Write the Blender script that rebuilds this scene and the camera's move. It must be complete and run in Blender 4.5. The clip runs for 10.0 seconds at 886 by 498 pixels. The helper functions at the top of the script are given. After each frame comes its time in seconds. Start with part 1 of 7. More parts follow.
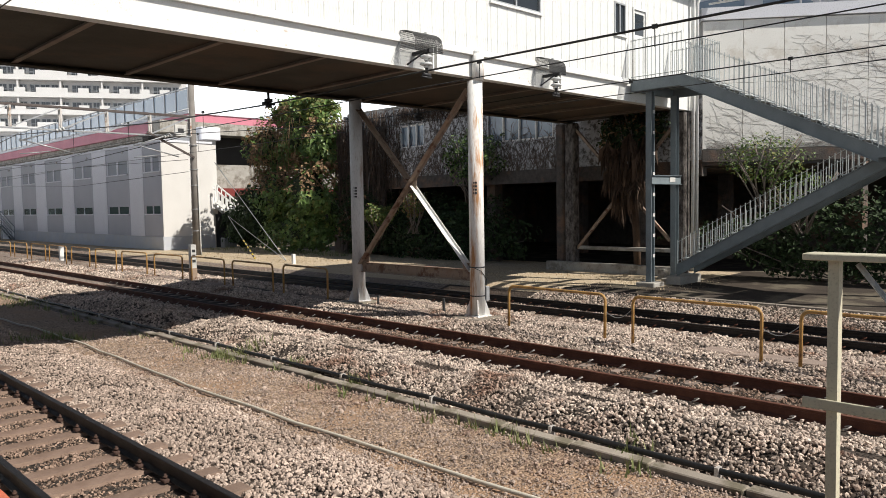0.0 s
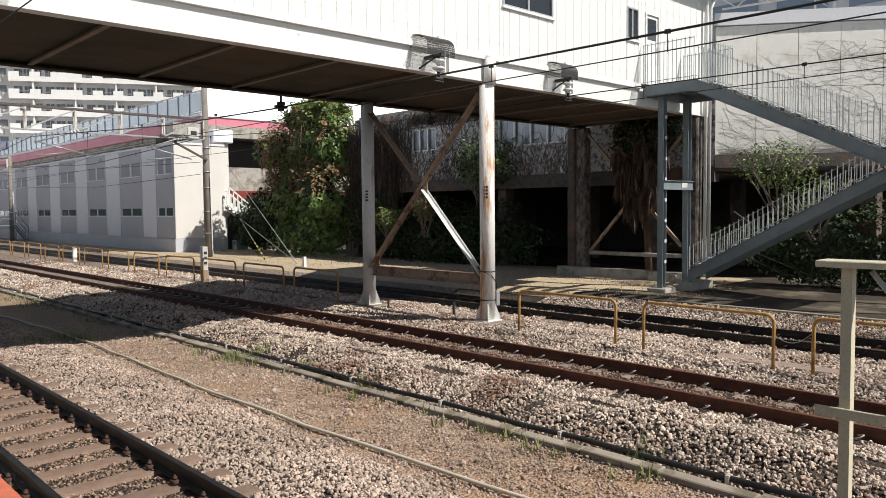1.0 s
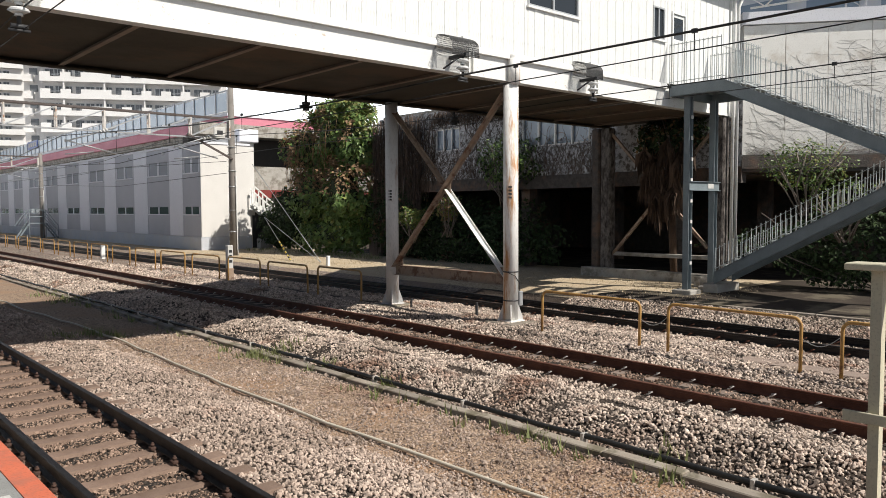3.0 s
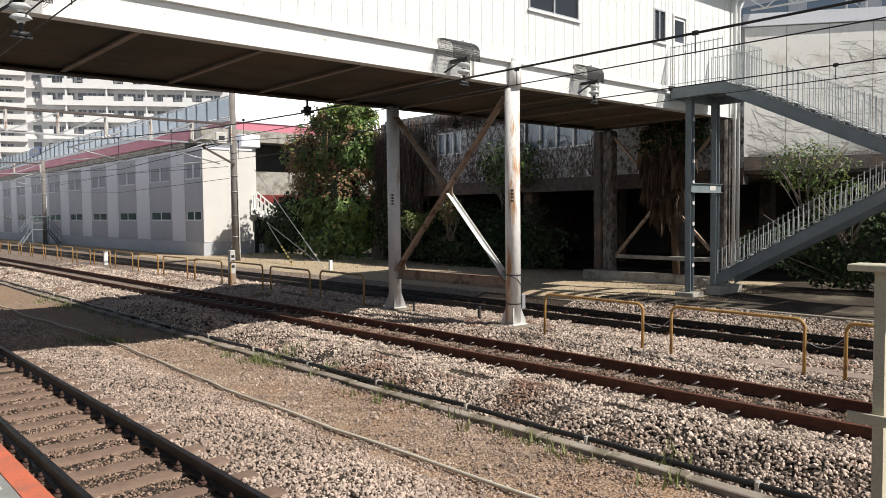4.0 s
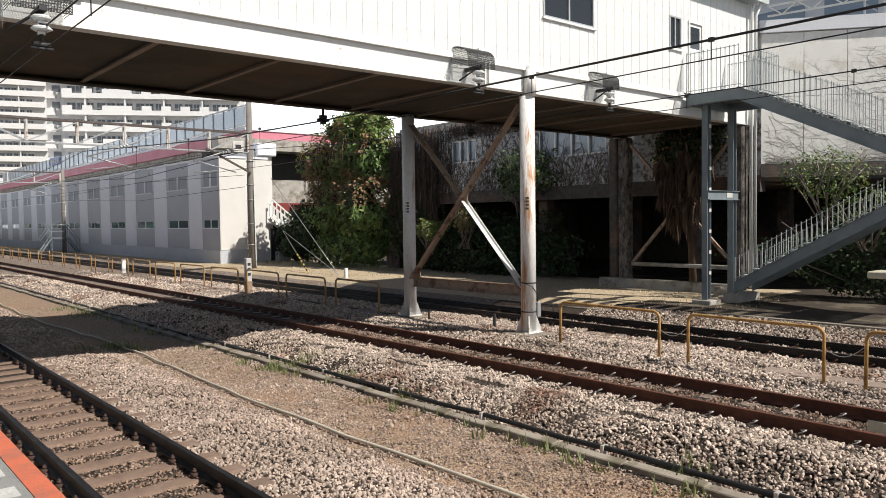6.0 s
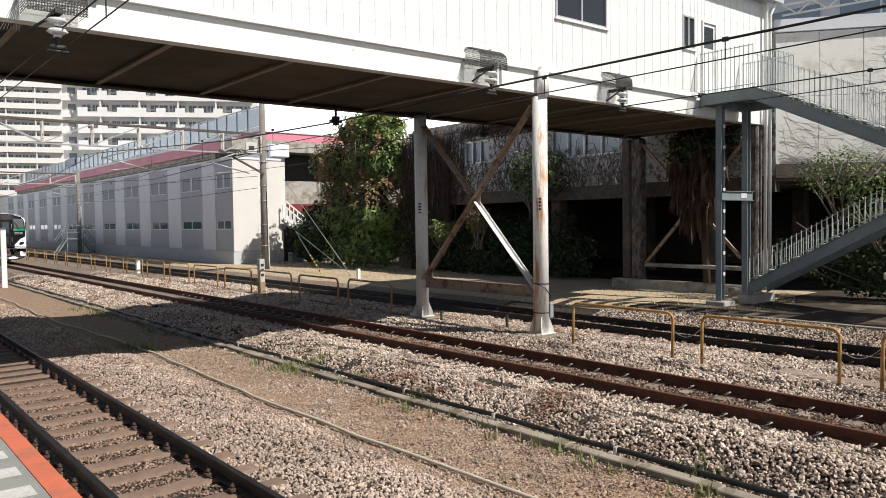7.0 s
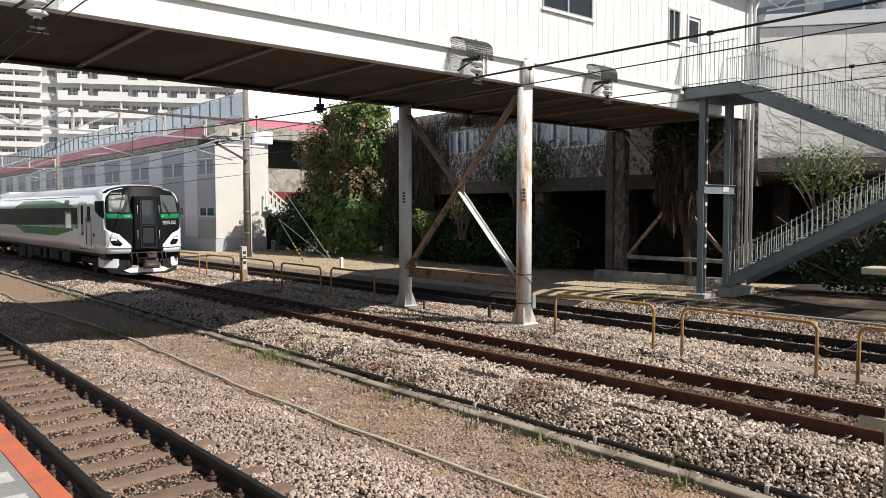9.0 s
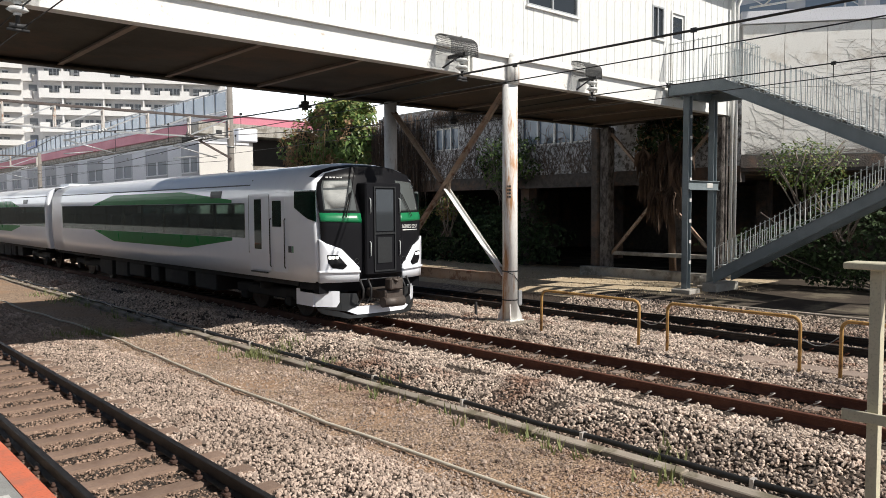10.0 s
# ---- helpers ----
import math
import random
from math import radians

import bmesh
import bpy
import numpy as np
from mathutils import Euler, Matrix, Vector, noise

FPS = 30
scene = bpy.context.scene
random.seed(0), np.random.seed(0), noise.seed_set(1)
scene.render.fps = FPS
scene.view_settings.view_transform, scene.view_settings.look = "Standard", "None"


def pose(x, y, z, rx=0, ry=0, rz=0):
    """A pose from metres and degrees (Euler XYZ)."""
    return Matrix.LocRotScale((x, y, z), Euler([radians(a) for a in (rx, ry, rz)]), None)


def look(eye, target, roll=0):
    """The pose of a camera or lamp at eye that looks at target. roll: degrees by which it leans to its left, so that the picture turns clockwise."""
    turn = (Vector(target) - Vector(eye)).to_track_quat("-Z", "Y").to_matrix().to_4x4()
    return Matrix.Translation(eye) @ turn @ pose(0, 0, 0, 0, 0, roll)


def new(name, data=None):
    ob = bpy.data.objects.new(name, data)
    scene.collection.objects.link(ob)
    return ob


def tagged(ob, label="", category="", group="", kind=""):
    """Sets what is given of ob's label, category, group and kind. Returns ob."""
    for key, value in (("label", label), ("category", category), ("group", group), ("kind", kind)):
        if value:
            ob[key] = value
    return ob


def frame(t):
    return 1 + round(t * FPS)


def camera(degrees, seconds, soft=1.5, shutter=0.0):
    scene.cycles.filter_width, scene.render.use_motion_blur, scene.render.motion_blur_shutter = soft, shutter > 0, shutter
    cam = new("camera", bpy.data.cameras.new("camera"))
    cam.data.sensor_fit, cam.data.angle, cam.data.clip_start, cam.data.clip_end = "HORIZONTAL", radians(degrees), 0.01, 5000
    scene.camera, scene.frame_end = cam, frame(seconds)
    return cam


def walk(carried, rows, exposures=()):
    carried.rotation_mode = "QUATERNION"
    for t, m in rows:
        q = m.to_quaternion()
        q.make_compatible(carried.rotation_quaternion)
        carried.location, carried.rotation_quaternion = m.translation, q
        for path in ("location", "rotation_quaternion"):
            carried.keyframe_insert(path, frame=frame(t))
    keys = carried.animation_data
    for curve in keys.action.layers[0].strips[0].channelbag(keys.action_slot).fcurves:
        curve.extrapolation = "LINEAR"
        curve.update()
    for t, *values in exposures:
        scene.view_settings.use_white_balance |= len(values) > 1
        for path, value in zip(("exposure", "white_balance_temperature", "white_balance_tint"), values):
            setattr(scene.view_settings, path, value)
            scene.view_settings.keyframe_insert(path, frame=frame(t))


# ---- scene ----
cam = camera(61.0, 10.0, soft=0.6)

# ---- camera: hand-held, turning on the spot on the platform ----
EYE = (0.0, 0.0, 2.44)
PATH = [
    (0.0, -44.26, -3.37, 0.94), (0.5, -44.13, -3.22, 0.91), (1.0, -43.43, -3.06, 0.54), (1.5, -42.7, -3.06, 0.26),
    (2.0, -42.07, -3.04, -0.04), (2.5, -41.78, -3.09, 0.06), (4.0, -41.5, -2.77, 0.63), (4.5, -41.25, -2.56, 0.67),
    (5.0, -41.0, -2.43, 0.68), (6.5, -39.87, -2.06, 0.79), (7.0, -39.41, -2.09, 0.77), (7.5, -39.38, -2.29, 0.64),
    (8.0, -39.53, -2.51, 0.38), (8.5, -40.04, -2.73, 0.11), (9.0, -40.64, -2.88, 0.03), (9.5, -41.22, -3.02, 0.04),
    (10.0, -41.71, -3.1, 0.28),
]
walk(cam, [(t, pose(*EYE, 90 + pitch, roll, yaw)) for t, yaw, pitch, roll in PATH],
     exposures=[(0.0, 0.2), (10.0, 0.2)])

# ---- sky and sun: x crosses the tracks, y runs along them, z = 0 is the rail top ----
SUN_WAY = Vector((-0.33, 0.96, -1.0)).normalized()
world = bpy.data.worlds.new("sky")
scene.world = world
world.use_nodes = True
wn = world.node_tree
sky = wn.nodes.new("ShaderNodeTexSky")
sky.sky_type = "NISHITA"
sky.sun_disc = False
sky.sun_elevation = math.asin(-SUN_WAY.z)
sky.sun_rotation = math.atan2(-SUN_WAY.x, -SUN_WAY.y)
sky.air_density, sky.dust_density, sky.ozone_density = 1.0, 1.2, 1.0
bg = wn.nodes["Background"]
bg.inputs["Strength"].default_value = 0.047
wn.links.new(sky.outputs["Color"], bg.inputs["Color"])
sun_data = bpy.data.lights.new("sun", "SUN")
sun_data.energy, sun_data.angle, sun_data.color = 5.0, radians(0.55), (1.0, 0.95, 0.87)
sun = new("sun", sun_data)
sun.matrix_world = look((0, 0, 60), Vector((0, 0, 60)) + SUN_WAY)


# ---- materials ----
def material(name, a, b=None, rough=0.7, metal=0.0, scale=6.0, fine=60.0, bump=0.15, spread=0.5, stain=None,
             stain_scale=1.2, stain_amount=0.5, island=0.0, random_object=0.0, stretch=(1, 1, 1), spec=0.4, bump_distance=0.01, deep=0.72):
    """A worn surface: two colours mixed by a broad and a fine noise, stains with ragged edges, and fine relief."""
    m = bpy.data.materials.new(name)
    m.use_nodes = True
    nt = m.node_tree
    bsdf = nt.nodes["Principled BSDF"]
    link = nt.links.new
    b = b or tuple(c * 0.75 for c in a)
    co = nt.nodes.new("ShaderNodeTexCoord")
    mp = nt.nodes.new("ShaderNodeMapping")
    mp.inputs["Scale"].default_value = stretch
    link(co.outputs["Object"], mp.inputs["Vector"])

    def noise_node(s, detail=5.0, rough_n=0.6):
        n = nt.nodes.new("ShaderNodeTexNoise")
        n.inputs["Scale"].default_value, n.inputs["Detail"].default_value, n.inputs["Roughness"].default_value = s, detail, rough_n
        link(mp.outputs["Vector"], n.inputs["Vector"])
        return n

    def mixer(fac, c1, c2):
        x = nt.nodes.new("ShaderNodeMix")
        x.data_type = "RGBA"
        for sock, c in ((x.inputs[6], c1), (x.inputs[7], c2)):
            if isinstance(c, tuple):
                sock.default_value = (*c, 1)
            else:
                link(c, sock)
        if isinstance(fac, float):
            x.inputs[0].default_value = fac
        else:
            link(fac, x.inputs[0])
        return x.outputs[2]

    def ramp(src, lo, hi):
        r = nt.nodes.new("ShaderNodeMapRange")
        r.inputs["From Min"].default_value, r.inputs["From Max"].default_value = lo, hi
        link(src, r.inputs["Value"])
        return r.outputs["Result"]

    big, small = noise_node(scale), noise_node(fine, 3.0)
    col = mixer(ramp(big.outputs["Fac"], 0.5 - spread * 0.4, 0.5 + spread * 0.4), a, b)
    dark = tuple(c * deep for c in b)
    col = mixer(ramp(small.outputs["Fac"], 0.52, 0.78), col, dark)
    if stain:
        st = noise_node(stain_scale, 8.0, 0.7)
        f = ramp(st.outputs["Fac"], 0.62 - 0.25 * stain_amount, 0.70 - 0.2 * stain_amount)
        col = mixer(f, col, stain)
    if island or random_object:
        src = nt.nodes.new("ShaderNodeNewGeometry").outputs["Random Per Island"] if island else nt.nodes.new("ShaderNodeObjectInfo").outputs["Random"]
        k = island or random_object
        hsv = nt.nodes.new("ShaderNodeHueSaturation")
        v = nt.nodes.new("ShaderNodeMapRange")
        v.inputs["To Min"].default_value, v.inputs["To Max"].default_value = 1 - k, 1 + k
        link(src, v.inputs["Value"])
        link(v.outputs["Result"], hsv.inputs["Value"])
        link(col, hsv.inputs["Color"])
        col = hsv.outputs["Color"]
    link(col, bsdf.inputs["Base Color"])
    rr = nt.nodes.new("ShaderNodeMapRange")
    rr.inputs["To Min"].default_value, rr.inputs["To Max"].default_value = max(rough - 0.12, 0.03), min(rough + 0.12, 1)
    link(big.outputs["Fac"], rr.inputs["Value"])
    link(rr.outputs["Result"], bsdf.inputs["Roughness"])
    bsdf.inputs["Metallic"].default_value = metal
    bsdf.inputs["Specular IOR Level"].default_value = spec
    if bump:
        bp = nt.nodes.new("ShaderNodeBump")
        bp.inputs["Strength"].default_value, bp.inputs["Distance"].default_value = bump, bump_distance
        link(small.outputs["Fac"], bp.inputs["Height"])
        link(bp.outputs["Normal"], bsdf.inputs["Normal"])
    return m


def stony(name, a, b, cell, bump, rough=0.95, patch=None):
    """Loose stones too small to pick apart: cells of two colours with gaps between, over broad patches."""
    m = bpy.data.materials.new(name)
    m.use_nodes = True
    nt = m.node_tree
    link = nt.links.new
    bsdf = nt.nodes["Principled BSDF"]
    co = nt.nodes.new("ShaderNodeTexCoord")
    vor = nt.nodes.new("ShaderNodeTexVoronoi")
    vor.inputs["Scale"].default_value = 1 / cell
    link(co.outputs["Object"], vor.inputs["Vector"])
    big = nt.nodes.new("ShaderNodeTexNoise")
    big.inputs["Scale"].default_value, big.inputs["Detail"].default_value = 0.7, 6
    link(co.outputs["Object"], big.inputs["Vector"])
    sep = nt.nodes.new("ShaderNodeSeparateColor")
    link(vor.outputs["Color"], sep.inputs["Color"])
    mix1 = nt.nodes.new("ShaderNodeMix")
    mix1.data_type = "RGBA"
    mix1.inputs[6].default_value, mix1.inputs[7].default_value = (*a, 1), (*b, 1)
    link(sep.outputs["Red"], mix1.inputs[0])
    mr = nt.nodes.new("ShaderNodeMapRange")
    mr.inputs["From Min"].default_value, mr.inputs["From Max"].default_value = 0.48, 0.66
    link(big.outputs["Fac"], mr.inputs["Value"])
    mix2 = nt.nodes.new("ShaderNodeMix")
    mix2.data_type = "RGBA"
    mix2.inputs[7].default_value = (*(patch or b), 1)
    link(mr.outputs["Result"], mix2.inputs[0])
    link(mix1.outputs[2], mix2.inputs[6])
    link(mix2.outputs[2], bsdf.inputs["Base Color"])
    bsdf.inputs["Roughness"].default_value = rough
    bsdf.inputs["Specular IOR Level"].default_value = 0.2
    bp = nt.nodes.new("ShaderNodeBump")
    bp.invert = True
    bp.inputs["Strength"].default_value, bp.inputs["Distance"].default_value = bump, cell * 0.8
    link(vor.outputs["Distance"], bp.inputs["Height"])
    link(bp.outputs["Normal"], bsdf.inputs["Normal"])
    return m


def glass(name, tint, rough=0.04, transmission=0.0, spec=0.6):
    m = bpy.data.materials.new(name)
    m.use_nodes = True
    b = m.node_tree.nodes["Principled BSDF"]
    b.inputs["Base Color"].default_value = (*tint, 1)
    b.inputs["Roughness"].default_value = rough
    b.inputs["Transmission Weight"].default_value = transmission
    b.inputs["Specular IOR Level"].default_value = spec
    return m


def glow(name, colour, strength):
    m = bpy.data.materials.new(name)
    m.use_nodes = True
    b = m.node_tree.nodes["Principled BSDF"]
    b.inputs["Base Color"].default_value = (*colour, 1)
    b.inputs["Emission Color"].default_value = (*colour, 1)
    b.inputs["Emission Strength"].default_value = strength
    return m


M = {}
# Near bed is darkened to stand in for shade in gaps between stones.
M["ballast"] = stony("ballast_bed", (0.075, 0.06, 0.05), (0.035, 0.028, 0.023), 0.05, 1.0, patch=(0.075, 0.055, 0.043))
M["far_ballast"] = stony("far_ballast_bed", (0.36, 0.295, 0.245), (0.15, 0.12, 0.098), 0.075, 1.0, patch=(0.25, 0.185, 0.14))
M["stone"] = material("ballast_stone", (0.61, 0.505, 0.425), (0.335, 0.268, 0.22), 0.92, scale=0.5, fine=60, bump=0.2, island=0.55, spec=0.15, stain=(0.24, 0.15, 0.11), stain_scale=0.45, stain_amount=0.3)
# Darker brown copy of the ballast stone, for beds up to x = 6.9.
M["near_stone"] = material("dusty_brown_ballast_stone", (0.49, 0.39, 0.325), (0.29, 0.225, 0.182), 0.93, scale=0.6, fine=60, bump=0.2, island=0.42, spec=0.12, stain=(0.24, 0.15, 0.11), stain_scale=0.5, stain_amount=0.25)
M["rusty_stone"] = material("rust_dusted_stone", (0.36, 0.26, 0.20), (0.20, 0.135, 0.10), 0.95, scale=0.9, fine=60, bump=0.2, island=0.5, spec=0.1)
M["dirt"] = stony("dirt", (0.46, 0.335, 0.24), (0.17, 0.118, 0.083), 0.032, 1.0, patch=(0.34, 0.222, 0.142))
M["dry_grass"] = stony("dry_grass_ground", (0.58, 0.48, 0.34), (0.36, 0.28, 0.19), 0.05, 0.5, patch=(0.47, 0.37, 0.25))
M["asphalt"] = material("asphalt", (0.075, 0.061, 0.05), (0.05, 0.041, 0.034), 0.95, spec=0.1, scale=1.5, fine=90, bump=0.4, stain=(0.14, 0.12, 0.09), stain_scale=0.8)
M["concrete"] = material("concrete", (0.42, 0.40, 0.36), (0.30, 0.28, 0.25), 0.85, scale=3, fine=70, bump=0.3, stain=(0.2, 0.18, 0.15), stain_scale=1.5, stain_amount=0.5)
# Much darker than the plain concrete, with brown stains.
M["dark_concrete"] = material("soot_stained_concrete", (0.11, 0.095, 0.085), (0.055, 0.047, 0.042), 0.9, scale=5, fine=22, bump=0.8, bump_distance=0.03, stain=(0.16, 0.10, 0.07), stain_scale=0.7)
M["sleeper"] = material("rust_dusted_concrete_sleeper", (0.30, 0.24, 0.20), (0.22, 0.16, 0.13), 0.9, scale=4, fine=80, bump=0.3, random_object=0.2)
M["sleeper_grey"] = material("concrete_sleeper", (0.26, 0.182, 0.138), (0.165, 0.108, 0.08), 0.9, scale=4, fine=80, bump=0.3, random_object=0.15)
M["rust_rail"] = material("brown_rusted_rail_steel", (0.15, 0.058, 0.034), (0.085, 0.034, 0.022), 0.8, metal=0.1, scale=5, fine=90, bump=0.25)
M["rust_bolt"] = material("dark_rusted_bolt", (0.10, 0.055, 0.04), (0.05, 0.03, 0.024), 0.85, metal=0.1, scale=20, fine=90, bump=0.2)
# Near-black, with the shaded side of the rails put into the colour.
M["dark_rail"] = material("oily_rail_steel", (0.020, 0.017, 0.017), (0.012, 0.011, 0.011), 0.5, metal=0.3, scale=5, fine=90, bump=0.2)
M["rail_top"] = material("polished_rail_head", (0.48, 0.46, 0.46), (0.36, 0.34, 0.34), 0.33, metal=0.9, scale=8, fine=120, bump=0.04, stretch=(1, 0.1, 1))
M["rust_top"] = material("dull_rail_head", (0.16, 0.08, 0.06), (0.10, 0.05, 0.035), 0.5, metal=0.4, scale=8, fine=90, bump=0.1, stretch=(1, 0.2, 1))
M["clip"] = material("grey_steel_clip", (0.58, 0.54, 0.50), None, 0.5, metal=0.2, bump=0.05)
M["white_paint"] = material("white_painted_steel", (0.80, 0.80, 0.78), (0.74, 0.74, 0.71), 0.55, scale=2.0, fine=50, bump=0.04, stain=(0.62, 0.58, 0.52), stain_scale=0.9, stain_amount=0.2)
M["white_siding"] = material("white_siding", (0.73, 0.73, 0.71), (0.68, 0.68, 0.66), 0.6, scale=1.2, fine=40, bump=0.04, stretch=(1, 1, 0.15))
M["rusty_white"] = material("rusting_white_post_paint", (0.82, 0.81, 0.78), (0.74, 0.72, 0.69), 0.6, scale=3, fine=50, bump=0.1, stain=(0.42, 0.22, 0.10), stain_scale=3.6, stain_amount=0.47, stretch=(1, 1, 0.12))
# Greyed copy of the white post paint; the bridge's shade is in the colour.
M["grey_post"] = material("dusty_grey_post_paint", (0.66, 0.65, 0.64), (0.56, 0.55, 0.54), 0.65, scale=2, fine=50, bump=0.1, stain=(0.3, 0.2, 0.14), stain_scale=2.0, stain_amount=0.25, stretch=(1, 1, 0.2))
M["rusty_beam"] = material("brown_rusted_beam", (0.26, 0.16, 0.10), (0.38, 0.33, 0.27), 0.8, scale=3, fine=60, bump=0.2, stain=(0.15, 0.08, 0.05), stain_scale=3)
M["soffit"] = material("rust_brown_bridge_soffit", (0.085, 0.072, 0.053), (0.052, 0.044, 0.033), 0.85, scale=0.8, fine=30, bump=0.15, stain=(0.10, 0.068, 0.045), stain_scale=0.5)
M["stair_grey"] = material("blue_grey_stair_paint", (0.20, 0.235, 0.25), (0.15, 0.18, 0.195), 0.55, scale=3, fine=60, bump=0.08)
M["rail_grey"] = material("pale_grey_rail_paint", (0.50, 0.53, 0.53), (0.40, 0.43, 0.43), 0.5, scale=6, fine=80, bump=0.05)
M["fence_yellow"] = material("ochre_fence_paint", (0.50, 0.30, 0.10), (0.40, 0.22, 0.07), 0.55, scale=6, fine=70, bump=0.08, stain=(0.22, 0.11, 0.05), stain_scale=5, stain_amount=0.35)
M["cream_paint"] = material("cream_painted_steel", (0.62, 0.58, 0.44), (0.55, 0.51, 0.38), 0.5, scale=4, fine=60, bump=0.05)
M["beige_wall"] = material("beige_wall_panel", (0.87, 0.85, 0.80), (0.81, 0.79, 0.74), 0.8, scale=0.8, fine=40, bump=0.08, stain=(0.62, 0.57, 0.50), stain_scale=0.5, stain_amount=0.3)
M["old_wall"] = material("flaking_old_wall", (0.62, 0.62, 0.63), (0.42, 0.42, 0.43), 0.85, scale=4.0, fine=30, bump=0.3, stain=(0.12, 0.11, 0.10), stain_scale=6.5, stain_amount=0.6)
M["brown_wall"] = material("vine_stained_wall", (0.16, 0.12, 0.10), (0.10, 0.08, 0.07), 0.9, scale=2, fine=30, bump=0.4, stretch=(1, 1, 0.3))
M["house_light"] = material("pale_grey_cladding", (0.73, 0.735, 0.775), (0.69, 0.695, 0.735), 0.7, scale=0.6, fine=30, bump=0.03)
M["house_dark"] = material("mid_grey_cladding", (0.42, 0.425, 0.465), (0.39, 0.395, 0.43), 0.7, scale=0.6, fine=30, bump=0.03)
M["house_end"] = material("off_white_stucco", (0.70, 0.68, 0.65), (0.64, 0.62, 0.59), 0.8, scale=0.7, fine=40, bump=0.05)
M["plinth"] = material("blue_grey_plinth", (0.52, 0.54, 0.58), (0.44, 0.46, 0.50), 0.8, scale=1, fine=40, bump=0.1, stain=(0.5, 0.5, 0.5), stain_scale=0.6)
M["pink"] = material("faded_pink_band", (0.60, 0.22, 0.28), (0.52, 0.18, 0.24), 0.6, scale=0.5, fine=30, bump=0.02)
M["red"] = material("dark_red_band", (0.22, 0.035, 0.03), None, 0.6, bump=0.02)
M["screen"] = material("bluish_screen_panel", (0.42, 0.50, 0.58), (0.32, 0.40, 0.50), 0.25, scale=0.5, fine=20, bump=0.02)
M["apartment"] = material("cream_apartment_concrete", (0.73, 0.72, 0.70), (0.68, 0.67, 0.65), 0.8, scale=0.3, fine=10, bump=0.02)
M["apartment_back"] = material("cream_apartment_wall", (0.70, 0.68, 0.655), (0.65, 0.63, 0.605), 0.8, scale=0.3, fine=10, bump=0.02)
M["window_dark"] = glass("dark_window_glass", (0.03, 0.035, 0.04))
M["window_blue"] = glass("grey_window_glass", (0.15, 0.20, 0.26), 0.2)
M["window_office"] = glass("frosted_office_glass", (0.20, 0.22, 0.25), 0.6)
M["window_flat"] = glass("flat_window_glass", (0.10, 0.105, 0.11), 0.12)
M["window_green"] = glass("greenish_window_glass", (0.05, 0.09, 0.085), 0.1)
M["alu"] = material("aluminium_frame", (0.55, 0.56, 0.56), None, 0.4, metal=0.5, bump=0.02)
M["dark_metal"] = material("dark_grey_metal", (0.05, 0.05, 0.052), (0.035, 0.035, 0.036), 0.6, metal=0.3, scale=5, bump=0.1)
M["wire"] = material("dark_wire", (0.02, 0.02, 0.02), None, 0.5, bump=0)
M["galvanised"] = material("galvanised_steel", (0.42, 0.43, 0.44), (0.34, 0.35, 0.36), 0.5, metal=0.5, scale=8, bump=0.04)
M["rusty_truss"] = material("brownish_truss_steel", (0.12, 0.105, 0.10), (0.07, 0.05, 0.043), 0.6, metal=0.2, scale=3, bump=0.1)
M["rusted_white"] = material("flaking_white_truss_paint", (0.62, 0.60, 0.57), (0.50, 0.46, 0.42), 0.6, scale=3, bump=0.1, stain=(0.30, 0.15, 0.08), stain_scale=2.5, stain_amount=0.4)
M["pole"] = material("weathered_concrete_pole", (0.24, 0.22, 0.20), (0.17, 0.155, 0.14), 0.85, scale=2, fine=60, bump=0.2)
M["porcelain"] = material("white_porcelain", (0.75, 0.76, 0.75), None, 0.2, bump=0.0, spec=0.6)
M["leaf"] = material("ivy_leaf", (0.13, 0.20, 0.055), (0.085, 0.145, 0.035), 0.45, scale=0.6, fine=30, bump=0, island=0.5, spec=0.45)
M["leaf_yellow"] = material("yellowing_leaf", (0.22, 0.22, 0.06), (0.14, 0.16, 0.045), 0.6, scale=1, fine=30, bump=0, island=0.5)
M["leaf_dry"] = material("dry_brown_leaf", (0.28, 0.185, 0.10), (0.19, 0.12, 0.065), 0.8, scale=1, fine=30, bump=0, island=0.5)
M["frond"] = material("dead_frond", (0.12, 0.075, 0.048), (0.05, 0.032, 0.022), 0.85, scale=1, fine=30, bump=0, island=0.45)
M["dead_stem"] = material("dead_creeper_stem", (0.13, 0.092, 0.07), (0.08, 0.058, 0.045), 0.9, bump=0.1, island=0.4)
M["twig"] = material("vine_twig", (0.24, 0.20, 0.17), (0.16, 0.13, 0.11), 0.9, bump=0.1)
M["weed"] = material("weed_blade", (0.16, 0.20, 0.07), (0.22, 0.21, 0.10), 0.7, scale=2, bump=0, island=0.4)
M["hose"] = material("buff_cable_sheath", (0.62, 0.57, 0.47), (0.50, 0.45, 0.36), 0.7, scale=3, bump=0.1)
M["orange"] = material("orange_platform_paint", (0.62, 0.16, 0.08), (0.52, 0.13, 0.07), 0.7, scale=2, fine=60, bump=0.2, stain=(0.4, 0.14, 0.09), stain_scale=2)
M["platform"] = material("grey_platform_paving", (0.30, 0.30, 0.29), (0.22, 0.22, 0.21), 0.85, scale=2, fine=80, bump=0.3)
M["platform_white"] = material("worn_white_line", (0.62, 0.61, 0.58), (0.45, 0.44, 0.42), 0.8, scale=4, fine=60, bump=0.2)
M["tower"] = material("grey_stair_tower", (0.78, 0.76, 0.73), (0.72, 0.70, 0.67), 0.8, scale=0.3, fine=10, bump=0.02)
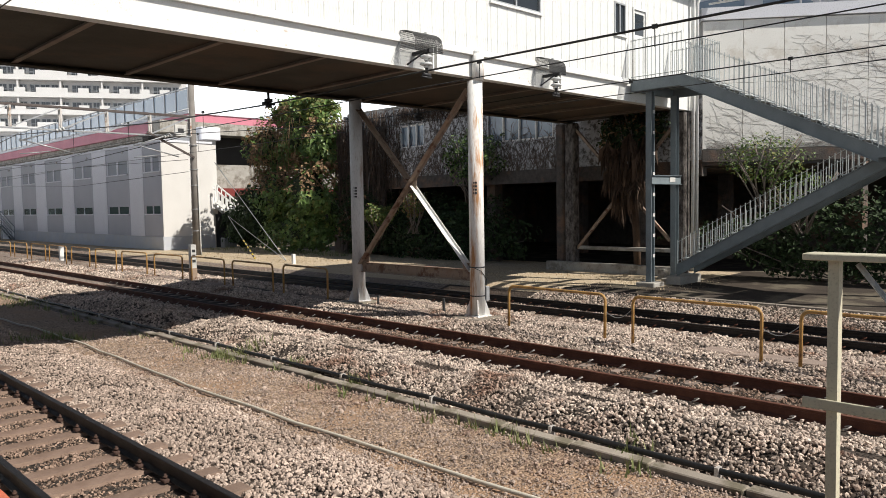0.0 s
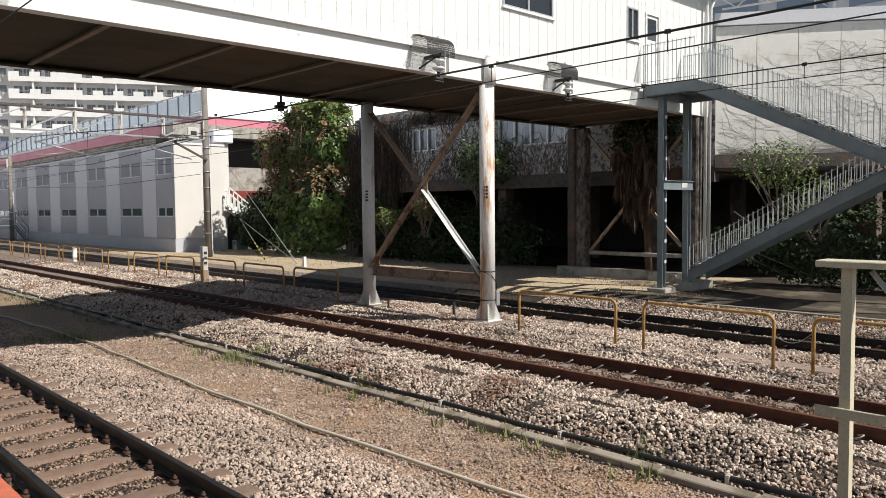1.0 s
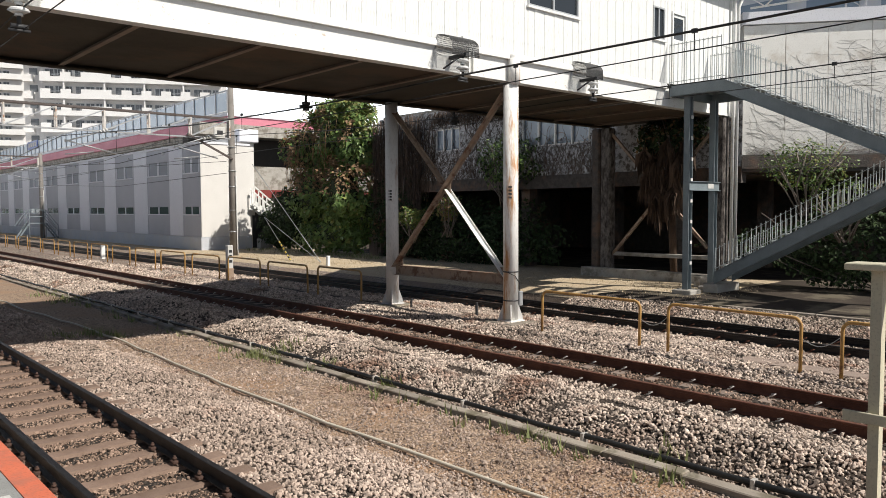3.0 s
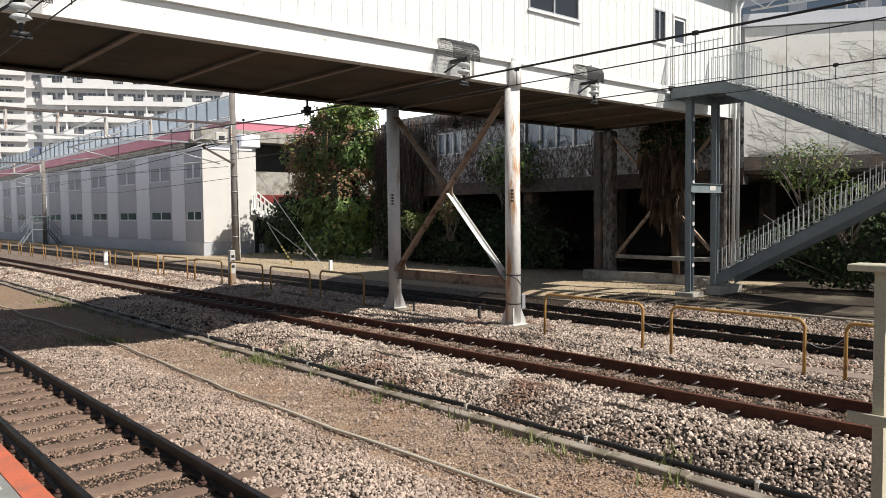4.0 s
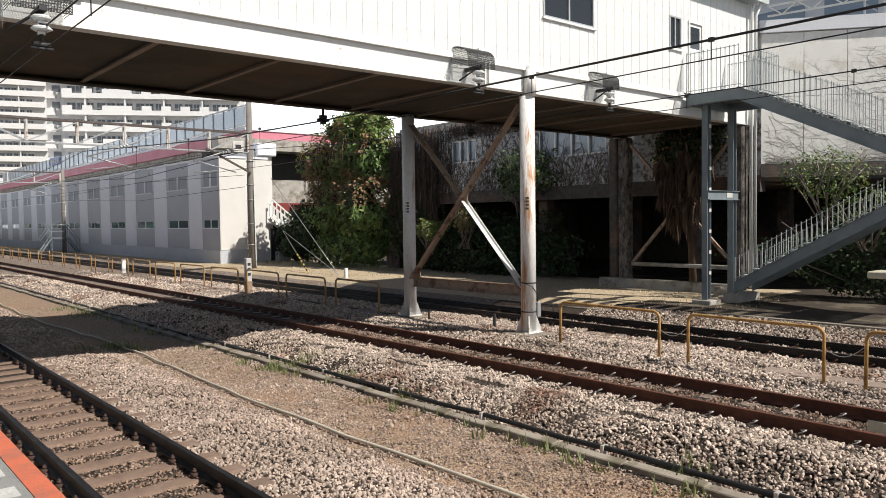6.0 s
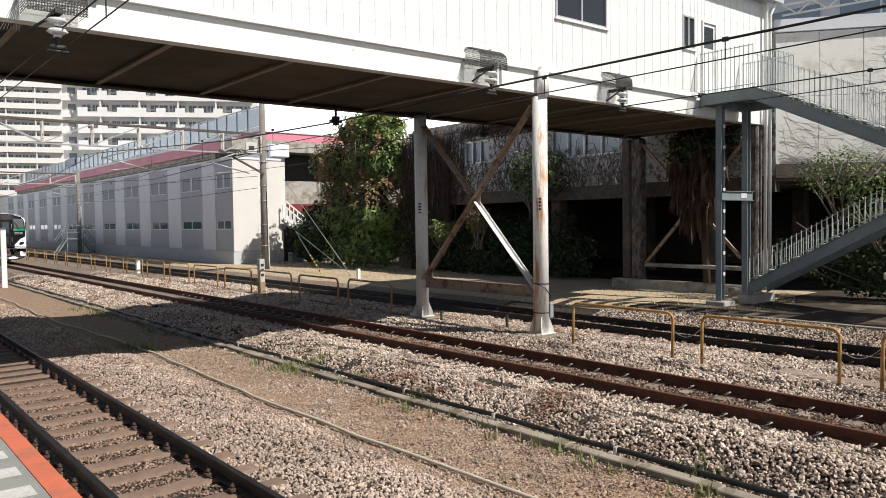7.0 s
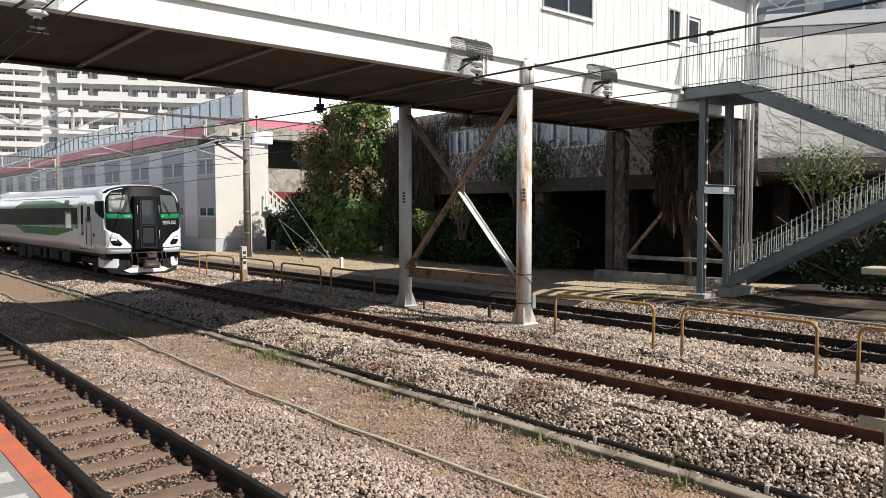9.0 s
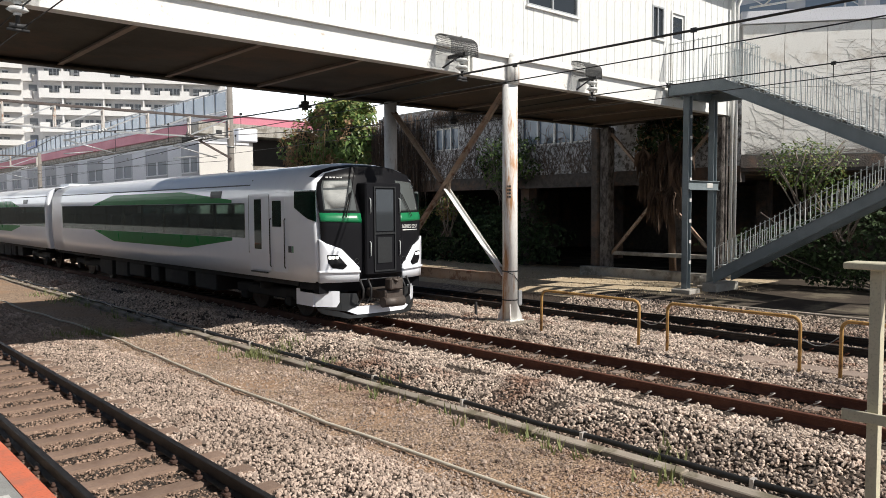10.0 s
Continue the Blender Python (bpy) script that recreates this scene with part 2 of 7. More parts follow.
M["soffit_beam"] = material("paler_soffit_beam_paint", (0.30, 0.24, 0.19), (0.22, 0.165, 0.13), 0.8, scale=2, fine=40, bump=0.1)
M["sign_blue"] = material("blue_sign_enamel", (0.06, 0.12, 0.40), None, 0.4, bump=0)
M["grey_wall"] = material("station_wall", (0.055, 0.053, 0.05), (0.04, 0.038, 0.036), 0.8, scale=0.7, fine=30, bump=0.05)
M["trough"] = material("dirty_trough_concrete", (0.33, 0.29, 0.24), (0.24, 0.20, 0.16), 0.9, scale=3, fine=70, bump=0.3, stain=(0.15, 0.13, 0.09), stain_scale=2.0, stain_amount=0.5, random_object=0.15)
# Leaf colour darkened to stand in for shade on sheltered foliage.
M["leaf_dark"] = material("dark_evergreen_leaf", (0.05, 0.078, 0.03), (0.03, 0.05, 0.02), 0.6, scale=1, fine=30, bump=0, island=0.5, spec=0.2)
def let_light_through(mat, share, tint):
    """Thin leaves: part of the light passes to their other side."""
    nt = mat.node_tree
    out, bsdf = nt.nodes["Material Output"], nt.nodes["Principled BSDF"]
    tr, mx = nt.nodes.new("ShaderNodeBsdfTranslucent"), nt.nodes.new("ShaderNodeMixShader")
    tr.inputs["Color"].default_value = (*tint, 1)
    mx.inputs[0].default_value = share
    nt.links.new(bsdf.outputs[0], mx.inputs[1])
    nt.links.new(tr.outputs[0], mx.inputs[2])
    nt.links.new(mx.outputs[0], out.inputs["Surface"])


for key, tint in (("leaf", (0.26, 0.40, 0.07)), ("leaf_yellow", (0.42, 0.42, 0.10)), ("leaf_dry", (0.42, 0.24, 0.12)), ("weed", (0.26, 0.34, 0.09))):
    let_light_through(M[key], 0.14, tint)
M["girder"] = material("rust_flecked_white_girder", (0.76, 0.76, 0.74), (0.71, 0.71, 0.68), 0.55, scale=2, fine=50, bump=0.05, stain=(0.45, 0.33, 0.23), stain_scale=11.0, stain_amount=-0.02)
M["cage"] = material("grey_mesh_wire", (0.13, 0.13, 0.13), None, 0.6, metal=0.3, bump=0)
M["vine_bark"] = material("vine_wrapped_dark_column", (0.20, 0.18, 0.165), (0.05, 0.043, 0.04), 0.95, scale=7, fine=26, bump=0.9, bump_distance=0.03, spread=0.3, stretch=(1, 1, 0.5), spec=0.1)
M["void"] = material("unlit_soil", (0.05, 0.045, 0.04), None, 0.95, scale=1, bump=0.3)


# ---- mesh helpers ----
def box(bm, x0, x1, y0, y1, z0, z1, m=None):
    vs = [Vector((x, y, z)) for z in (z0, z1) for y in (y0, y1) for x in (x0, x1)]
    if m is not None:
        vs = [m @ v for v in vs]
    v = [bm.verts.new(c) for c in vs]
    for f in ((0, 2, 3, 1), (4, 5, 7, 6), (0, 1, 5, 4), (2, 6, 7, 3), (0, 4, 6, 2), (1, 3, 7, 5)):
        bm.faces.new([v[i] for i in f])
    return bm


def bevel_box(bm, x0, x1, y0, y1, z0, z1, r=0.01):
    own = bmesh.new()
    box(own, x0, x1, y0, y1, z0, z1)
    bmesh.ops.bevel(own, geom=own.edges[:], offset=r, segments=1, affect="EDGES", profile=0.7)
    merge(bm, own)
    return bm


def merge(bm, own):
    table = {v: bm.verts.new(v.co) for v in own.verts}
    for f in own.faces:
        g = bm.faces.new([table[v] for v in f.verts])
        g.smooth = f.smooth
    own.free()


def rod(bm, p, q, r, n=8, r2=None, caps=True):
    p, q = Vector(p), Vector(q)
    d = (q - p).normalized()
    u = d.orthogonal().normalized()
    w = d.cross(u)
    r2 = r if r2 is None else r2
    a, b = [], []
    for i in range(n):
        k = 2 * math.pi * i / n
        o = u * math.cos(k) + w * math.sin(k)
        a.append(bm.verts.new(p + o * r))
        b.append(bm.verts.new(q + o * r2))
    for i in range(n):
        f = bm.faces.new((a[i], a[(i + 1) % n], b[(i + 1) % n], b[i]))
        f.smooth = n > 5
    if caps:
        bm.faces.new(a[::-1])
        bm.faces.new(b)
    return bm


def bar(bm, p, q, w, h):
    """A square-section bar from p to q, w across and h up."""
    p, q = Vector(p), Vector(q)
    d = q - p
    m = Matrix.Translation(p) @ d.to_track_quat("X", "Z").to_matrix().to_4x4()
    return box(bm, 0, d.length, -w / 2, w / 2, -h / 2, h / 2, m)


def tube(bm, pts, r, n=8):
    """A round pipe along a list of points, mitred at its bends."""
    pts = [Vector(p) for p in pts]
    rings = []
    u = None
    for i, p in enumerate(pts):
        d = ((pts[min(i + 1, len(pts) - 1)] - p).normalized() + (p - pts[max(i - 1, 0)]).normalized()).normalized()
        u = d.orthogonal().normalized() if u is None else (u - d * u.dot(d)).normalized()
        w = d.cross(u)
        rings.append([bm.verts.new(p + (u * math.cos(2 * math.pi * k / n) + w * math.sin(2 * math.pi * k / n)) * r) for k in range(n)])
    for a, b in zip(rings, rings[1:]):
        for i in range(n):
            bm.faces.new((a[i], a[(i + 1) % n], b[(i + 1) % n], b[i])).smooth = True
    bm.faces.new(rings[0][::-1])
    bm.faces.new(rings[-1])
    return bm


def extrude_y(bm, prof, y0, y1):
    """A closed outline in x and z, drawn out along y."""
    a = [bm.verts.new((x, y0, z)) for x, z in prof]
    b = [bm.verts.new((x, y1, z)) for x, z in prof]
    n = len(prof)
    for i in range(n):
        bm.faces.new((a[i], a[(i + 1) % n], b[(i + 1) % n], b[i]))
    bm.faces.new(a[::-1])
    bm.faces.new(b)
    return bm


def extrude_x(bm, prof, x0, x1):
    """A closed outline in y and z, drawn out along x."""
    a = [bm.verts.new((x0, y, z)) for y, z in prof]
    b = [bm.verts.new((x1, y, z)) for y, z in prof]
    n = len(prof)
    for i in range(n):
        bm.faces.new((a[i], a[(i + 1) % n], b[(i + 1) % n], b[i]))
    bm.faces.new(a[::-1])
    bm.faces.new(b)
    return bm


def mesh_of(name, bm, mat):
    bmesh.ops.recalc_face_normals(bm, faces=bm.faces[:])
    me = bpy.data.meshes.new(name)
    bm.to_mesh(me)
    bm.free()
    for m in mat if isinstance(mat, (list, tuple)) else [mat]:
        me.materials.append(m)
    return me


def part(name, bm, mat, parent, label=""):
    ob = new(name, mesh_of(name, bm, mat))
    ob.parent = parent
    return tagged(ob, label)


def thing(name, label, category, at=(0, 0, 0), group="", kind=""):
    ob = new(name)
    ob.location = at
    return tagged(ob, label, category, group, kind)


def solid(name, bm, mat, label, category, group="", kind=""):
    return tagged(new(name, mesh_of(name, bm, mat)), label, category, group, kind)


def soup(name, verts, faces, mat, smooth=False):
    """One mesh out of arrays of corners and of equal-sided faces."""
    me = bpy.data.meshes.new(name)
    k = faces.shape[1]
    me.vertices.add(len(verts))
    me.vertices.foreach_set("co", verts.astype(np.float32).ravel())
    me.loops.add(faces.size)
    me.loops.foreach_set("vertex_index", faces.astype(np.int32).ravel())
    me.polygons.add(len(faces))
    me.polygons.foreach_set("loop_start", np.arange(0, faces.size, k, dtype=np.int32))
    me.polygons.foreach_set("loop_total", np.full(len(faces), k, dtype=np.int32))
    me.polygons.foreach_set("use_smooth", np.zeros(len(faces), dtype=bool))
    me.update(calc_edges=True)
    me.materials.append(mat)
    return me


# ---- ground ----
PROFILE = [(-400, -0.4), (-6, -0.4), (1.0, -0.36), (1.35, -0.22), (3.6, -0.2), (4.25, -0.22), (4.95, -0.3), (5.4, -0.32), (6.7, -0.33), (7.02, -0.32),
           (7.45, -0.17), (7.8, -0.115), (8.3, -0.155), (10.9, -0.185), (11.5, -0.09), (12.6, -0.07), (13.2, -0.17), (15.7, -0.17), (16.3, -0.02), (16.8, 0.1), (23.5, 0.12), (40, 0.1), (600, 0.1)]


def ground_z(x):
    for (xa, za), (xb, zb) in zip(PROFILE, PROFILE[1:]):
        if x <= xb:
            return za + (zb - za) * max(x - xa, 0) / (xb - xa)
    return PROFILE[-1][1]


HEAPS = [(7.75, 4.9, 0.9, 0.17), (7.7, 3.2, 0.7, 0.15), (7.85, 10.9, 0.8, 0.10)]


def ground_bump(x, y):
    """Uneven heaps of ballast and dirt, none under the rails."""
    k = noise.noise((x * 0.55, y * 0.75, 3.1)) * 0.7 + noise.noise((x * 1.7, y * 1.5, 8.0)) * 0.3
    w = 0.26 if 7.0 < x < 8.3 else 0.05 if 3.9 < x < 7.0 or 10.9 < x < 12.9 else 0.03 if 15.9 < x < 22 else 0.0
    heap = sum(h * math.exp(-((x - hx) / 0.34) ** 2 - ((y - hy) / hl) ** 2) for hx, hy, hl, h in HEAPS) if 6.9 < x < 8.75 else 0.0
    return k * w + heap


def build_ground():
    xs = sorted({p[0] for p in PROFILE} | {round(3.9 + 0.2 * i, 2) for i in range(25)} | {11.2, 11.8, 12.1, 12.4, 16.5, 17.5, 18.5, 20, 21.5})
    ys = [-400, -60, -20, -6] + [-5 + 0.5 * i for i in range(100)] + [50, 60, 80, 120, 200, 700]
    bm = bmesh.new()
    grid = [[bm.verts.new((x, y, ground_z(x) + (ground_bump(x, y) if -5 <= y <= 45 else 0))) for y in ys] for x in xs]
    for i in range(len(xs) - 1):
        xm = (xs[i] + xs[i + 1]) / 2
        for j in range(len(ys) - 1):
            f = bm.faces.new((grid[i][j], grid[i + 1][j], grid[i + 1][j + 1], grid[i][j + 1]))
            ym = (ys[j] + ys[j + 1]) / 2
            f.smooth = True
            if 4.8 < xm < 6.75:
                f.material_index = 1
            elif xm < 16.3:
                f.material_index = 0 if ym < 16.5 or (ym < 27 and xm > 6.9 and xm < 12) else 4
            elif xm < 24:
                f.material_index = 3 if ym < 10.3 or (xm < 18.6 and ym < 12.6) else 2
            else:
                f.material_index = 3
    return solid("ground", bm, [M["ballast"], M["dirt"], M["dry_grass"], M["asphalt"], M["far_ballast"]],
                 "railway ground with ballast beds, bare dirt and dry grass", "ground", kind="structure")


build_ground()


# ---- tracks ----
def rail_mesh(name, side, top, y0=-30, y1=260):
    prof = [(-0.064, -0.153), (0.064, -0.153), (0.064, -0.142), (0.012, -0.124), (0.009, -0.045), (0.0325, -0.036), (0.0325, -0.004), (0.026, 0),
            (-0.026, 0), (-0.0325, -0.004), (-0.0325, -0.036), (-0.009, -0.045), (-0.012, -0.124), (-0.064, -0.142)]
    bm = bmesh.new()
    extrude_y(bm, prof, y0, y1)
    bm.faces.ensure_lookup_table()
    for f in bm.faces:
        if abs(f.normal.z) > 0.9 and f.calc_center_median().z > -0.002:
            f.material_index = 1
    return mesh_of(name, bm, [side, top])


def sleeper_mesh(mat):
    bm = bmesh.new()
    prof = [(-0.14, -0.34), (0.14, -0.34), (0.10, -0.158), (-0.10, -0.158)]
    own = bmesh.new()
    a = [own.verts.new((-1.0, y, z)) for y, z in prof]
    b = [own.verts.new((1.0, y, z)) for y, z in prof]
    c = [own.verts.new((0, y, z - (0.02 if z > -0.2 else 0))) for y, z in prof]
    for p, q in ((a, c), (c, b)):
        for i in range(4):
            own.faces.new((p[i], p[(i + 1) % 4], q[(i + 1) % 4], q[i]))
    own.faces.new(a[::-1])
    own.faces.new(b)
    merge(bm, own)
    for s in (-0.566, 0.566):
        box(bm, s - 0.09, s + 0.09, -0.08, 0.08, -0.158, -0.1535)
    return mesh_of("sleeper", bm, mat)


def clip_mesh(mat):
    """A sprung clip that loops from the shoulder on to the rail's foot."""
    bm = bmesh.new()
    tube(bm, [(0.10, -0.035, -0.14), (0.105, 0.01, -0.125), (0.09, 0.035, -0.105), (0.065, 0.04, -0.10), (0.05, 0.01, -0.105), (0.055, -0.03, -0.118)], 0.009, 6)
    return mesh_of("rail_clip", bm, mat)


def bolt_mesh(mat):
    """A cast shoulder block with its bolt and nut beside the rail's foot."""
    bm = bmesh.new()
    bevel_box(bm, 0.062, 0.125, -0.05, 0.05, -0.155, -0.118, 0.008)
    rod(bm, (0.092, 0.0, -0.118), (0.092, 0.0, -0.072), 0.013, 8)
    rod(bm, (0.092, 0.0, -0.112), (0.092, 0.0, -0.09), 0.022, 6)
    return mesh_of("rail_bolt", bm, mat)


def track(name, label, xc, side, top, sleeper_mat, clip_mat, first, count, clips):
    tr = thing(name, label, "railway track", (xc, 0, 0), kind="structure")
    rail = rail_mesh("rail", side, top)
    for s in (-0.566, 0.566):
        ob = new("rail", rail)
        ob.location, ob.parent = (s, 0, 0), tr
    sl, cl = sleeper_mesh(sleeper_mat), bolt_mesh(clip_mat) if name == "track_near" else clip_mesh(clip_mat)
    for i in range(count):
        ob = new("sleeper", sl)
        ob.location = (random.uniform(-0.015, 0.015), first + 0.6 * i, 0)
        ob.rotation_euler = (0, 0, random.uniform(-0.008, 0.008))
        ob.parent = tr
        if i < clips:
            for s in (-0.566, 0.566):
                for turn in (0, math.pi):
                    c = new(cl.name.split(".")[0], cl)
                    c.location, c.rotation_euler = (s, first + 0.6 * i, 0), (0, 0, turn)
                    c.parent = tr
    return tr


track("track_near", "ballasted track with polished dark rails beside the platform", 2.5, M["dark_rail"], M["rail_top"], M["sleeper_grey"], M["rust_bolt"], -5.7, 85, 44)
track("track_middle", "ballasted track with brown rusted rails that the train runs on", 9.61, M["rust_rail"], M["rust_top"], M["sleeper"], M["clip"], -2.0, 130, 50)
track("track_far", "ballasted track with dark rails beyond the row of hoop fences", 14.45, M["dark_rail"], M["rust_top"], M["sleeper_grey"], M["rust_rail"], 2.0, 120, 34)


def platform():
    p = thing("platform", "grey paved platform with an orange edge line and worn white hatching", "platform", kind="structure")
    bm = bmesh.new()
    box(bm, -8, 0.98, -30, 90, -0.4, 0.96)
    box(bm, 0.98, 1.01, -30, 90, 0.80, 0.96)
    part("slab", bm, M["concrete"], p)
    bm = bmesh.new()
    box(bm, -8, 0.885, -30, 90, 0.961, 0.995)
    part("paving", bm, M["platform"], p)
    bm = bmesh.new()
    box(bm, 0.887, 1.01, -30, 90, 0.961, 1.0)
    part("edge_line", bm, M["orange"], p, "orange painted platform edge")
    bm = bmesh.new()
    box(bm, -0.02, 0.84, -0.09, 0.09, 0, 0.004)
    hatch = mesh_of("white_hatch", bm, M["platform_white"])
    for i in range(40):
        ob = new("white_hatch", hatch)
        ob.location, ob.parent = (0, 0.4 + 0.42 * i, 0.9955), p


platform()


# ---- footbridge ----
YN, YF, ZB, ZF, ZE = 11.30, 15.90, 5.20, 5.72, 8.72


def window_unit(parent, x0, x1, z0, z1, y, panes=2, glass_mat=None, name="window", depth=0.06):
    """An aluminium window in a wall that faces -y."""
    bm = bmesh.new()
    t = 0.045
    for a in ((x0, x1, z0, z0 + t), (x0, x1, z1 - t, z1), (x0, x0 + t, z0 + t, z1 - t), (x1 - t, x1, z0 + t, z1 - t)):
        box(bm, a[0], a[1], y - 0.03, y + depth, a[2], a[3])
    for i in range(1, panes):
        xm = x0 + (x1 - x0) * i / panes
        box(bm, xm - 0.025, xm + 0.025, y - 0.02, y + depth, z0 + t, z1 - t)
    w = part(name, bm, M["alu"], parent)
    bm = bmesh.new()
    box(bm, x0 + t, x1 - t, y + 0.02, y + 0.03, z0 + t, z1 - t)
    part("pane", bm, glass_mat or M["window_dark"], w)
    bm = bmesh.new()
    box(bm, x0 - 0.04, x1 + 0.04, y - 0.07, y, z0 - 0.05, z0)
    part("sill", bm, M["white_paint"], w)
    return w


def footbridge():
    fb = thing("footbridge", "white enclosed footbridge with a rusty brown underside on steel posts", "footbridge")
    xa, xb = -9.0, 21.95
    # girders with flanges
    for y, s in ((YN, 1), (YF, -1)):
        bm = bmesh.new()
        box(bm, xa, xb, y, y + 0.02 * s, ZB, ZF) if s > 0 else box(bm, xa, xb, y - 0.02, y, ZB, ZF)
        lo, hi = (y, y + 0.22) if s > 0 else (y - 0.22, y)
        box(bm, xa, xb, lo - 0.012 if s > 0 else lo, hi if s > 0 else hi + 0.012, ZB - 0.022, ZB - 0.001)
        # Far girder is given soffit brown: its shade from below is in the colour.
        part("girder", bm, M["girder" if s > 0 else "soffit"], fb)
    bm = bmesh.new()
    extrude_x(bm, [(YN - 0.09, 5.64), (YN - 0.09, 5.70), (YN - 0.02, 5.79), (YN + 0.03, 5.79), (YN + 0.03, 5.722), (YN - 0.002, 5.64)], xa, 18.1)
    part("flashing", bm, M["white_paint"], fb)
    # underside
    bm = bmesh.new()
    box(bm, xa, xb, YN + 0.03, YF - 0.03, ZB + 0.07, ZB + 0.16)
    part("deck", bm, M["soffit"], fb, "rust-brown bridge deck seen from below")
    x = -8.22
    while x < 21.5:
        bm = bmesh.new()
        box(bm, x - 0.05, x + 0.05, YN + 0.24, YF - 0.24, ZB + 0.0, ZB + 0.012)
        box(bm, x - 0.006, x + 0.006, YN + 0.24, YF - 0.24, ZB + 0.0125, ZB + 0.069)
        part("cross_beam", bm, M["soffit_beam"], fb)
        x += 2.07
    # walls of upright panels, with openings
    openings = [(12.56, 14.32, 6.90, 8.15), (17.45, 18.0, 6.90, 7.75), (18.34, 19.04, 5.80, 7.74), (3.2, 4.9, 6.90, 8.15)]
    cuts = sorted({round(xa + 0.335 * i, 3) for i in range(93)} | {o[0] for o in openings} | {o[1] for o in openings} | {xb})
    shared = {}
    for a, b in zip(cuts, cuts[1:]):
        if b - a < 0.03:
            continue
        spans, mid = [(5.795, ZE)], (a + b) / 2
        for o in openings:
            if o[0] < mid < o[1]:
                spans = [(5.795, o[2] - 0.003), (o[3] + 0.003, ZE)] if o[2] > 5.9 else [(o[3] + 0.003, ZE)]
        for z0, z1 in spans:
            key = (round(b - a, 3), z0, z1)
            if key not in shared:
                bm = bmesh.new()
                w = b - a
                own = [(0.006, 0), (0.018, -0.012), (w - 0.018, -0.012), (w - 0.006, 0), (w, 0), (w, 0.05), (0, 0.05), (0, 0)]
                v0 = [bm.verts.new((px, py, z0)) for px, py in own]
                v1 = [bm.verts.new((px, py, z1)) for px, py in own]
                for i in range(8):
                    bm.faces.new((v0[i], v0[(i + 1) % 8], v1[(i + 1) % 8], v1[i]))
                bm.faces.new(v0[::-1])
                bm.faces.new(v1)
                shared[key] = mesh_of("siding_panel", bm, M["white_siding"])
            ob = new("siding_panel", shared[key])
            ob.location, ob.parent = (a, YN, 0), fb
    bm = bmesh.new()
    box(bm, xa, xb, YF - 0.06, YF, ZF, ZE)
    part("back_wall", bm, M["white_siding"], fb)
    bm = bmesh.new()
    box(bm, xa, xb, YN + 0.08, YF - 0.1, ZF - 0.1, ZF)
    part("floor_slab", bm, M["concrete"], fb)
    bm = bmesh.new()
    extrude_x(bm, [(YN - 0.42, ZE), (YN - 0.42, ZE + 0.14), (13.6, ZE + 0.75), (YF + 0.42, ZE + 0.14), (YF + 0.42, ZE), (13.6, ZE + 0.5)], xa, xb + 0.1)
    part("roof", bm, M["rail_grey"], fb, "pale grey sheet-metal roof")
    for o in (openings[0], openings[1], openings[3]):
        window_unit(fb, *o, YN, 2, M["window_dark"])
    # door on to the stair landing
    bm = bmesh.new()
    x0, x1, z0, z1 = 18.34, 19.04, 5.80, 7.74
    for a in ((x0, x0 + 0.05, z0, z1), (x1 - 0.05, x1, z0, z1), (x0 + 0.05, x1 - 0.05, z1 - 0.05, z1)):
        box(bm, a[0], a[1], YN - 0.05, YN + 0.05, a[2], a[3])
    d = part("door", bm, M["white_paint"], fb)
    bm = bmesh.new()
    for a in ((0.05, 0.12, 5.81, 7.68), (0.58, 0.65, 5.81, 7.68), (0.12, 0.58, 7.60, 7.68), (0.12, 0.58, 5.81, 7.02)):
        box(bm, x0 + a[0], x0 + a[1], YN - 0.01, YN + 0.03, a[2], a[3])
    part("leaf", bm, M["white_siding"], d)
    bm = bmesh.new()
    box(bm, x0 + 0.12, x0 + 0.58, YN, YN + 0.012, 7.02, 7.60)
    part("pane", bm, M["window_dark"], d)
    bm = bmesh.new()
    rod(bm, (x0 + 0.60, YN - 0.05, 6.75), (x0 + 0.60, YN - 0.05, 6.9), 0.012)
    part("door_handle", bm, M["galvanised"], d)
    # rain pipes and column at the building end
    bm = bmesh.new()
    tube(bm, [(21.55, YN - 0.2, 8.7), (21.55, YN - 0.14, 8.5), (21.55, YN - 0.12, 0.3)], 0.05, 10)
    part("rain_pipe", bm, M["white_paint"], fb)
    bm = bmesh.new()
    tube(bm, [(21.8, YN - 0.3, 8.75), (21.75, YN - 0.16, 8.4), (21.75, YN - 0.15, 0.3)], 0.05, 10)
    part("rain_pipe", bm, M["white_paint"], fb)
    for y0, y1, mat, lab in ((YN + 0.02, YN + 0.36, "vine_bark", "dark column wrapped in dead vine"), (15.43, 15.84, "vine_bark", "dark column wrapped in dead vine"),
                             (15.88, 16.22, "dark_concrete", "dark stained square column")):
        bm = bmesh.new()
        bevel_box(bm, 21.34, 21.68, y0, y1, 0.1, ZB - 0.03, 0.05)
        part("column", bm, M[mat], fb, lab)
    bm = bmesh.new()
    bevel_box(bm, 21.52, 21.68, YN + 0.37, 15.42, 0.82, 0.95, 0.015)
    part("low_rail", bm, M["concrete"], fb, "weathered concrete rail between the columns")
    for p, q in (((21.5, 15.6, 5.1), (21.5, 11.9, 1.2)), ((21.56, 15.6, 0.7), (21.56, 11.7, 4.9))):
        bm = bmesh.new()
        bar(bm, p, q, 0.09, 0.09)
        part("column_brace", bm, M["rusty_beam"], fb)
    # the braced pair of posts between the tracks
    px = 12.03
    posts = []
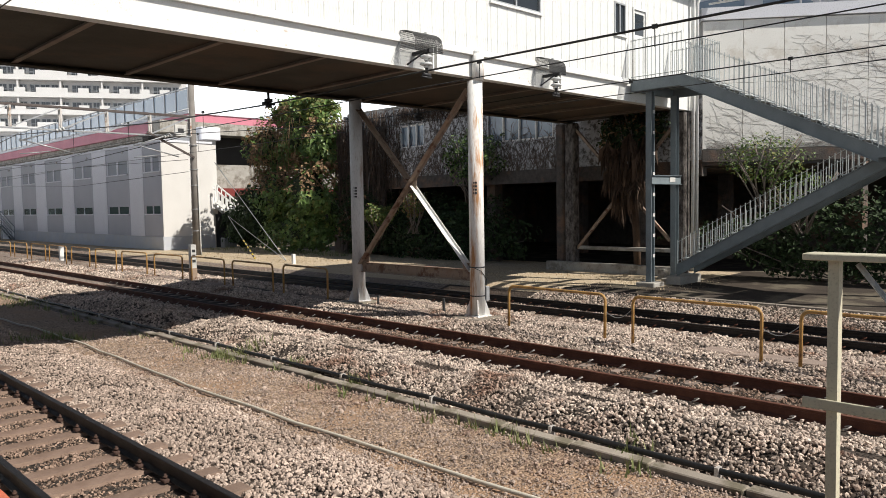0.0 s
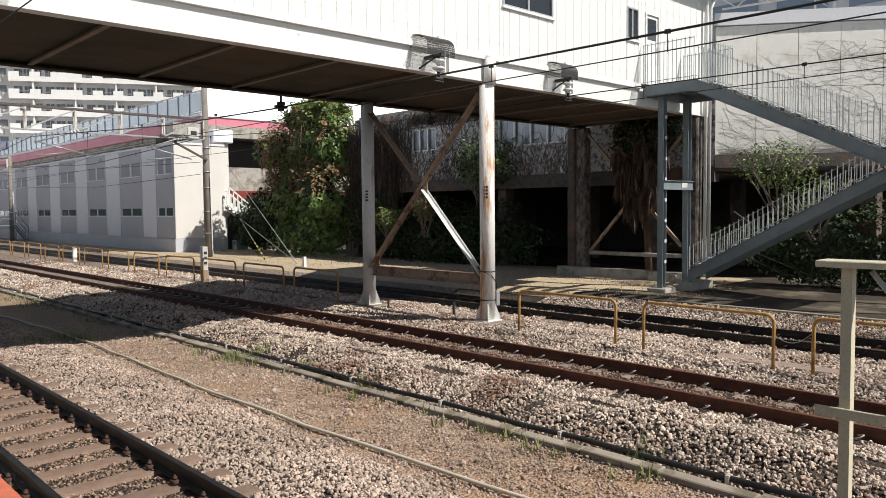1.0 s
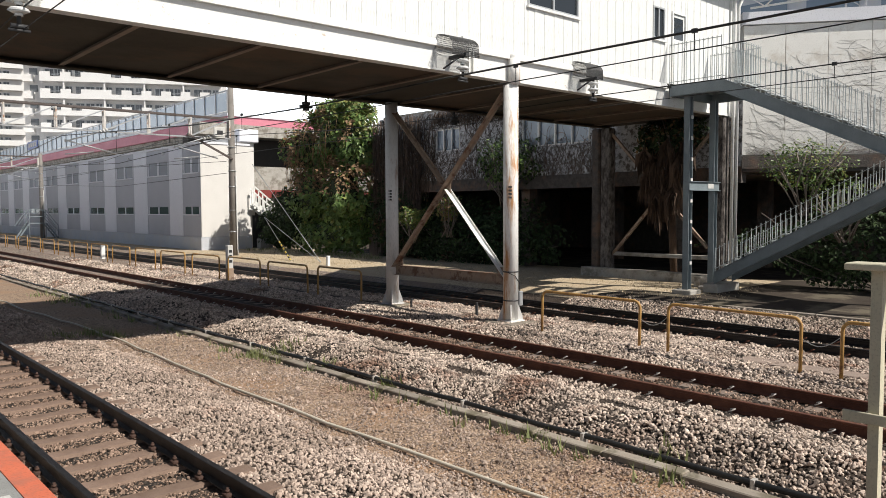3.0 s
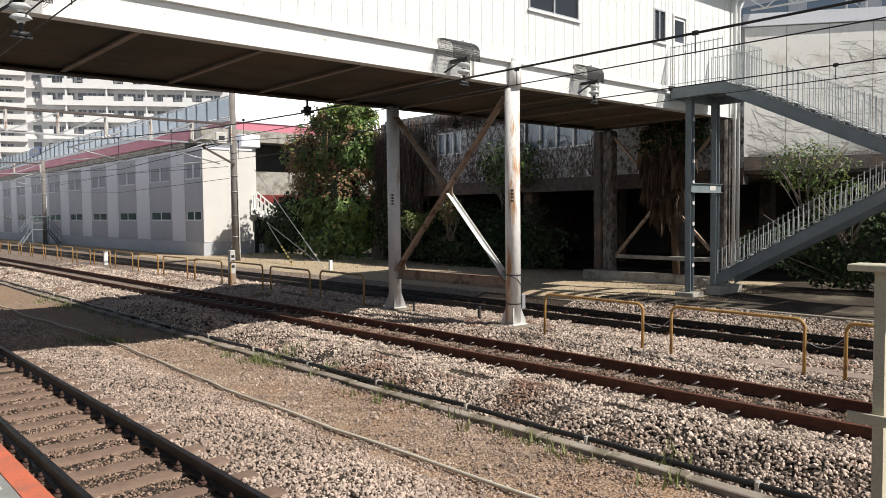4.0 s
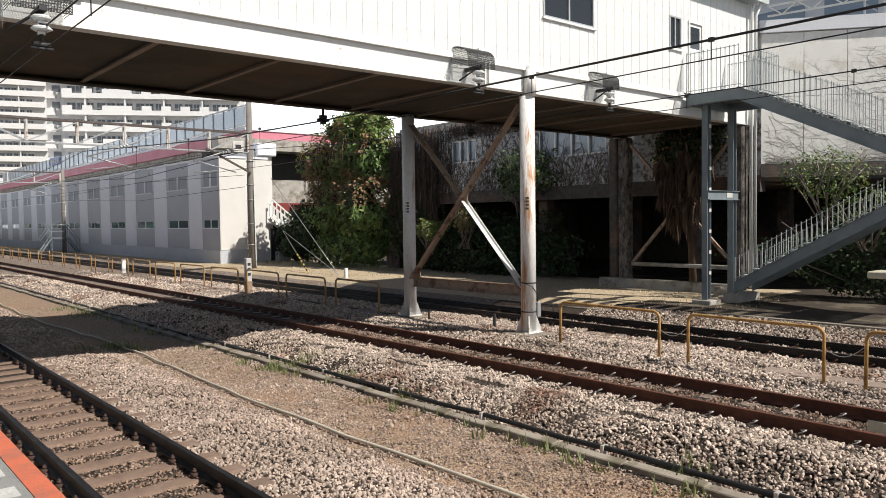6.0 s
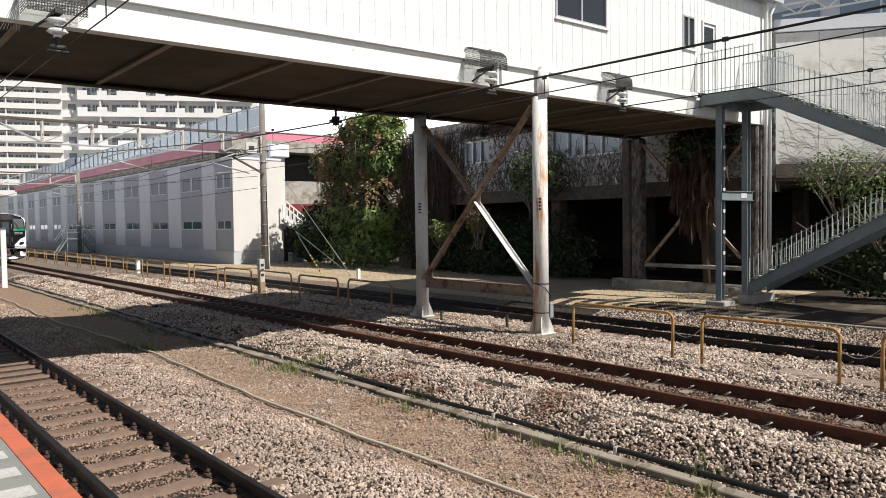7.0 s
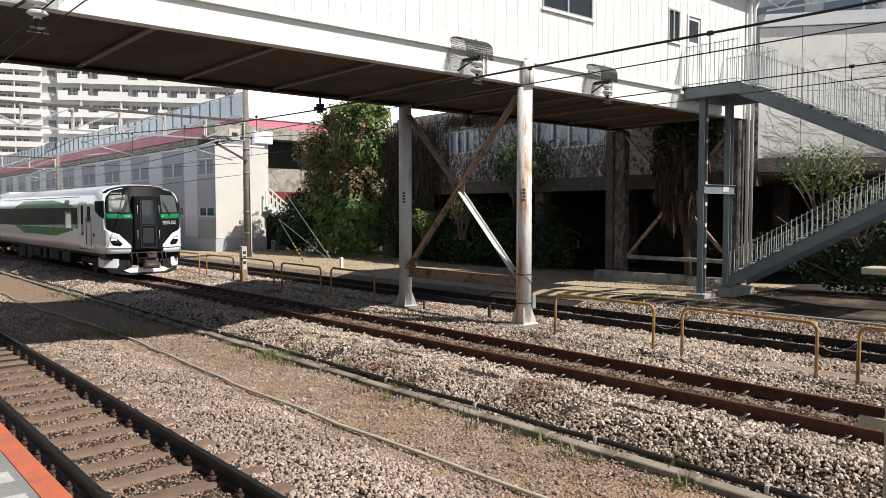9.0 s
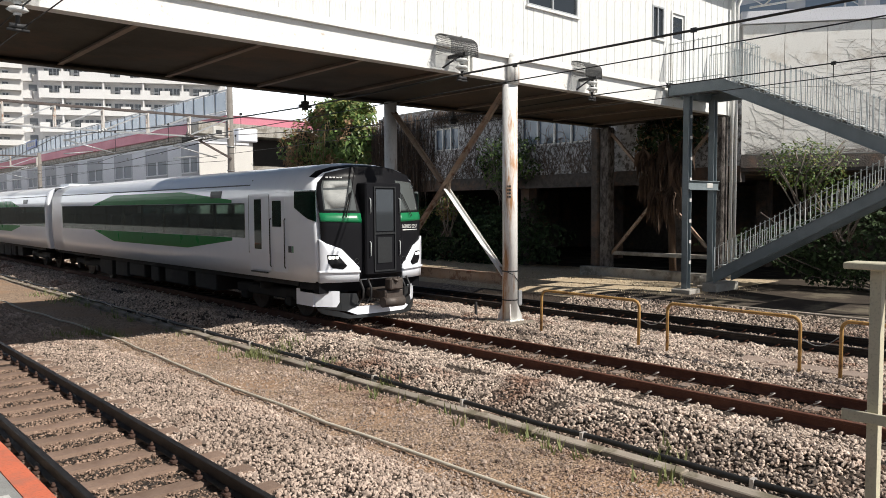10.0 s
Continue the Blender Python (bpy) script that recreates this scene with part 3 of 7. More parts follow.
    for y, mat, lab in ((YN, M["rusty_white"], "white post streaked with rust"), (15.52, M["grey_post"], "post in a grey that stands in for shade")):
        bm = bmesh.new()
        rod(bm, (px, y, -0.02), (px, y, ZB - 0.025 if y > 12 else 5.10), 0.165, 28)
        if y < 12:
            rod(bm, (px, y - 0.10, 5.101), (px, y - 0.10, 5.66), 0.13, 24)
            bmesh.ops.create_uvsphere(bm, u_segments=20, v_segments=8, radius=0.13, matrix=pose(px, y - 0.10, 5.66))
        posts.append(part("post", bm, mat, fb, lab))
        bm = bmesh.new()
        bevel_box(bm, px - 0.42, px + 0.42, y - 0.42, y + 0.42, -0.2, -0.03, 0.02)
        part("post_footing", bm, M["trough"], fb)
        bm = bmesh.new()
        bevel_box(bm, px - 0.22, px + 0.22, y - 0.22, y + 0.22, -0.03, 0.0, 0.006)
        for k in range(4):
            r = pose(px, y, 0, 0, 0, 45 + 90 * k)
            v = [bm.verts.new(r @ Vector(c)) for c in ((0.15, -0.01, 0), (0.27, -0.01, 0), (0.27, -0.01, 0.05), (0.16, -0.01, 0.36), (0.15, 0.01, 0), (0.27, 0.01, 0), (0.27, 0.01, 0.05), (0.16, 0.01, 0.36))]
            for f in ((0, 1, 2, 3), (7, 6, 5, 4), (0, 4, 5, 1), (1, 5, 6, 2), (2, 6, 7, 3), (3, 7, 4, 0)):
                bm.faces.new([v[i] for i in f])
        part("base_plate", bm, mat, posts[-1])
    # cross bracing in L-section and the low tie beam
    ya, yb = YN + 0.15, 15.37

    def angle_iron(p, q, mat, name):
        bm = bmesh.new()
        bar(bm, p, q, 0.012, 0.13)
        pp, qq = Vector(p) + Vector((-0.07, 0, 0)), Vector(q) + Vector((-0.07, 0, 0))
        bar(bm, pp, qq, 0.13, 0.012)
        return part(name, bm, mat, fb)
    angle_iron((px - 0.02, ya, 4.95), (px - 0.02, yb, 0.95), M["rusty_beam"], "brace")
    angle_iron((px + 0.03, ya, 0.95), (px + 0.03, (ya + yb) / 2 - 0.05, 2.9), M["white_paint"], "brace")
    angle_iron((px + 0.03, (ya + yb) / 2 + 0.05, 3.0), (px + 0.03, yb, 4.9), M["rusty_beam"], "brace")
    bm = bmesh.new()
    box(bm, px - 0.06, px + 0.06, ya, yb, 0.985, 0.999)
    box(bm, px - 0.008, px + 0.008, ya, yb, 0.76, 0.985)
    box(bm, px - 0.06, px + 0.06, ya, yb, 0.745, 0.7595)
    part("tie_beam", bm, M["rusty_beam"], fb)
    for y, z in ((ya + 0.12, 0.98), (yb - 0.12, 0.98), ((ya + yb) / 2, 2.95)):
        bm = bmesh.new()
        box(bm, px - 0.0, px + 0.015, y - 0.16, y + 0.16, z - 0.16, z + 0.16)
        part("gusset", bm, M["rusty_beam"], fb)
    bm = bmesh.new()
    bevel_box(bm, px + 0.16, px + 0.27, YN - 0.12, YN + 0.04, 0.30, 0.62, 0.01)
    part("junction_box", bm, M["galvanised"], posts[0])
    bm = bmesh.new()
    tube(bm, [(px - 0.17, YN - 0.05, 1.06), (px - 0.06, YN - 0.18, 0.98), (px + 0.12, YN - 0.16, 0.80), (px + 0.20, YN - 0.08, 0.68), (px + 0.215, YN - 0.05, 0.60)], 0.009, 6)
    part("cable", bm, M["dark_metal"], posts[0])
    for po, yy in zip(posts, (YN, 15.52)):
        for k in range(4):
            bm = bmesh.new()
            for d in (-0.028, 0.028):
                box(bm, px - 0.15, px - 0.1, yy - 0.085 + d - 0.016, yy - 0.085 + d + 0.016, 2.66 + 0.075 * k, 2.70 + 0.075 * k, Matrix.Translation((-0.004, 0, 0)))
            part("stencil_mark", bm, M["dark_metal"], po)
    for z in (0.42, 1.05):
        bm = bmesh.new()
        rod(bm, (px, YN, z), (px, YN, z + 0.025), 0.172, 24)
        part("strap", bm, M["dark_metal"], posts[0])
    return fb


footbridge()


# ---- steel stair ----
def stair():
    st = thing("steel_staircase", "blue-grey steel outdoor staircase with pale vertical balusters", "staircase")
    x0, x1 = 18.1, 18.98      # upper flight
    u0, u1 = 19.3, 20.3      # lower flight
    zl, yl0, yl1 = 5.70, 9.73, 11.20
    bm = bmesh.new()
    box(bm, x0, u1, yl0, yl1, zl - 0.05, zl)
    part("landing", bm, M["stair_grey"], st)
    bm = bmesh.new()
    for x in (x0, u1 - 0.08):
        box(bm, x, x + 0.08, yl0, yl1, zl - 0.28, zl - 0.052)
    box(bm, x0 + 0.08, u1 - 0.08, yl1 - 0.09, yl1 - 0.01, zl - 0.28, zl - 0.052)
    part("landing_frame", bm, M["stair_grey"], st)
    for x, y in ((18.52, yl1 - 0.35), (19.86, yl1 - 0.35)):
        bm = bmesh.new()
        prof = [(-0.09, -0.085), (-0.074, -0.085), (-0.074, -0.007), (0.074, -0.007), (0.074, -0.085), (0.09, -0.085),
                (0.09, 0.085), (0.074, 0.085), (0.074, 0.007), (-0.074, 0.007), (-0.074, 0.085), (-0.09, 0.085)]
        lo, hi = [bm.verts.new((x + a, y + b, 0.15)) for a, b in prof], [bm.verts.new((x + a, y + b, zl - 0.281)) for a, b in prof]
        for i in range(12):
            bm.faces.new((lo[i], lo[(i + 1) % 12], hi[(i + 1) % 12], hi[i]))
        bm.faces.new(lo[::-1])
        bm.faces.new(hi)
        p = part("post", bm, M["stair_grey"], st)
        bm = bmesh.new()
        bevel_box(bm, x - 0.28, x + 0.28, y - 0.28, y + 0.28, 0.0, 0.22, 0.02)
        part("footing", bm, M["concrete"], p)
    bm = bmesh.new()
    box(bm, 18.40, 19.98, yl1 - 0.47, yl1 - 0.455, 2.92, 3.14)
    box(bm, 18.40, 19.98, yl1 - 0.52, yl1 - 0.4555, 3.141, 3.155)
    box(bm, 18.40, 19.98, yl1 - 0.52, yl1 - 0.4555, 2.905, 2.919)
    tie = part("post_tie", bm, M["stair_grey"], st)
    bm = bmesh.new()
    box(bm, 19.35, 19.65, yl1 - 0.485, yl1 - 0.4705, 2.97, 3.1)
    part("label_plate", bm, M["platform_white"], tie)
    bm = bmesh.new()
    box(bm, -0.05, 0.05, -0.012, 0, 0, 0.09)
    mk = mesh_of("white_patch", bm, M["platform_white"])
    for i in range(8):
        ob = new("white_patch", mk)
        ob.location, ob.parent = (18.52, yl1 - 0.456, 0.9 + 0.56 * i), st
    ztm, ym = 3.50, 5.12

    def flight(xa, xb, ya, za, yb, zb, rail_sides, high):
        for x in (xa, xb - 0.02):
            bm = bmesh.new()
            prof = [(ya, za + 0.02), (yb, zb + 0.02), (yb, zb - 0.28), (ya, za - 0.28)]
            extrude_x(bm, prof, x, x + 0.02)
            extrude_x(bm, [(ya, za + 0.035), (yb, zb + 0.035), (yb, zb + 0.021), (ya, za + 0.021)], x - 0.03, x + 0.05)
            extrude_x(bm, [(ya, za - 0.281), (yb, zb - 0.281), (yb, zb - 0.295), (ya, za - 0.295)], x - 0.03, x + 0.05)
            part("stringer", bm, M["stair_grey"], st)
        n = max(int(round(abs(za - zb) / 0.18)), 2)
        bm = bmesh.new()
        box(bm, 0, xb - xa - 0.044, -0.14, 0.14, -0.03, 0)
        # Treads are raised and paler than the stair, so that they read as lit.
        tm = mesh_of("tread", bm, M["rail_grey"])
        for i in range(1, n):
            ob = new("tread", tm)
            ob.location = (xa + 0.022, ya + (yb - ya) * i / n, za + (zb - za) * i / n + 0.05)
            ob.parent = st
        for x in rail_sides:
            bm = bmesh.new()
            h = high - 0.05
            bar(bm, (x, ya, za + h), (x, yb, zb + h), 0.02, 0.008)
            rl = part("handrail", bm, M["rail_grey"], st)
            bm = bmesh.new()
            bar(bm, (x, ya, za + 0.12), (x, yb, zb + 0.12), 0.03, 0.012)
            part("lower_rail", bm, M["rail_grey"], st)
            k = int(abs(yb - ya) / 0.125)
            bm = bmesh.new()
            box(bm, -0.008, 0.008, -0.008, 0.008, 0.04, high)
            bal = mesh_of("baluster", bm, M["rail_grey"])
            for i in range(k + 1):
                ob = new("baluster", bal)
                ob.location = (x, ya + (yb - ya) * i / k, za + (zb - za) * i / k)
                ob.parent = rl
    flight(x0, x1, yl0, zl, ym, ztm, (x0 + 0.03, x1 - 0.03), 0.90)
    flight(u0, u1, ym, ztm, 10.47, 0.64, (u0 + 0.03, u1 - 0.03), 0.70)
    bm = bmesh.new()
    bevel_box(bm, u0 - 0.1, u1 + 0.1, 10.30, 10.75, 0.05, 0.34, 0.02)
    part("footing", bm, M["concrete"], st)
    bm = bmesh.new()
    box(bm, x0, u1, ym - 1.3, ym, ztm - 0.2, ztm)
    part("landing", bm, M["stair_grey"], st)
    for x, y in ((x0 + 0.1, ym - 1.15), (u1 - 0.1, ym - 1.15)):
        bm = bmesh.new()
        box(bm, x - 0.08, x + 0.08, y - 0.08, y + 0.08, 0.1, ztm - 0.2)
        part("post", bm, M["stair_grey"], st)
    # landing railings
    bm = bmesh.new()
    box(bm, -0.008, 0.008, -0.008, 0.008, 0.02, 1.12)
    bal = mesh_of("baluster", bm, M["rail_grey"])

    def guard(p, q, n):
        bm = bmesh.new()
        bar(bm, (*p, zl + 1.08), (*q, zl + 1.08), 0.03, 0.014)
        rl = part("handrail", bm, M["rail_grey"], st)
        bm = bmesh.new()
        bar(bm, (*p, zl + 0.1), (*q, zl + 0.1), 0.03, 0.014)
        part("lower_rail", bm, M["rail_grey"], st)
        for i in range(n + 1):
            ob = new("baluster", bal)
            ob.location = (p[0] + (q[0] - p[0]) * i / n, p[1] + (q[1] - p[1]) * i / n, zl)
            ob.parent = rl
    guard((x0 + 0.03, yl0), (x0 + 0.03, yl1), 12)
    guard((x1 + 0.05, yl0), (u1 - 0.03, yl0), 9)
    guard((u1 - 0.03, yl0), (u1 - 0.03, yl1), 12)


stair()


# ---- station building over the open underpass ----
def station_building():
    sb = thing("station_building", "raised station building with beige panels and vine-grown old wall", "building")
    X = 22.2
    # beige wing, turned a little from the tracks
    wing = pose(X, 11.2, 0, 0, 0, 38)
    bm = bmesh.new()
    box(bm, 0.12, 16, -26, 0, 4.0, 7.95)
    part("wall", bm, M["beige_wall"], sb).matrix_local = wing
    w = 1.2
    rows = []
    for z0, z1 in ((4.03, 6.02), (6.034, 7.93)):
        bm = bmesh.new()
        bevel_box(bm, 0, 0.12, 0.007, w - 0.007, z0, z1, 0.006)
        rows.append(mesh_of("wall_panel", bm, M["beige_wall"]))
    for i in range(21):
        for me in rows:
            ob = new("wall_panel", me)
            ob.parent = sb
            ob.matrix_local = wing @ pose(0, -w * (i + 1), 0)
    bm = bmesh.new()
    box(bm, -0.1, 16, -26, 0.05, 7.95, 8.32)
    part("coping", bm, M["house_light"], sb).matrix_local = wing
    bm = bmesh.new()
    box(bm, -0.05, 16, -26, 0, 3.62, 4.0)
    part("edge_beam", bm, M["dark_concrete"], sb).matrix_local = wing
    # old part behind the footbridge
    wins = [(23.86, 25.4, 4.97, 5.95), (16.95, 20.2, 4.83, 5.95)]
    ys = [11.2, 16.95, 20.2, 23.86, 25.4, 29.6]
    for a, b in zip(ys, ys[1:]):
        hole = [w for w in wins if w[0] == a]
        for z0, z1 in ((3.7, hole[0][2]), (5.95, 6.75)) if hole else ((3.7, 6.75),):
            bm = bmesh.new()
            box(bm, X, X + 0.25, a, b, z0, z1)
            part("old_wall", bm, M["old_wall"], sb, "flaking old wall netted with bare vines")
    for y0, y1, z0, z1 in wins:
        n = 4 if y1 - y0 > 2 else 3
        bm = bmesh.new()
        box(bm, X + 0.05, X + 0.11, y0, y1, z0, z0 + 0.06)
        w = part("window", bm, M["white_paint"], sb)
        bm = bmesh.new()
        box(bm, X + 0.05, X + 0.11, y0, y1, z1 - 0.06, z1)
        part("head", bm, M["white_paint"], w)
        for i in range(n + 1):
            yy = y0 + (y1 - y0) * i / n
            bm = bmesh.new()
            box(bm, X - 0.015, X + 0.07, max(yy - 0.035, y0), min(yy + 0.035, y1), z0, z1)
            part("mullion", bm, M["white_paint"], w)
        bm = bmesh.new()
        box(bm, X + 0.08, X + 0.09, y0, y1, z0, z1)
        part("pane", bm, M["window_blue"], w)
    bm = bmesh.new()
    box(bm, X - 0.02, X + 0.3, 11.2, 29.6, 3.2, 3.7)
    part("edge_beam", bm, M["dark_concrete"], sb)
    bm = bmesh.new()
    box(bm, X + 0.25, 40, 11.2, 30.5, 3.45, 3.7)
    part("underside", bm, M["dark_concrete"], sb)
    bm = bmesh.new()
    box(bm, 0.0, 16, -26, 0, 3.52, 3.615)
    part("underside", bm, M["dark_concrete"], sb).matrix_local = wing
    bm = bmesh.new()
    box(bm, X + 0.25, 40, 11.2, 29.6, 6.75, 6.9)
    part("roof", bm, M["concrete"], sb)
    # Walls added to keep the glowing backdrop from showing through the underpass.
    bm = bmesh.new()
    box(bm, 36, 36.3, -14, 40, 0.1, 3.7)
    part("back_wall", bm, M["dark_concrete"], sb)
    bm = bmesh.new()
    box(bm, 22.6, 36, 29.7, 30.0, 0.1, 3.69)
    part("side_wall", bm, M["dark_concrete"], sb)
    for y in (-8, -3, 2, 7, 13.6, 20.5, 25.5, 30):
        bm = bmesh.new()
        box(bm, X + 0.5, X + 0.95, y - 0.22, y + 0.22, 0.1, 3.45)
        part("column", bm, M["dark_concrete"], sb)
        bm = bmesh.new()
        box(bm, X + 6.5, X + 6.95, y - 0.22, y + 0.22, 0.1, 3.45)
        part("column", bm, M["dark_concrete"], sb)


station_building()


def kerbs():
    bm = bmesh.new()
    bevel_box(bm, 16.75, 16.87, -20, 10.2, 0.0, 0.125, 0.012)
    solid("kerb", bm, M["trough"], "pale concrete kerb along the dark yard", "kerb", kind="structure")
    bm = bmesh.new()
    bevel_box(bm, 21.0, 21.25, 11.6, 16.4, 0.05, 0.42, 0.02)
    bevel_box(bm, 20.2, 21.2, 11.4, 11.6, 0.05, 0.42, 0.02)
    solid("kerb_planter", bm, M["concrete"], "low worn concrete planter edge under the footbridge", "kerb", kind="structure")


kerbs()


# ---- long two-storey railway office ----
def office():
    of = thing("railway_office", "long two-storey grey-striped railway office with a pale end wall", "building")
    X, Y0, Y1, ZT = 18.4, 41.6, 118.0, 6.25
    W = 3.05
    bm = bmesh.new()
    box(bm, X + 0.05, X + W, Y0 + 0.05, Y1, 0.05, ZT - 0.01)
    part("core", bm, M["house_end"], of)
    bm = bmesh.new()
    box(bm, X, X + W + 0.02, Y0, Y0 + 0.05, 0.88, ZT - 0.01)
    part("end_wall", bm, M["house_end"], of, "sunlit off-white end wall")
    bm = bmesh.new()
    box(bm, X - 0.06, X + W + 0.06, Y0 - 0.06, Y1, 0.05, 0.86)
    part("plinth", bm, M["plinth"], of)
    bm = bmesh.new()
    box(bm, X - 0.05, X + W + 0.05, Y0 - 0.05, Y1, ZT, ZT + 0.12)
    part("parapet", bm, M["house_light"], of)
    y, first = Y0 + 0.055, True
    while y < Y1 - 6:
        for w, dark in ((2.5 if first else 3.7, 1), (2.0 if first else 2.4, 0)):
            bm = bmesh.new()
            if dark:
                for z0, z1 in ((0.88, 2.19), (2.63, 4.63), (5.45, ZT - 0.01)):
                    box(bm, X, X + 0.048, y, y + w, z0, z1)
                for z0, z1 in ((2.19, 2.63), (4.63, 5.45)):
                    box(bm, X, X + 0.048, y, y + 0.2, z0, z1)
                    box(bm, X, X + 0.048, y + w - 0.2, y + w, z0, z1)
            else:
                box(bm, X - 0.02, X + 0.048, y, y + w, 0.88, ZT - 0.01)
            part("wall_panel", bm, M["house_dark" if dark else "house_light"], of)
            for z0, z1 in ((2.19, 2.63), (4.63, 5.45)) if dark else ():
                bm = bmesh.new()
                m, t = y + w / 2, 0.06 if z0 < 3 else 0.12
                box(bm, X + 0.002, X + 0.03, m - t, m + t, z0, z1)
                box(bm, X + 0.002, X + 0.03, y + 0.2, y + 0.26, z0, z1)
                box(bm, X + 0.002, X + 0.03, y + w - 0.26, y + w - 0.2, z0, z1)
                box(bm, X - 0.06, X + 0.03, y + 0.15, y + w - 0.15, z0 - 0.07, z0 - 0.001)
                fr = part("window", bm, M["house_light"], of)
                for a, b in ((y + 0.26, m - t), (m + t, y + w - 0.26)):
                    bm = bmesh.new()
                    box(bm, X + 0.034, X + 0.046, a, b, z0, z1)
                    part("pane", bm, M["window_green" if z0 < 3 else "window_office"], fr)
            y += w
        first = False
    for i in range(6):
        bm = bmesh.new()
        rod(bm, (X - 0.12, 47.0 + 6.1 * i, 5.95), (X - 0.02, 47.0 + 6.1 * i, 5.95), 0.05, 8)
        part("vent_cap", bm, M["white_paint"], of)
    return of


office()


def far_station():
    """The raised concourse with its screened walkway and pink band, behind the office."""
    fs = thing("raised_walkway", "raised concourse walkway with bluish screens over a faded pink band", "walkway")
    X, Y0, Y1 = 26.0, 53.7, 150.0
    bm = bmesh.new()
    box(bm, X, X + 14, Y0, Y1, 8.7, 9.55)
    part("band", bm, M["pink"], fs)
    bm = bmesh.new()
    box(bm, X - 0.1, X + 14.1, Y0 - 0.1, Y1, 9.552, 9.75)
    part("coping", bm, M["house_light"], fs)
    bm = bmesh.new()
    box(bm, X + 0.3, X + 14, Y0 + 0.3, Y1, 8.2, 8.698)
    part("soffit", bm, M["concrete"], fs)
    bm = bmesh.new()
    box(bm, X + 1.0, X + 14, Y0 + 6, Y1, 0.1, 8.2)
    part("lower_wall", bm, M["house_end"], fs)
    for i in range(15):
        y = Y0 + 7.0 + 4.0 * i
        bm = bmesh.new()
        box(bm, X + 0.93, X + 0.99, y, y + 2.9, 7.0, 7.95)
        part("window", bm, M["window_green"], fs)
        bm = bmesh.new()
        box(bm, X + 0.5, X + 0.92, y - 0.75, y - 0.35, 5.5, 8.19)
        part("pier", bm, M["house_light"], fs)
    bm = bmesh.new()
    box(bm, X, X + 0.04, 0, 1.9, 9.95, 11.35)
    pm = mesh_of("screen_panel", bm, M["screen"])
    bm = bmesh.new()
    box(bm, X - 0.06, X + 0.08, -0.05, 0.05, 9.75, 11.5)
    box(bm, X - 0.03, X + 0.05, 0.05, 1.95, 11.4, 11.5)
    box(bm, X - 0.03, X + 0.05, 0.05, 1.95, 9.8, 9.9)
    qm = mesh_of("screen_post", bm, M["galvanised"])
    for i in range(46):
        for nm, me, o in (("screen_panel", pm, 0.05), ("screen_post", qm, 0)):
            ob = new(nm, me)
            ob.location, ob.parent = (0, Y0 + 2.0 * i + o, 0), fs


far_station()


def concourse_sign():
    bm = bmesh.new()
    box(bm, 25.86, 25.92, 108.0, 113.0, 10.55, 11.6)
    sg = solid("concourse_sign", bm, M["sign_blue"], "blue sign board on the walkway screens", "sign")
    for i in range(4):
        bm = bmesh.new()
        box(bm, 25.84, 25.857, 108.5 + 1.05 * i, 109.3 + 1.05 * i, 10.85, 11.35)
        part("lettering_bar", bm, M["platform_white"], sg)


concourse_sign()


def wall_west():
    """Unseen dark wall behind the platform, added to darken reflections and close the place."""
    bm = bmesh.new()
    box(bm, -8.4, -8.0, -30, 190, -0.4, 5.5)
    solid("wall_west", bm, M["grey_wall"], "plain unseen grey wall added behind the platform", "wall", kind="structure")


wall_west()


APT_R = pose(32.96, 135.08, 0, 0, 0, -29.71)
APT_L = pose(-4.75, 230.81, 0, 0, 0, -19.74)
Z_R, Z_L = 1.62, 2.36


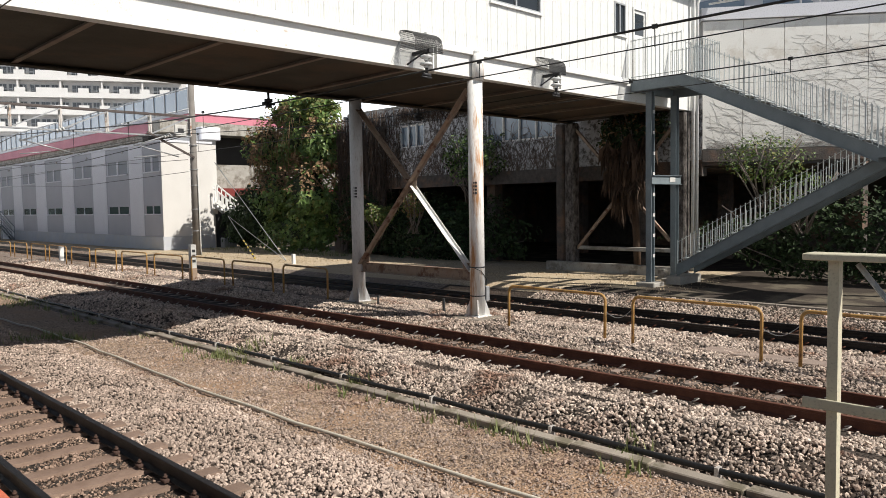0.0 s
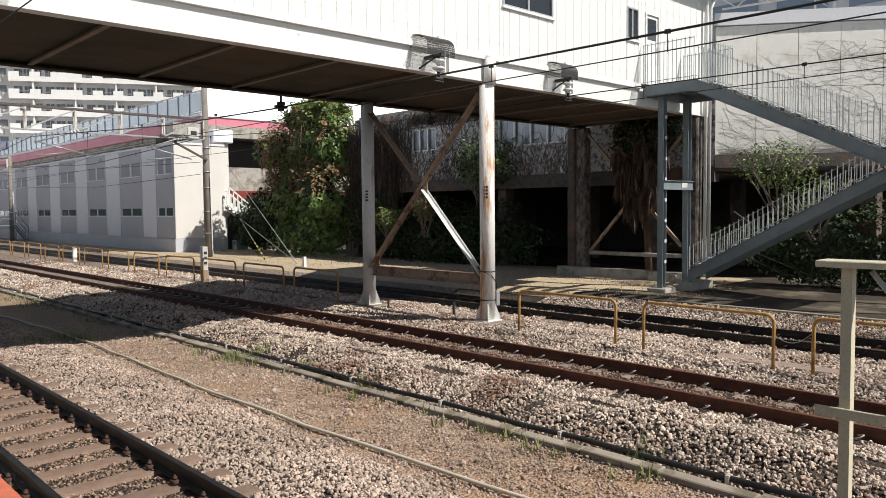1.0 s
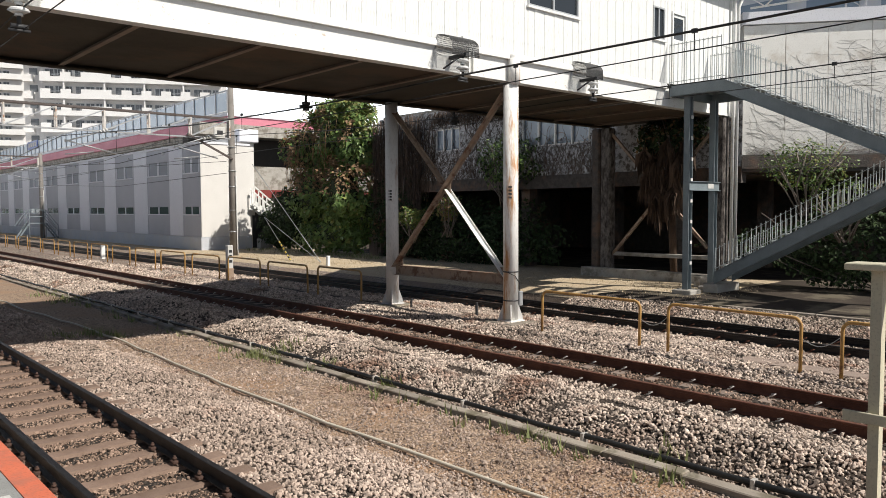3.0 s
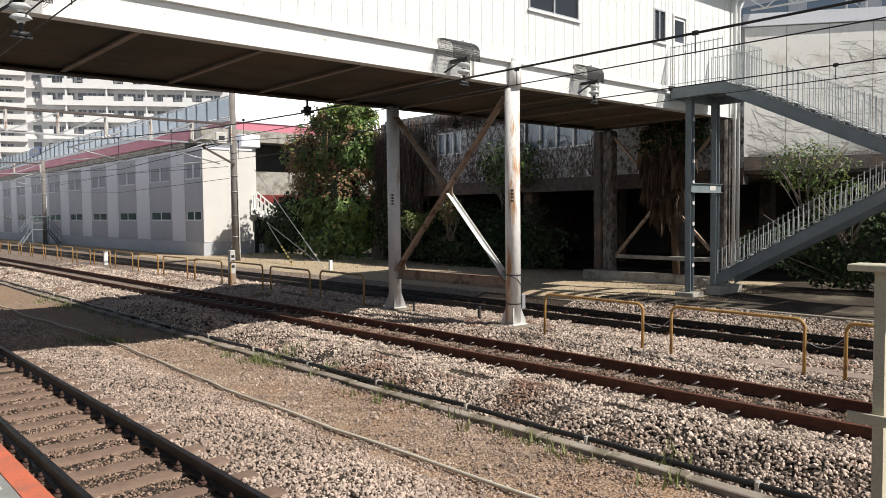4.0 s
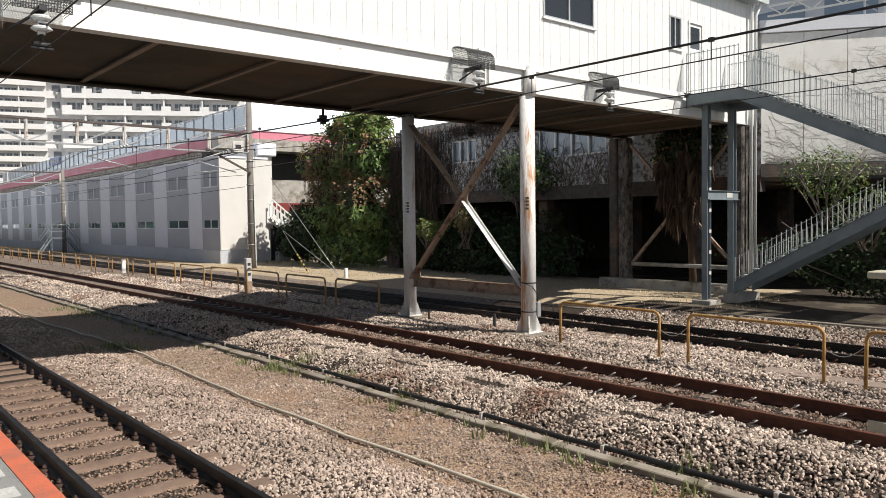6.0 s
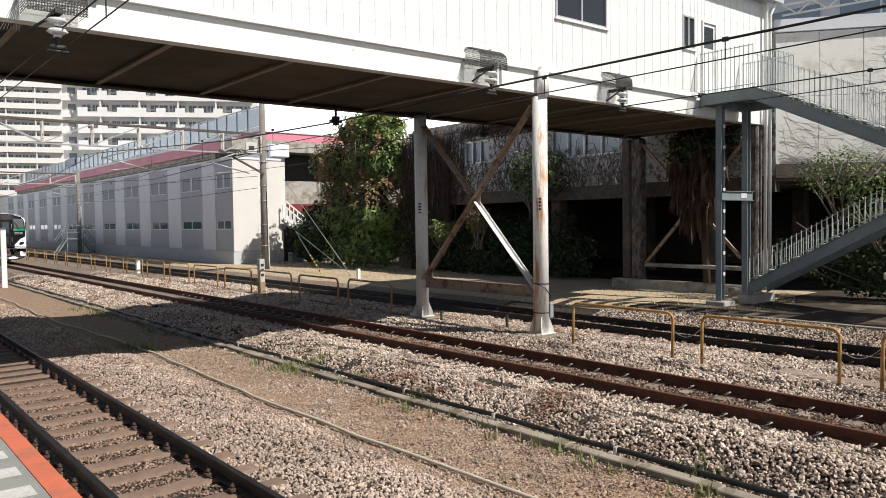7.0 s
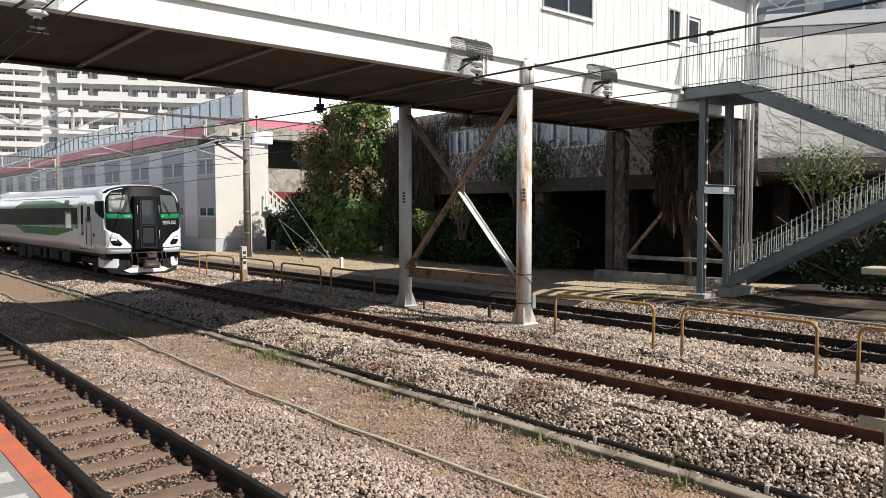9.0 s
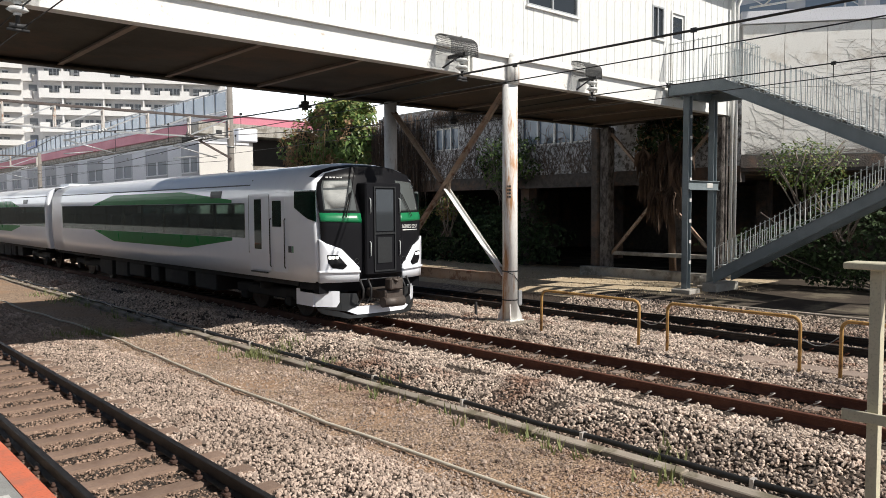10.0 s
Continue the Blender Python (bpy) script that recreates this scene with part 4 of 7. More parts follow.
def apartment(label, place, length, floors, storey, z0, bay, step):
    """A slab block with long balconies: its front runs along its own x from its left end."""
    ap = thing("apartment_building", label, "apartment building")
    ap.matrix_world = place
    bm = bmesh.new()
    box(bm, 0, length, 1.4, 13, 0, z0 + floors * storey + 1)
    part("wall", bm, M["apartment_back"], ap)
    bays = int(length / bay)
    bm = bmesh.new()
    box(bm, 0, length, 0, 1.4, -0.18, 0)
    for i in range(bays * 2):
        if step:
            h = 1.35 if i % 4 in (0, 2) or i % 7 == 5 else 0.62
        else:
            h = 1.2
        box(bm, i * bay / 2, (i + 1) * bay / 2 + (0.0 if i < bays * 2 - 1 else length - bays * bay), 0, 0.14, 0, h)
    balcony = mesh_of("balcony", bm, M["apartment"])
    bm = bmesh.new()
    box(bm, 0, 0.22, 0.16, 1.39, 0, storey - 0.18)
    fin = mesh_of("partition", bm, M["apartment"])
    bm = bmesh.new()
    for z in (0.85, 1.05):
        box(bm, 0, bay / 2 - 0.3, 0.05, 0.09, z, z + 0.05)
    guard = mesh_of("guard_rail", bm, M["galvanised"])
    sizes = []
    for w, h, low in ((1.35, 1.95, 0.05), (1.05, 1.05, 0.95)):
        bm = bmesh.new()
        for a, b in ((0, 0.07), (w / 2 - 0.04, w / 2 + 0.04), (w - 0.07, w)):
            box(bm, a, b, 1.28, 1.39, low, low + h)
        box(bm, 0.07, w - 0.07, 1.28, 1.39, low + h - 0.07, low + h)
        fm = mesh_of("window", bm, M["alu"])
        bm = bmesh.new()
        box(bm, 0.07, w - 0.07, 1.34, 1.385, low, low + h - 0.07)
        sizes.append((fm, mesh_of("pane", bm, M["window_flat"])))
    for f in range(floors):
        z = z0 + f * storey
        ob = new("balcony", balcony)
        ob.location, ob.parent = (0, 0, z), ap
        for b in range(bays):
            if b % 2 == 1:
                o = new("partition", fin)
                o.location, o.parent = (b * bay + bay * 0.1, 0, z), ap
            if step and (b * 2 + 1) % 7 != 5:
                o = new("guard_rail", guard)
                o.location, o.parent = (b * bay + bay / 2 + 0.15, 0, z), ap
            for k, off in ((0, 0.14), (1, 0.62)):
                o = new("window", sizes[(k + b) % 2][0])
                o.location, o.parent = ((b + off) * bay + random.uniform(-0.1, 0.1), 0, z), ap
                p = new("pane", sizes[(k + b) % 2][1])
                p.parent = o
    return ap


apartment("tall cream apartment block with long stepped white balconies", APT_R, 28.2, 11, 2.75, Z_R, 3.1, True)
apartment("tall cream apartment block set back beside its neighbour", APT_L, 56.0, 16, 2.75, Z_L, 3.3, False)


def stair_tower():
    """The recessed grey core at the left end of the nearer block."""
    tw = thing("stair_tower", "grey recessed stair tower between two apartment blocks", "building")
    tw.matrix_world = APT_R
    bm = bmesh.new()
    box(bm, -3.1, -0.02, 2.6, 13, 0, 36)
    part("wall", bm, M["tower"], tw)
    for f in range(11):
        z = Z_R + 2.75 * f
        bm = bmesh.new()
        box(bm, -3.0, -1.5, 1.5, 2.59, z - 0.1, z + 1.1)
        part("balcony", bm, M["tower"], tw)
        bm = bmesh.new()
        box(bm, -2.2, -1.0, 2.5, 2.59, z + 1.15, z + 2.2)
        part("window", bm, M["window_flat"], tw)


stair_tower()


# ---- hoop fences between the tracks ----
def hoop_mesh(length, name="hoop"):
    bm = bmesh.new()
    h, r = 0.80, 0.13
    pts = [(0, 0, -0.15), (0, 0, h - r)]
    for k in range(1, 6):
        a = math.pi / 2 * k / 6
        pts.append((0, r - r * math.cos(a), h - r + r * math.sin(a)))
    pts.append((0, r, h))
    pts += [(0, length - y, z) for _, y, z in pts[::-1]]
    tube(bm, pts, 0.028, 8)
    return mesh_of(name, bm, M["fence_yellow"])


def fences():
    shared = {}
    for y0, y1, x in [(7.71, 10.01, 11.58), (4.86, 7.14, 11.58), (1.98, 4.28, 11.58), (16.75, 18.95, 11.9), (19.5, 21.86, 11.9)] + [(22.7 + 3.07 * i, 25.1 + 3.07 * i, 12.03) for i in range(16)]:
        w = round(y1 - y0, 2)
        if w not in shared:
            shared[w] = hoop_mesh(w)
        f = new("hoop_fence", shared[w])
        f.location = (x, y0, -0.04)
        f.rotation_euler = (random.uniform(-0.01, 0.01), random.uniform(-0.02, 0.02), random.uniform(-0.012, 0.012))
        tagged(f, "ochre-painted steel hoop fence between two tracks", "fence", "hoop fences between the tracks")
    for ya, yb in ((7.14, 7.71), (4.28, 4.86)):
        bm = bmesh.new()
        tube(bm, [(11.6, ya + (yb - ya) * k / 8, 0.55 - 0.14 * math.sin(math.pi * k / 8) - 0.1 * k / 8) for k in range(9)], 0.007, 6)
        solid("chain", bm, M["galvanised"], "slack grey chain linking two hoop fences", "chain", "chains between fences")


fences()


# ---- cable trough, walkway strip and loose cable ----
def trough():
    t = thing("cable_trough", "narrow concrete cable trough with a dark side gap", "cable trough", (6.86, 0, 0))
    bm = bmesh.new()
    bevel_box(bm, -0.085, 0.085, 0, 0.985, -0.45, -0.26, 0.012)
    m = mesh_of("trough_lid", bm, M["trough"])
    for i in range(62):
        ob = new("trough_lid", m)
        ob.location = (random.uniform(-0.012, 0.012), -2 + i, random.uniform(-0.012, 0.008))
        ob.rotation_euler = (random.uniform(-0.006, 0.006), random.uniform(-0.03, 0.03), random.uniform(-0.006, 0.006))
        ob.parent = t
    bm = bmesh.new()
    tube(bm, [(0.14 + 0.012 * math.sin(i * 1.7), -2 + 0.8 * i, -0.225 + 0.008 * math.sin(i * 2.3)) for i in range(76)], 0.034, 8)
    part("cable", bm, M["wire"], t, "black cable lying beside the lids")
    bm = bmesh.new()
    box(bm, 0.09, 0.18, -0.02, 0.02, -0.33, -0.187)
    m = mesh_of("cable_clip", bm, M["clip"])
    for i in range(14):
        ob = new("cable_clip", m)
        ob.location, ob.parent = (0, 1.3 + 2.05 * i, 0), t


trough()


def loose_cable():
    bm = bmesh.new()
    pts = []
    for i in range(70):
        y = 1.5 + 0.5 * i
        x = 5.22 + 0.10 * math.sin(y * 0.42 + 0.6) - 0.012 * max(y - 16, 0) + 0.02 * math.sin(y * 2.1)
        pts.append((x, y, ground_z(x) + ground_bump(x, y) + 0.045))
    tube(bm, pts, 0.023, 8)
    solid("loose_cable", bm, M["hose"], "buff cable lying loose across the dirt", "cable")


loose_cable()


def walkway_strip():
    t = thing("trough_line", "row of flat concrete trough lids along the hoop fences", "cable trough", (12.05, 0, 0))
    bm = bmesh.new()
    bevel_box(bm, -0.2, 0.2, 0.006, 0.994, -0.2, -0.072, 0.01)
    m = mesh_of("trough_lid", bm, M["sleeper"])
    for i in range(60):
        y = -1.0 + i
        if abs(y + 0.5 - 11.3) < 1.0 or abs(y + 0.5 - 15.52) < 1.0:
            continue
        ob = new("trough_lid", m)
        ob.location = (random.uniform(-0.015, 0.015), y, random.uniform(-0.015, 0.005))
        ob.rotation_euler = (random.uniform(-0.008, 0.008), random.uniform(-0.01, 0.01), random.uniform(-0.01, 0.01))
        ob.parent = t


walkway_strip()


# ---- markers and small posts ----
def markers():
    def marker(x, y, h, w, mat, label, name="marker_post"):
        z = ground_z(x)
        p = thing(name, label, "marker post", (x, y, z))
        bm = bmesh.new()
        bevel_box(bm, -w / 2, w / 2, -w / 2, w / 2, -0.1, h, 0.012)
        part("shaft", bm, mat, p)
        return p
    marker(13.05, 42.0, 0.75, 0.2, M["white_paint"], "short white distance marker post by the track")
    marker(17.1, 26.4, 0.42, 0.13, M["white_paint"], "short white boundary stake in dry grass")
    p = marker(12.2, 25.3, 1.25, 0.2, M["platform_white"], "white number post with dark marks beside the fence")
    for i in range(3):
        bm = bmesh.new()
        box(bm, -0.06, 0.06, -0.106, -0.101, 0.62 + 0.18 * i, 0.72 + 0.18 * i)
        part("dark_mark", bm, M["dark_metal"], p)
    bm = bmesh.new()
    bevel_box(bm, -0.11, 0.11, -0.11, 0.11, -0.1, 0.42, 0.01)
    part("base_band", bm, M["rusty_beam"], p)
    marker(6.3, 39.5, 2.75, 0.22, M["white_paint"], "tall plain white post in the dirt strip")
    marker(12.25, 12.6, 0.32, 0.06, M["dark_metal"], "short black iron stake in the ballast")
    marker(12.15, 14.9, 0.22, 0.05, M["dark_metal"], "short black iron stake in the ballast")


markers()


def sign_frame():
    """The cream steel frame that stands in the dirt strip."""
    f = thing("sign_frame", "cream-painted steel frame post with a flat top plate", "sign frame", (5.2, 1.68, -0.32))
    bm = bmesh.new()
    prof = [(-0.036, -0.006), (0.036, -0.006), (0.036, 0.06), (0.028, 0.06), (0.028, 0.006), (-0.028, 0.006), (-0.028, 0.06), (-0.036, 0.06)]
    lo, hi = [bm.verts.new((x, y, 0)) for x, y in prof], [bm.verts.new((x, y, 2.36)) for x, y in prof]
    for i in range(8):
        bm.faces.new((lo[i], lo[(i + 1) % 8], hi[(i + 1) % 8], hi[i]))
    bm.faces.new(lo[::-1])
    bm.faces.new(hi)
    part("post", bm, M["cream_paint"], f)
    bm = bmesh.new()
    bevel_box(bm, -0.1, 0.1, -1.6, 0.2, 2.361, 2.405, 0.006)
    part("top_plate", bm, M["cream_paint"], f)
    bm = bmesh.new()
    bevel_box(bm, -0.075, -0.058, -1.6, 0.2, 1.385, 1.455, 0.004)
    part("cross_bar", bm, M["cream_paint"], f)
    bm = bmesh.new()
    rod(bm, (0.02, -0.1, 2.34), (0.02, -0.75, 1.5), 0.018, 8)
    part("stay", bm, M["rail_grey"], f)
    bm = bmesh.new()
    box(bm, -0.055, 0.055, -1.62, -1.5, 0, 2.36)
    part("post", bm, M["cream_paint"], f)


sign_frame()


# ---- overhead line ----
def mast(name, x, y, h, r, label, arms=True):
    m = thing(name, label, "catenary mast", (x, y, 0))
    bm = bmesh.new()
    rod(bm, (0, 0, 0), (0, 0, h), r, 16, r * 0.78)
    part("shaft", bm, M["pole"], m)
    bm = bmesh.new()
    rod(bm, (-r - 0.07, -0.02, 0), (-r + 0.03, -0.02, 0), 0.012, 5)
    peg = mesh_of("climbing_peg", bm, M["galvanised"])
    for i in range(int((h - 1.2) / 0.35)):
        ob = new("climbing_peg", peg)
        ob.location, ob.parent = (0, 0, 0.8 + 0.35 * i), m
    for z in (1.3, 2.4, 3.6, 4.4, 5.6):
        bm = bmesh.new()
        rod(bm, (0, 0, z), (0, 0, z + 0.04), r + 0.015, 16)
        part("band", bm, M["galvanised"], m)
    bm = bmesh.new()
    tube(bm, [(0.16, -r - 0.03, 0), (0.12, -r - 0.03, 0.4), (0.1, -r - 0.03, 4.2)], 0.035, 8)
    part("cable_pipe", bm, M["platform_white"], m)
    return m


def gantry(y, x0, x1, z0, z1, step, label):
    """A lattice beam across the tracks."""
    g = thing("catenary_gantry", label, "gantry", (0, y, 0))
    for z, t, mat in ((z0, 0.05, "galvanised"), (z1, 0.09, "rusty_truss")):
        for d in (-0.12, 0.12):
            bm = bmesh.new()
            bar(bm, (x0, d, z), (x1, d, z), t, t)
            part("chord", bm, M[mat], g)
    n = int((x1 - x0) / step + 0.5)
    for i in range(n + 1):
        x = x0 + (x1 - x0) * i / n
        for d in (-0.12, 0.12):
            bm = bmesh.new()
            bar(bm, (x, d, z0 + 0.04), (x, d, z1 - 0.05), 0.07, 0.07)
            part("upright", bm, M["rusted_white"], g)
            if i < n:
                x2 = x0 + (x1 - x0) * (i + 1) / n
                a, b = (z0 + 0.04, z1 - 0.05) if x > 7.0 else (z1 - 0.05, z0 + 0.04)
                bm = bmesh.new()
                bar(bm, (x, d, a), (x2, d, b), 0.05, 0.05)
                part("diagonal", bm, M["galvanised"], g)
    return g


def cantilever(x, y, z, reach):
    c = thing("cantilever_arm", "galvanised cantilever arm with porcelain insulators holding the wires", "cantilever", (x, y, z), "cantilever arms")
    s = 1 if reach > 0 else -1
    bm = bmesh.new()
    rod(bm, (0, 0, 1.3), (reach, 0, 0.55), 0.03, 8)
    rod(bm, (0, 0, 0.1), (reach, 0, 0.62), 0.03, 8)
    rod(bm, (reach * 0.45, 0, 0.15), (reach * 1.0, 0, 0.0), 0.022, 8)
    part("arm", bm, M["galvanised"], c)
    for k in (0.18, 0.24, 0.30):
        bm = bmesh.new()
        rod(bm, (reach * k, 0, 1.3 - 0.75 * k), (reach * k + 0.05 * s, 0, 1.3 - 0.75 * k - 0.03), 0.09, 12)
        part("insulator", bm, M["porcelain"], c)


def overhead():
    mast("catenary_mast", 17.6, 36.0, 8.7, 0.19, "tall weathered concrete catenary mast with pegs and a cable pipe")
    mast("catenary_mast", 17.2, 71.0, 7.3, 0.2, "tall dark catenary mast beside the office steps")
    gantry(36.0, -2.75, 17.45, 6.03, 7.04, 2.02, "pale rusting lattice gantry spanning the tracks")
    gantry(71.0, -3.0, 17.0, 6.1, 7.0, 2.02, "distant lattice gantry spanning the tracks")
    bm = bmesh.new()
    bar(bm, (17.55, 35.8, 5.0), (15.2, 35.8, 6.15), 0.09, 0.09)
    solid("gantry_knee_brace", bm, M["rusty_truss"], "sloping steel knee brace from mast to gantry", "brace")
    for x in (14.45, 9.6):
        cantilever(x + 2.2, 35.6, 4.9, -2.2)
        cantilever(x + 2.2, 70.6, 4.9, -2.2)
    # Flat plate with a dark mark, in place of a white fan unit.
    bm = bmesh.new()
    bevel_box(bm, 16.55, 17.15, 35.72, 35.8, 6.02, 6.58, 0.02)
    sg = solid("mast_number_plate", bm, M["platform_white"], "square white fan unit on the mast, built as a flat plate", "sign plate")
    bm = bmesh.new()
    box(bm, 16.7, 17.0, 35.705, 35.717, 6.2, 6.4)
    part("dark_mark", bm, M["dark_metal"], sg)
    # wires: each rises a little to its support
    def wire(name, pts, r, label):
        bm = bmesh.new()
        tube(bm, pts, r, 6)
        solid(name, bm, M["wire"], label, "overhead wire", "overhead wires")
    for x, za, zb, lab in ((9.6, 4.88, 4.60, "middle track"), (14.4, 5.02, 4.76, "far track"), (2.5, 5.02, 4.75, "near track")):
        near = [(x, -30, za), (x, 4, za - 0.01), (x, 10.7, za + 0.03)]
        run = [(x, 13, za), (x, 16, za), (x, 22, za + 0.12), (x, 36, za + 0.85), (x, 46, za + 0.25), (x, 60, za + 0.25), (x, 71, za + 0.85), (x, 120, za + 0.4)]
        wire("messenger_wire", near + run, 0.012 if x != 9.6 else 0.018, f"dark messenger wire over the {lab}")
        wire("contact_wire", [(x, -30, zb), (x, 10.9, zb + 0.02), (x, 16, zb), (x, 120, zb)], 0.009, f"thin contact wire over the {lab}")
        for k, y in enumerate((-2.0, 5.55, 8.9, 19.0, 24.0, 29.0)):
            bm = bmesh.new()
            zt = za + (0 if y < 17 else 0.05 + (y - 16) * 0.03)
            rod(bm, (x, y, zb), (x, y, zt), 0.008, 5)
            box(bm, x - 0.02, x + 0.02, y - 0.04, y + 0.04, zt - 0.03, zt + 0.03)
            solid("dropper", bm, M["wire"], f"dropper between the wires of the {lab}", "dropper", "droppers")
    wire("feeder_wire", [(17.3, 36, 6.1), (17.0, 51, 5.5), (17.0, 71, 6.2)], 0.02, "dark feeder cable slung between masts")
    wire("feeder_wire", [(17.3, 36, 4.3), (17.0, 51, 4.0), (17.0, 71, 4.6)], 0.012, "thin cable slung between masts")
    wire("feeder_wire", [(17.3, 36, 4.9), (17.0, 51, 5.2), (17.0, 71, 4.9)], 0.012, "thin cable slung between masts")


overhead()


def insulator_set(x, big=True, drop=0.0):
    """The caged insulator that carries the wires under the footbridge's edge."""
    s = thing("caged_insulator", "double porcelain insulator under a wire-mesh cage on the footbridge", "insulator", (x, YN, 5.2 - drop), "caged insulators")
    bm = bmesh.new()
    w, r = (0.72, 0.32) if big else (0.62, 0.28)
    n = 14
    arc = []
    for k in range(n + 1):
        a = min(math.pi / 2 * k / 9, math.pi / 2)
        arc.append((-0.03 - (r + 0.12) * math.sin(a), 0.66 - r * 0.8 * (1 - math.cos(a)) - 0.035 * max(k - 9, 0)))
    cols = 40
    for c in range(cols + 1):
        xx = -w / 2 + w * c / cols
        tube(bm, [(xx, y, z) for y, z in arc], 0.006, 3)
    for y, z in arc:
        rod(bm, (-w / 2, y, z), (w / 2, y, z), 0.006, 3)
    for sgn in (-1, 1):
        for k in range(1, n):
            y, z = arc[k]
            rod(bm, (sgn * w / 2, y, z), (sgn * w / 2, -0.02, z), 0.004, 3)
    tagged(part("cage", bm, M["cage"], s, "wire-mesh cage"), kind="stuff")
    bm = bmesh.new()
    for i in range(7):
        rod(bm, (-w / 2 - 0.02 - 0.22 * i / 6, -0.03, 0.02), (-w / 2 - 0.02, -0.03, 0.5), 0.003, 3)
    tagged(part("guard_net", bm, M["galvanised"], s), kind="stuff")
    bm = bmesh.new()
    if drop:
        box(bm, 0.28, 0.62, -0.10, -0.02, 0.60, 0.80)
    else:
        box(bm, 0.28, 0.62, -0.10, -0.02, 0.52, 0.72)
        box(bm, 0.42, 0.46, -0.12, -0.02, 0.0, 0.5)
        box(bm, 0.54, 0.57, -0.12, -0.02, 0.0, 0.5)
    part("bracket", bm, M["white_paint"], s)
    bm = bmesh.new()
    box(bm, -0.05, 0.05, -0.52, -0.02, 0.22, 0.28)
    rod(bm, (-0.35, -0.2, -0.02), (0.0, -0.35, 0.25), 0.02, 6)
    rod(bm, (0, -0.38, -0.2), (0, -0.38, 0.25), 0.028, 8)
    rod(bm, (-0.1, -0.38, -0.2), (0.1, -0.38, -0.2), 0.035, 8)
    rod(bm, (-0.13, -0.38, -0.25), (0.13, -0.38, -0.25), 0.02, 8)
    part("hanger", bm, M["dark_metal"], s)
    for z in (0.14, 0.0):
        bm = bmesh.new()
        rod(bm, (0, -0.38, z), (0, -0.38, z + 0.035), 0.135, 18, 0.10)
        rod(bm, (0, -0.38, z - 0.03), (0, -0.38, z), 0.08, 14, 0.135)
        rod(bm, (0, -0.38, z - 0.07), (0, -0.38, z - 0.03), 0.05, 12)
        part("insulator_disc", bm, M["porcelain"], s)


for xi, drop in ((2.45, 0.2), (10.25, 0.0), (14.42, 0.0)):
    insulator_set(xi, xi < 12, drop)


def far_hangers():
    for x in (9.6, 14.4):
        bm = bmesh.new()
        rod(bm, (x, 15.7, 5.15), (x, 15.7, 5.0), 0.03, 8)
        rod(bm, (x, 15.7, 5.0), (x, 15.7, 4.93), 0.1, 12)
        box(bm, x - 0.16, x + 0.16, 15.66, 15.74, 4.86, 4.92)
        rod(bm, (x, 15.7, 4.85), (x, 15.7, 4.80), 0.08, 12)
        solid("wire_hanger", bm, M["dark_metal"], "dark wire hanger clamped under the footbridge", "hanger", "wire hangers")


far_hangers()


# ---- guy wires by the mast ----
def guys():
    for p, q, r in (((19.0, 36.5, 4.84), (17.9, 28.2, 0.1), 0.014), ((19.65, 36.5, 2.04), (17.9, 28.2, 0.1), 0.012), ((19.65, 36.5, 2.04), (17.4, 29.9, 0.1), 0.012)):
        bm = bmesh.new()
        rod(bm, p, q, r, 6)
        solid("guy_wire", bm, M["galvanised"], "thin galvanised guy wire anchored in dry grass", "guy wire", "guy wires")
    g = thing("guy_guard", "black and yellow striped guard on a guy wire", "guy guard")
    a, b = Vector((17.4, 29.9, 0.1)), Vector((19.65, 36.5, 2.04))
    for i in range(12):
        bm = bmesh.new()
        rod(bm, a + (b - a) * (0.02 + 0.035 * i), a + (b - a) * (0.02 + 0.035 * (i + 1)), 0.035, 8)
        part("stripe", bm, M["dark_metal"] if i % 2 else M["yellow"], g)


M["yellow"] = material("yellow_guard_plastic", (0.75, 0.55, 0.08), None, 0.5, bump=0)
guys()


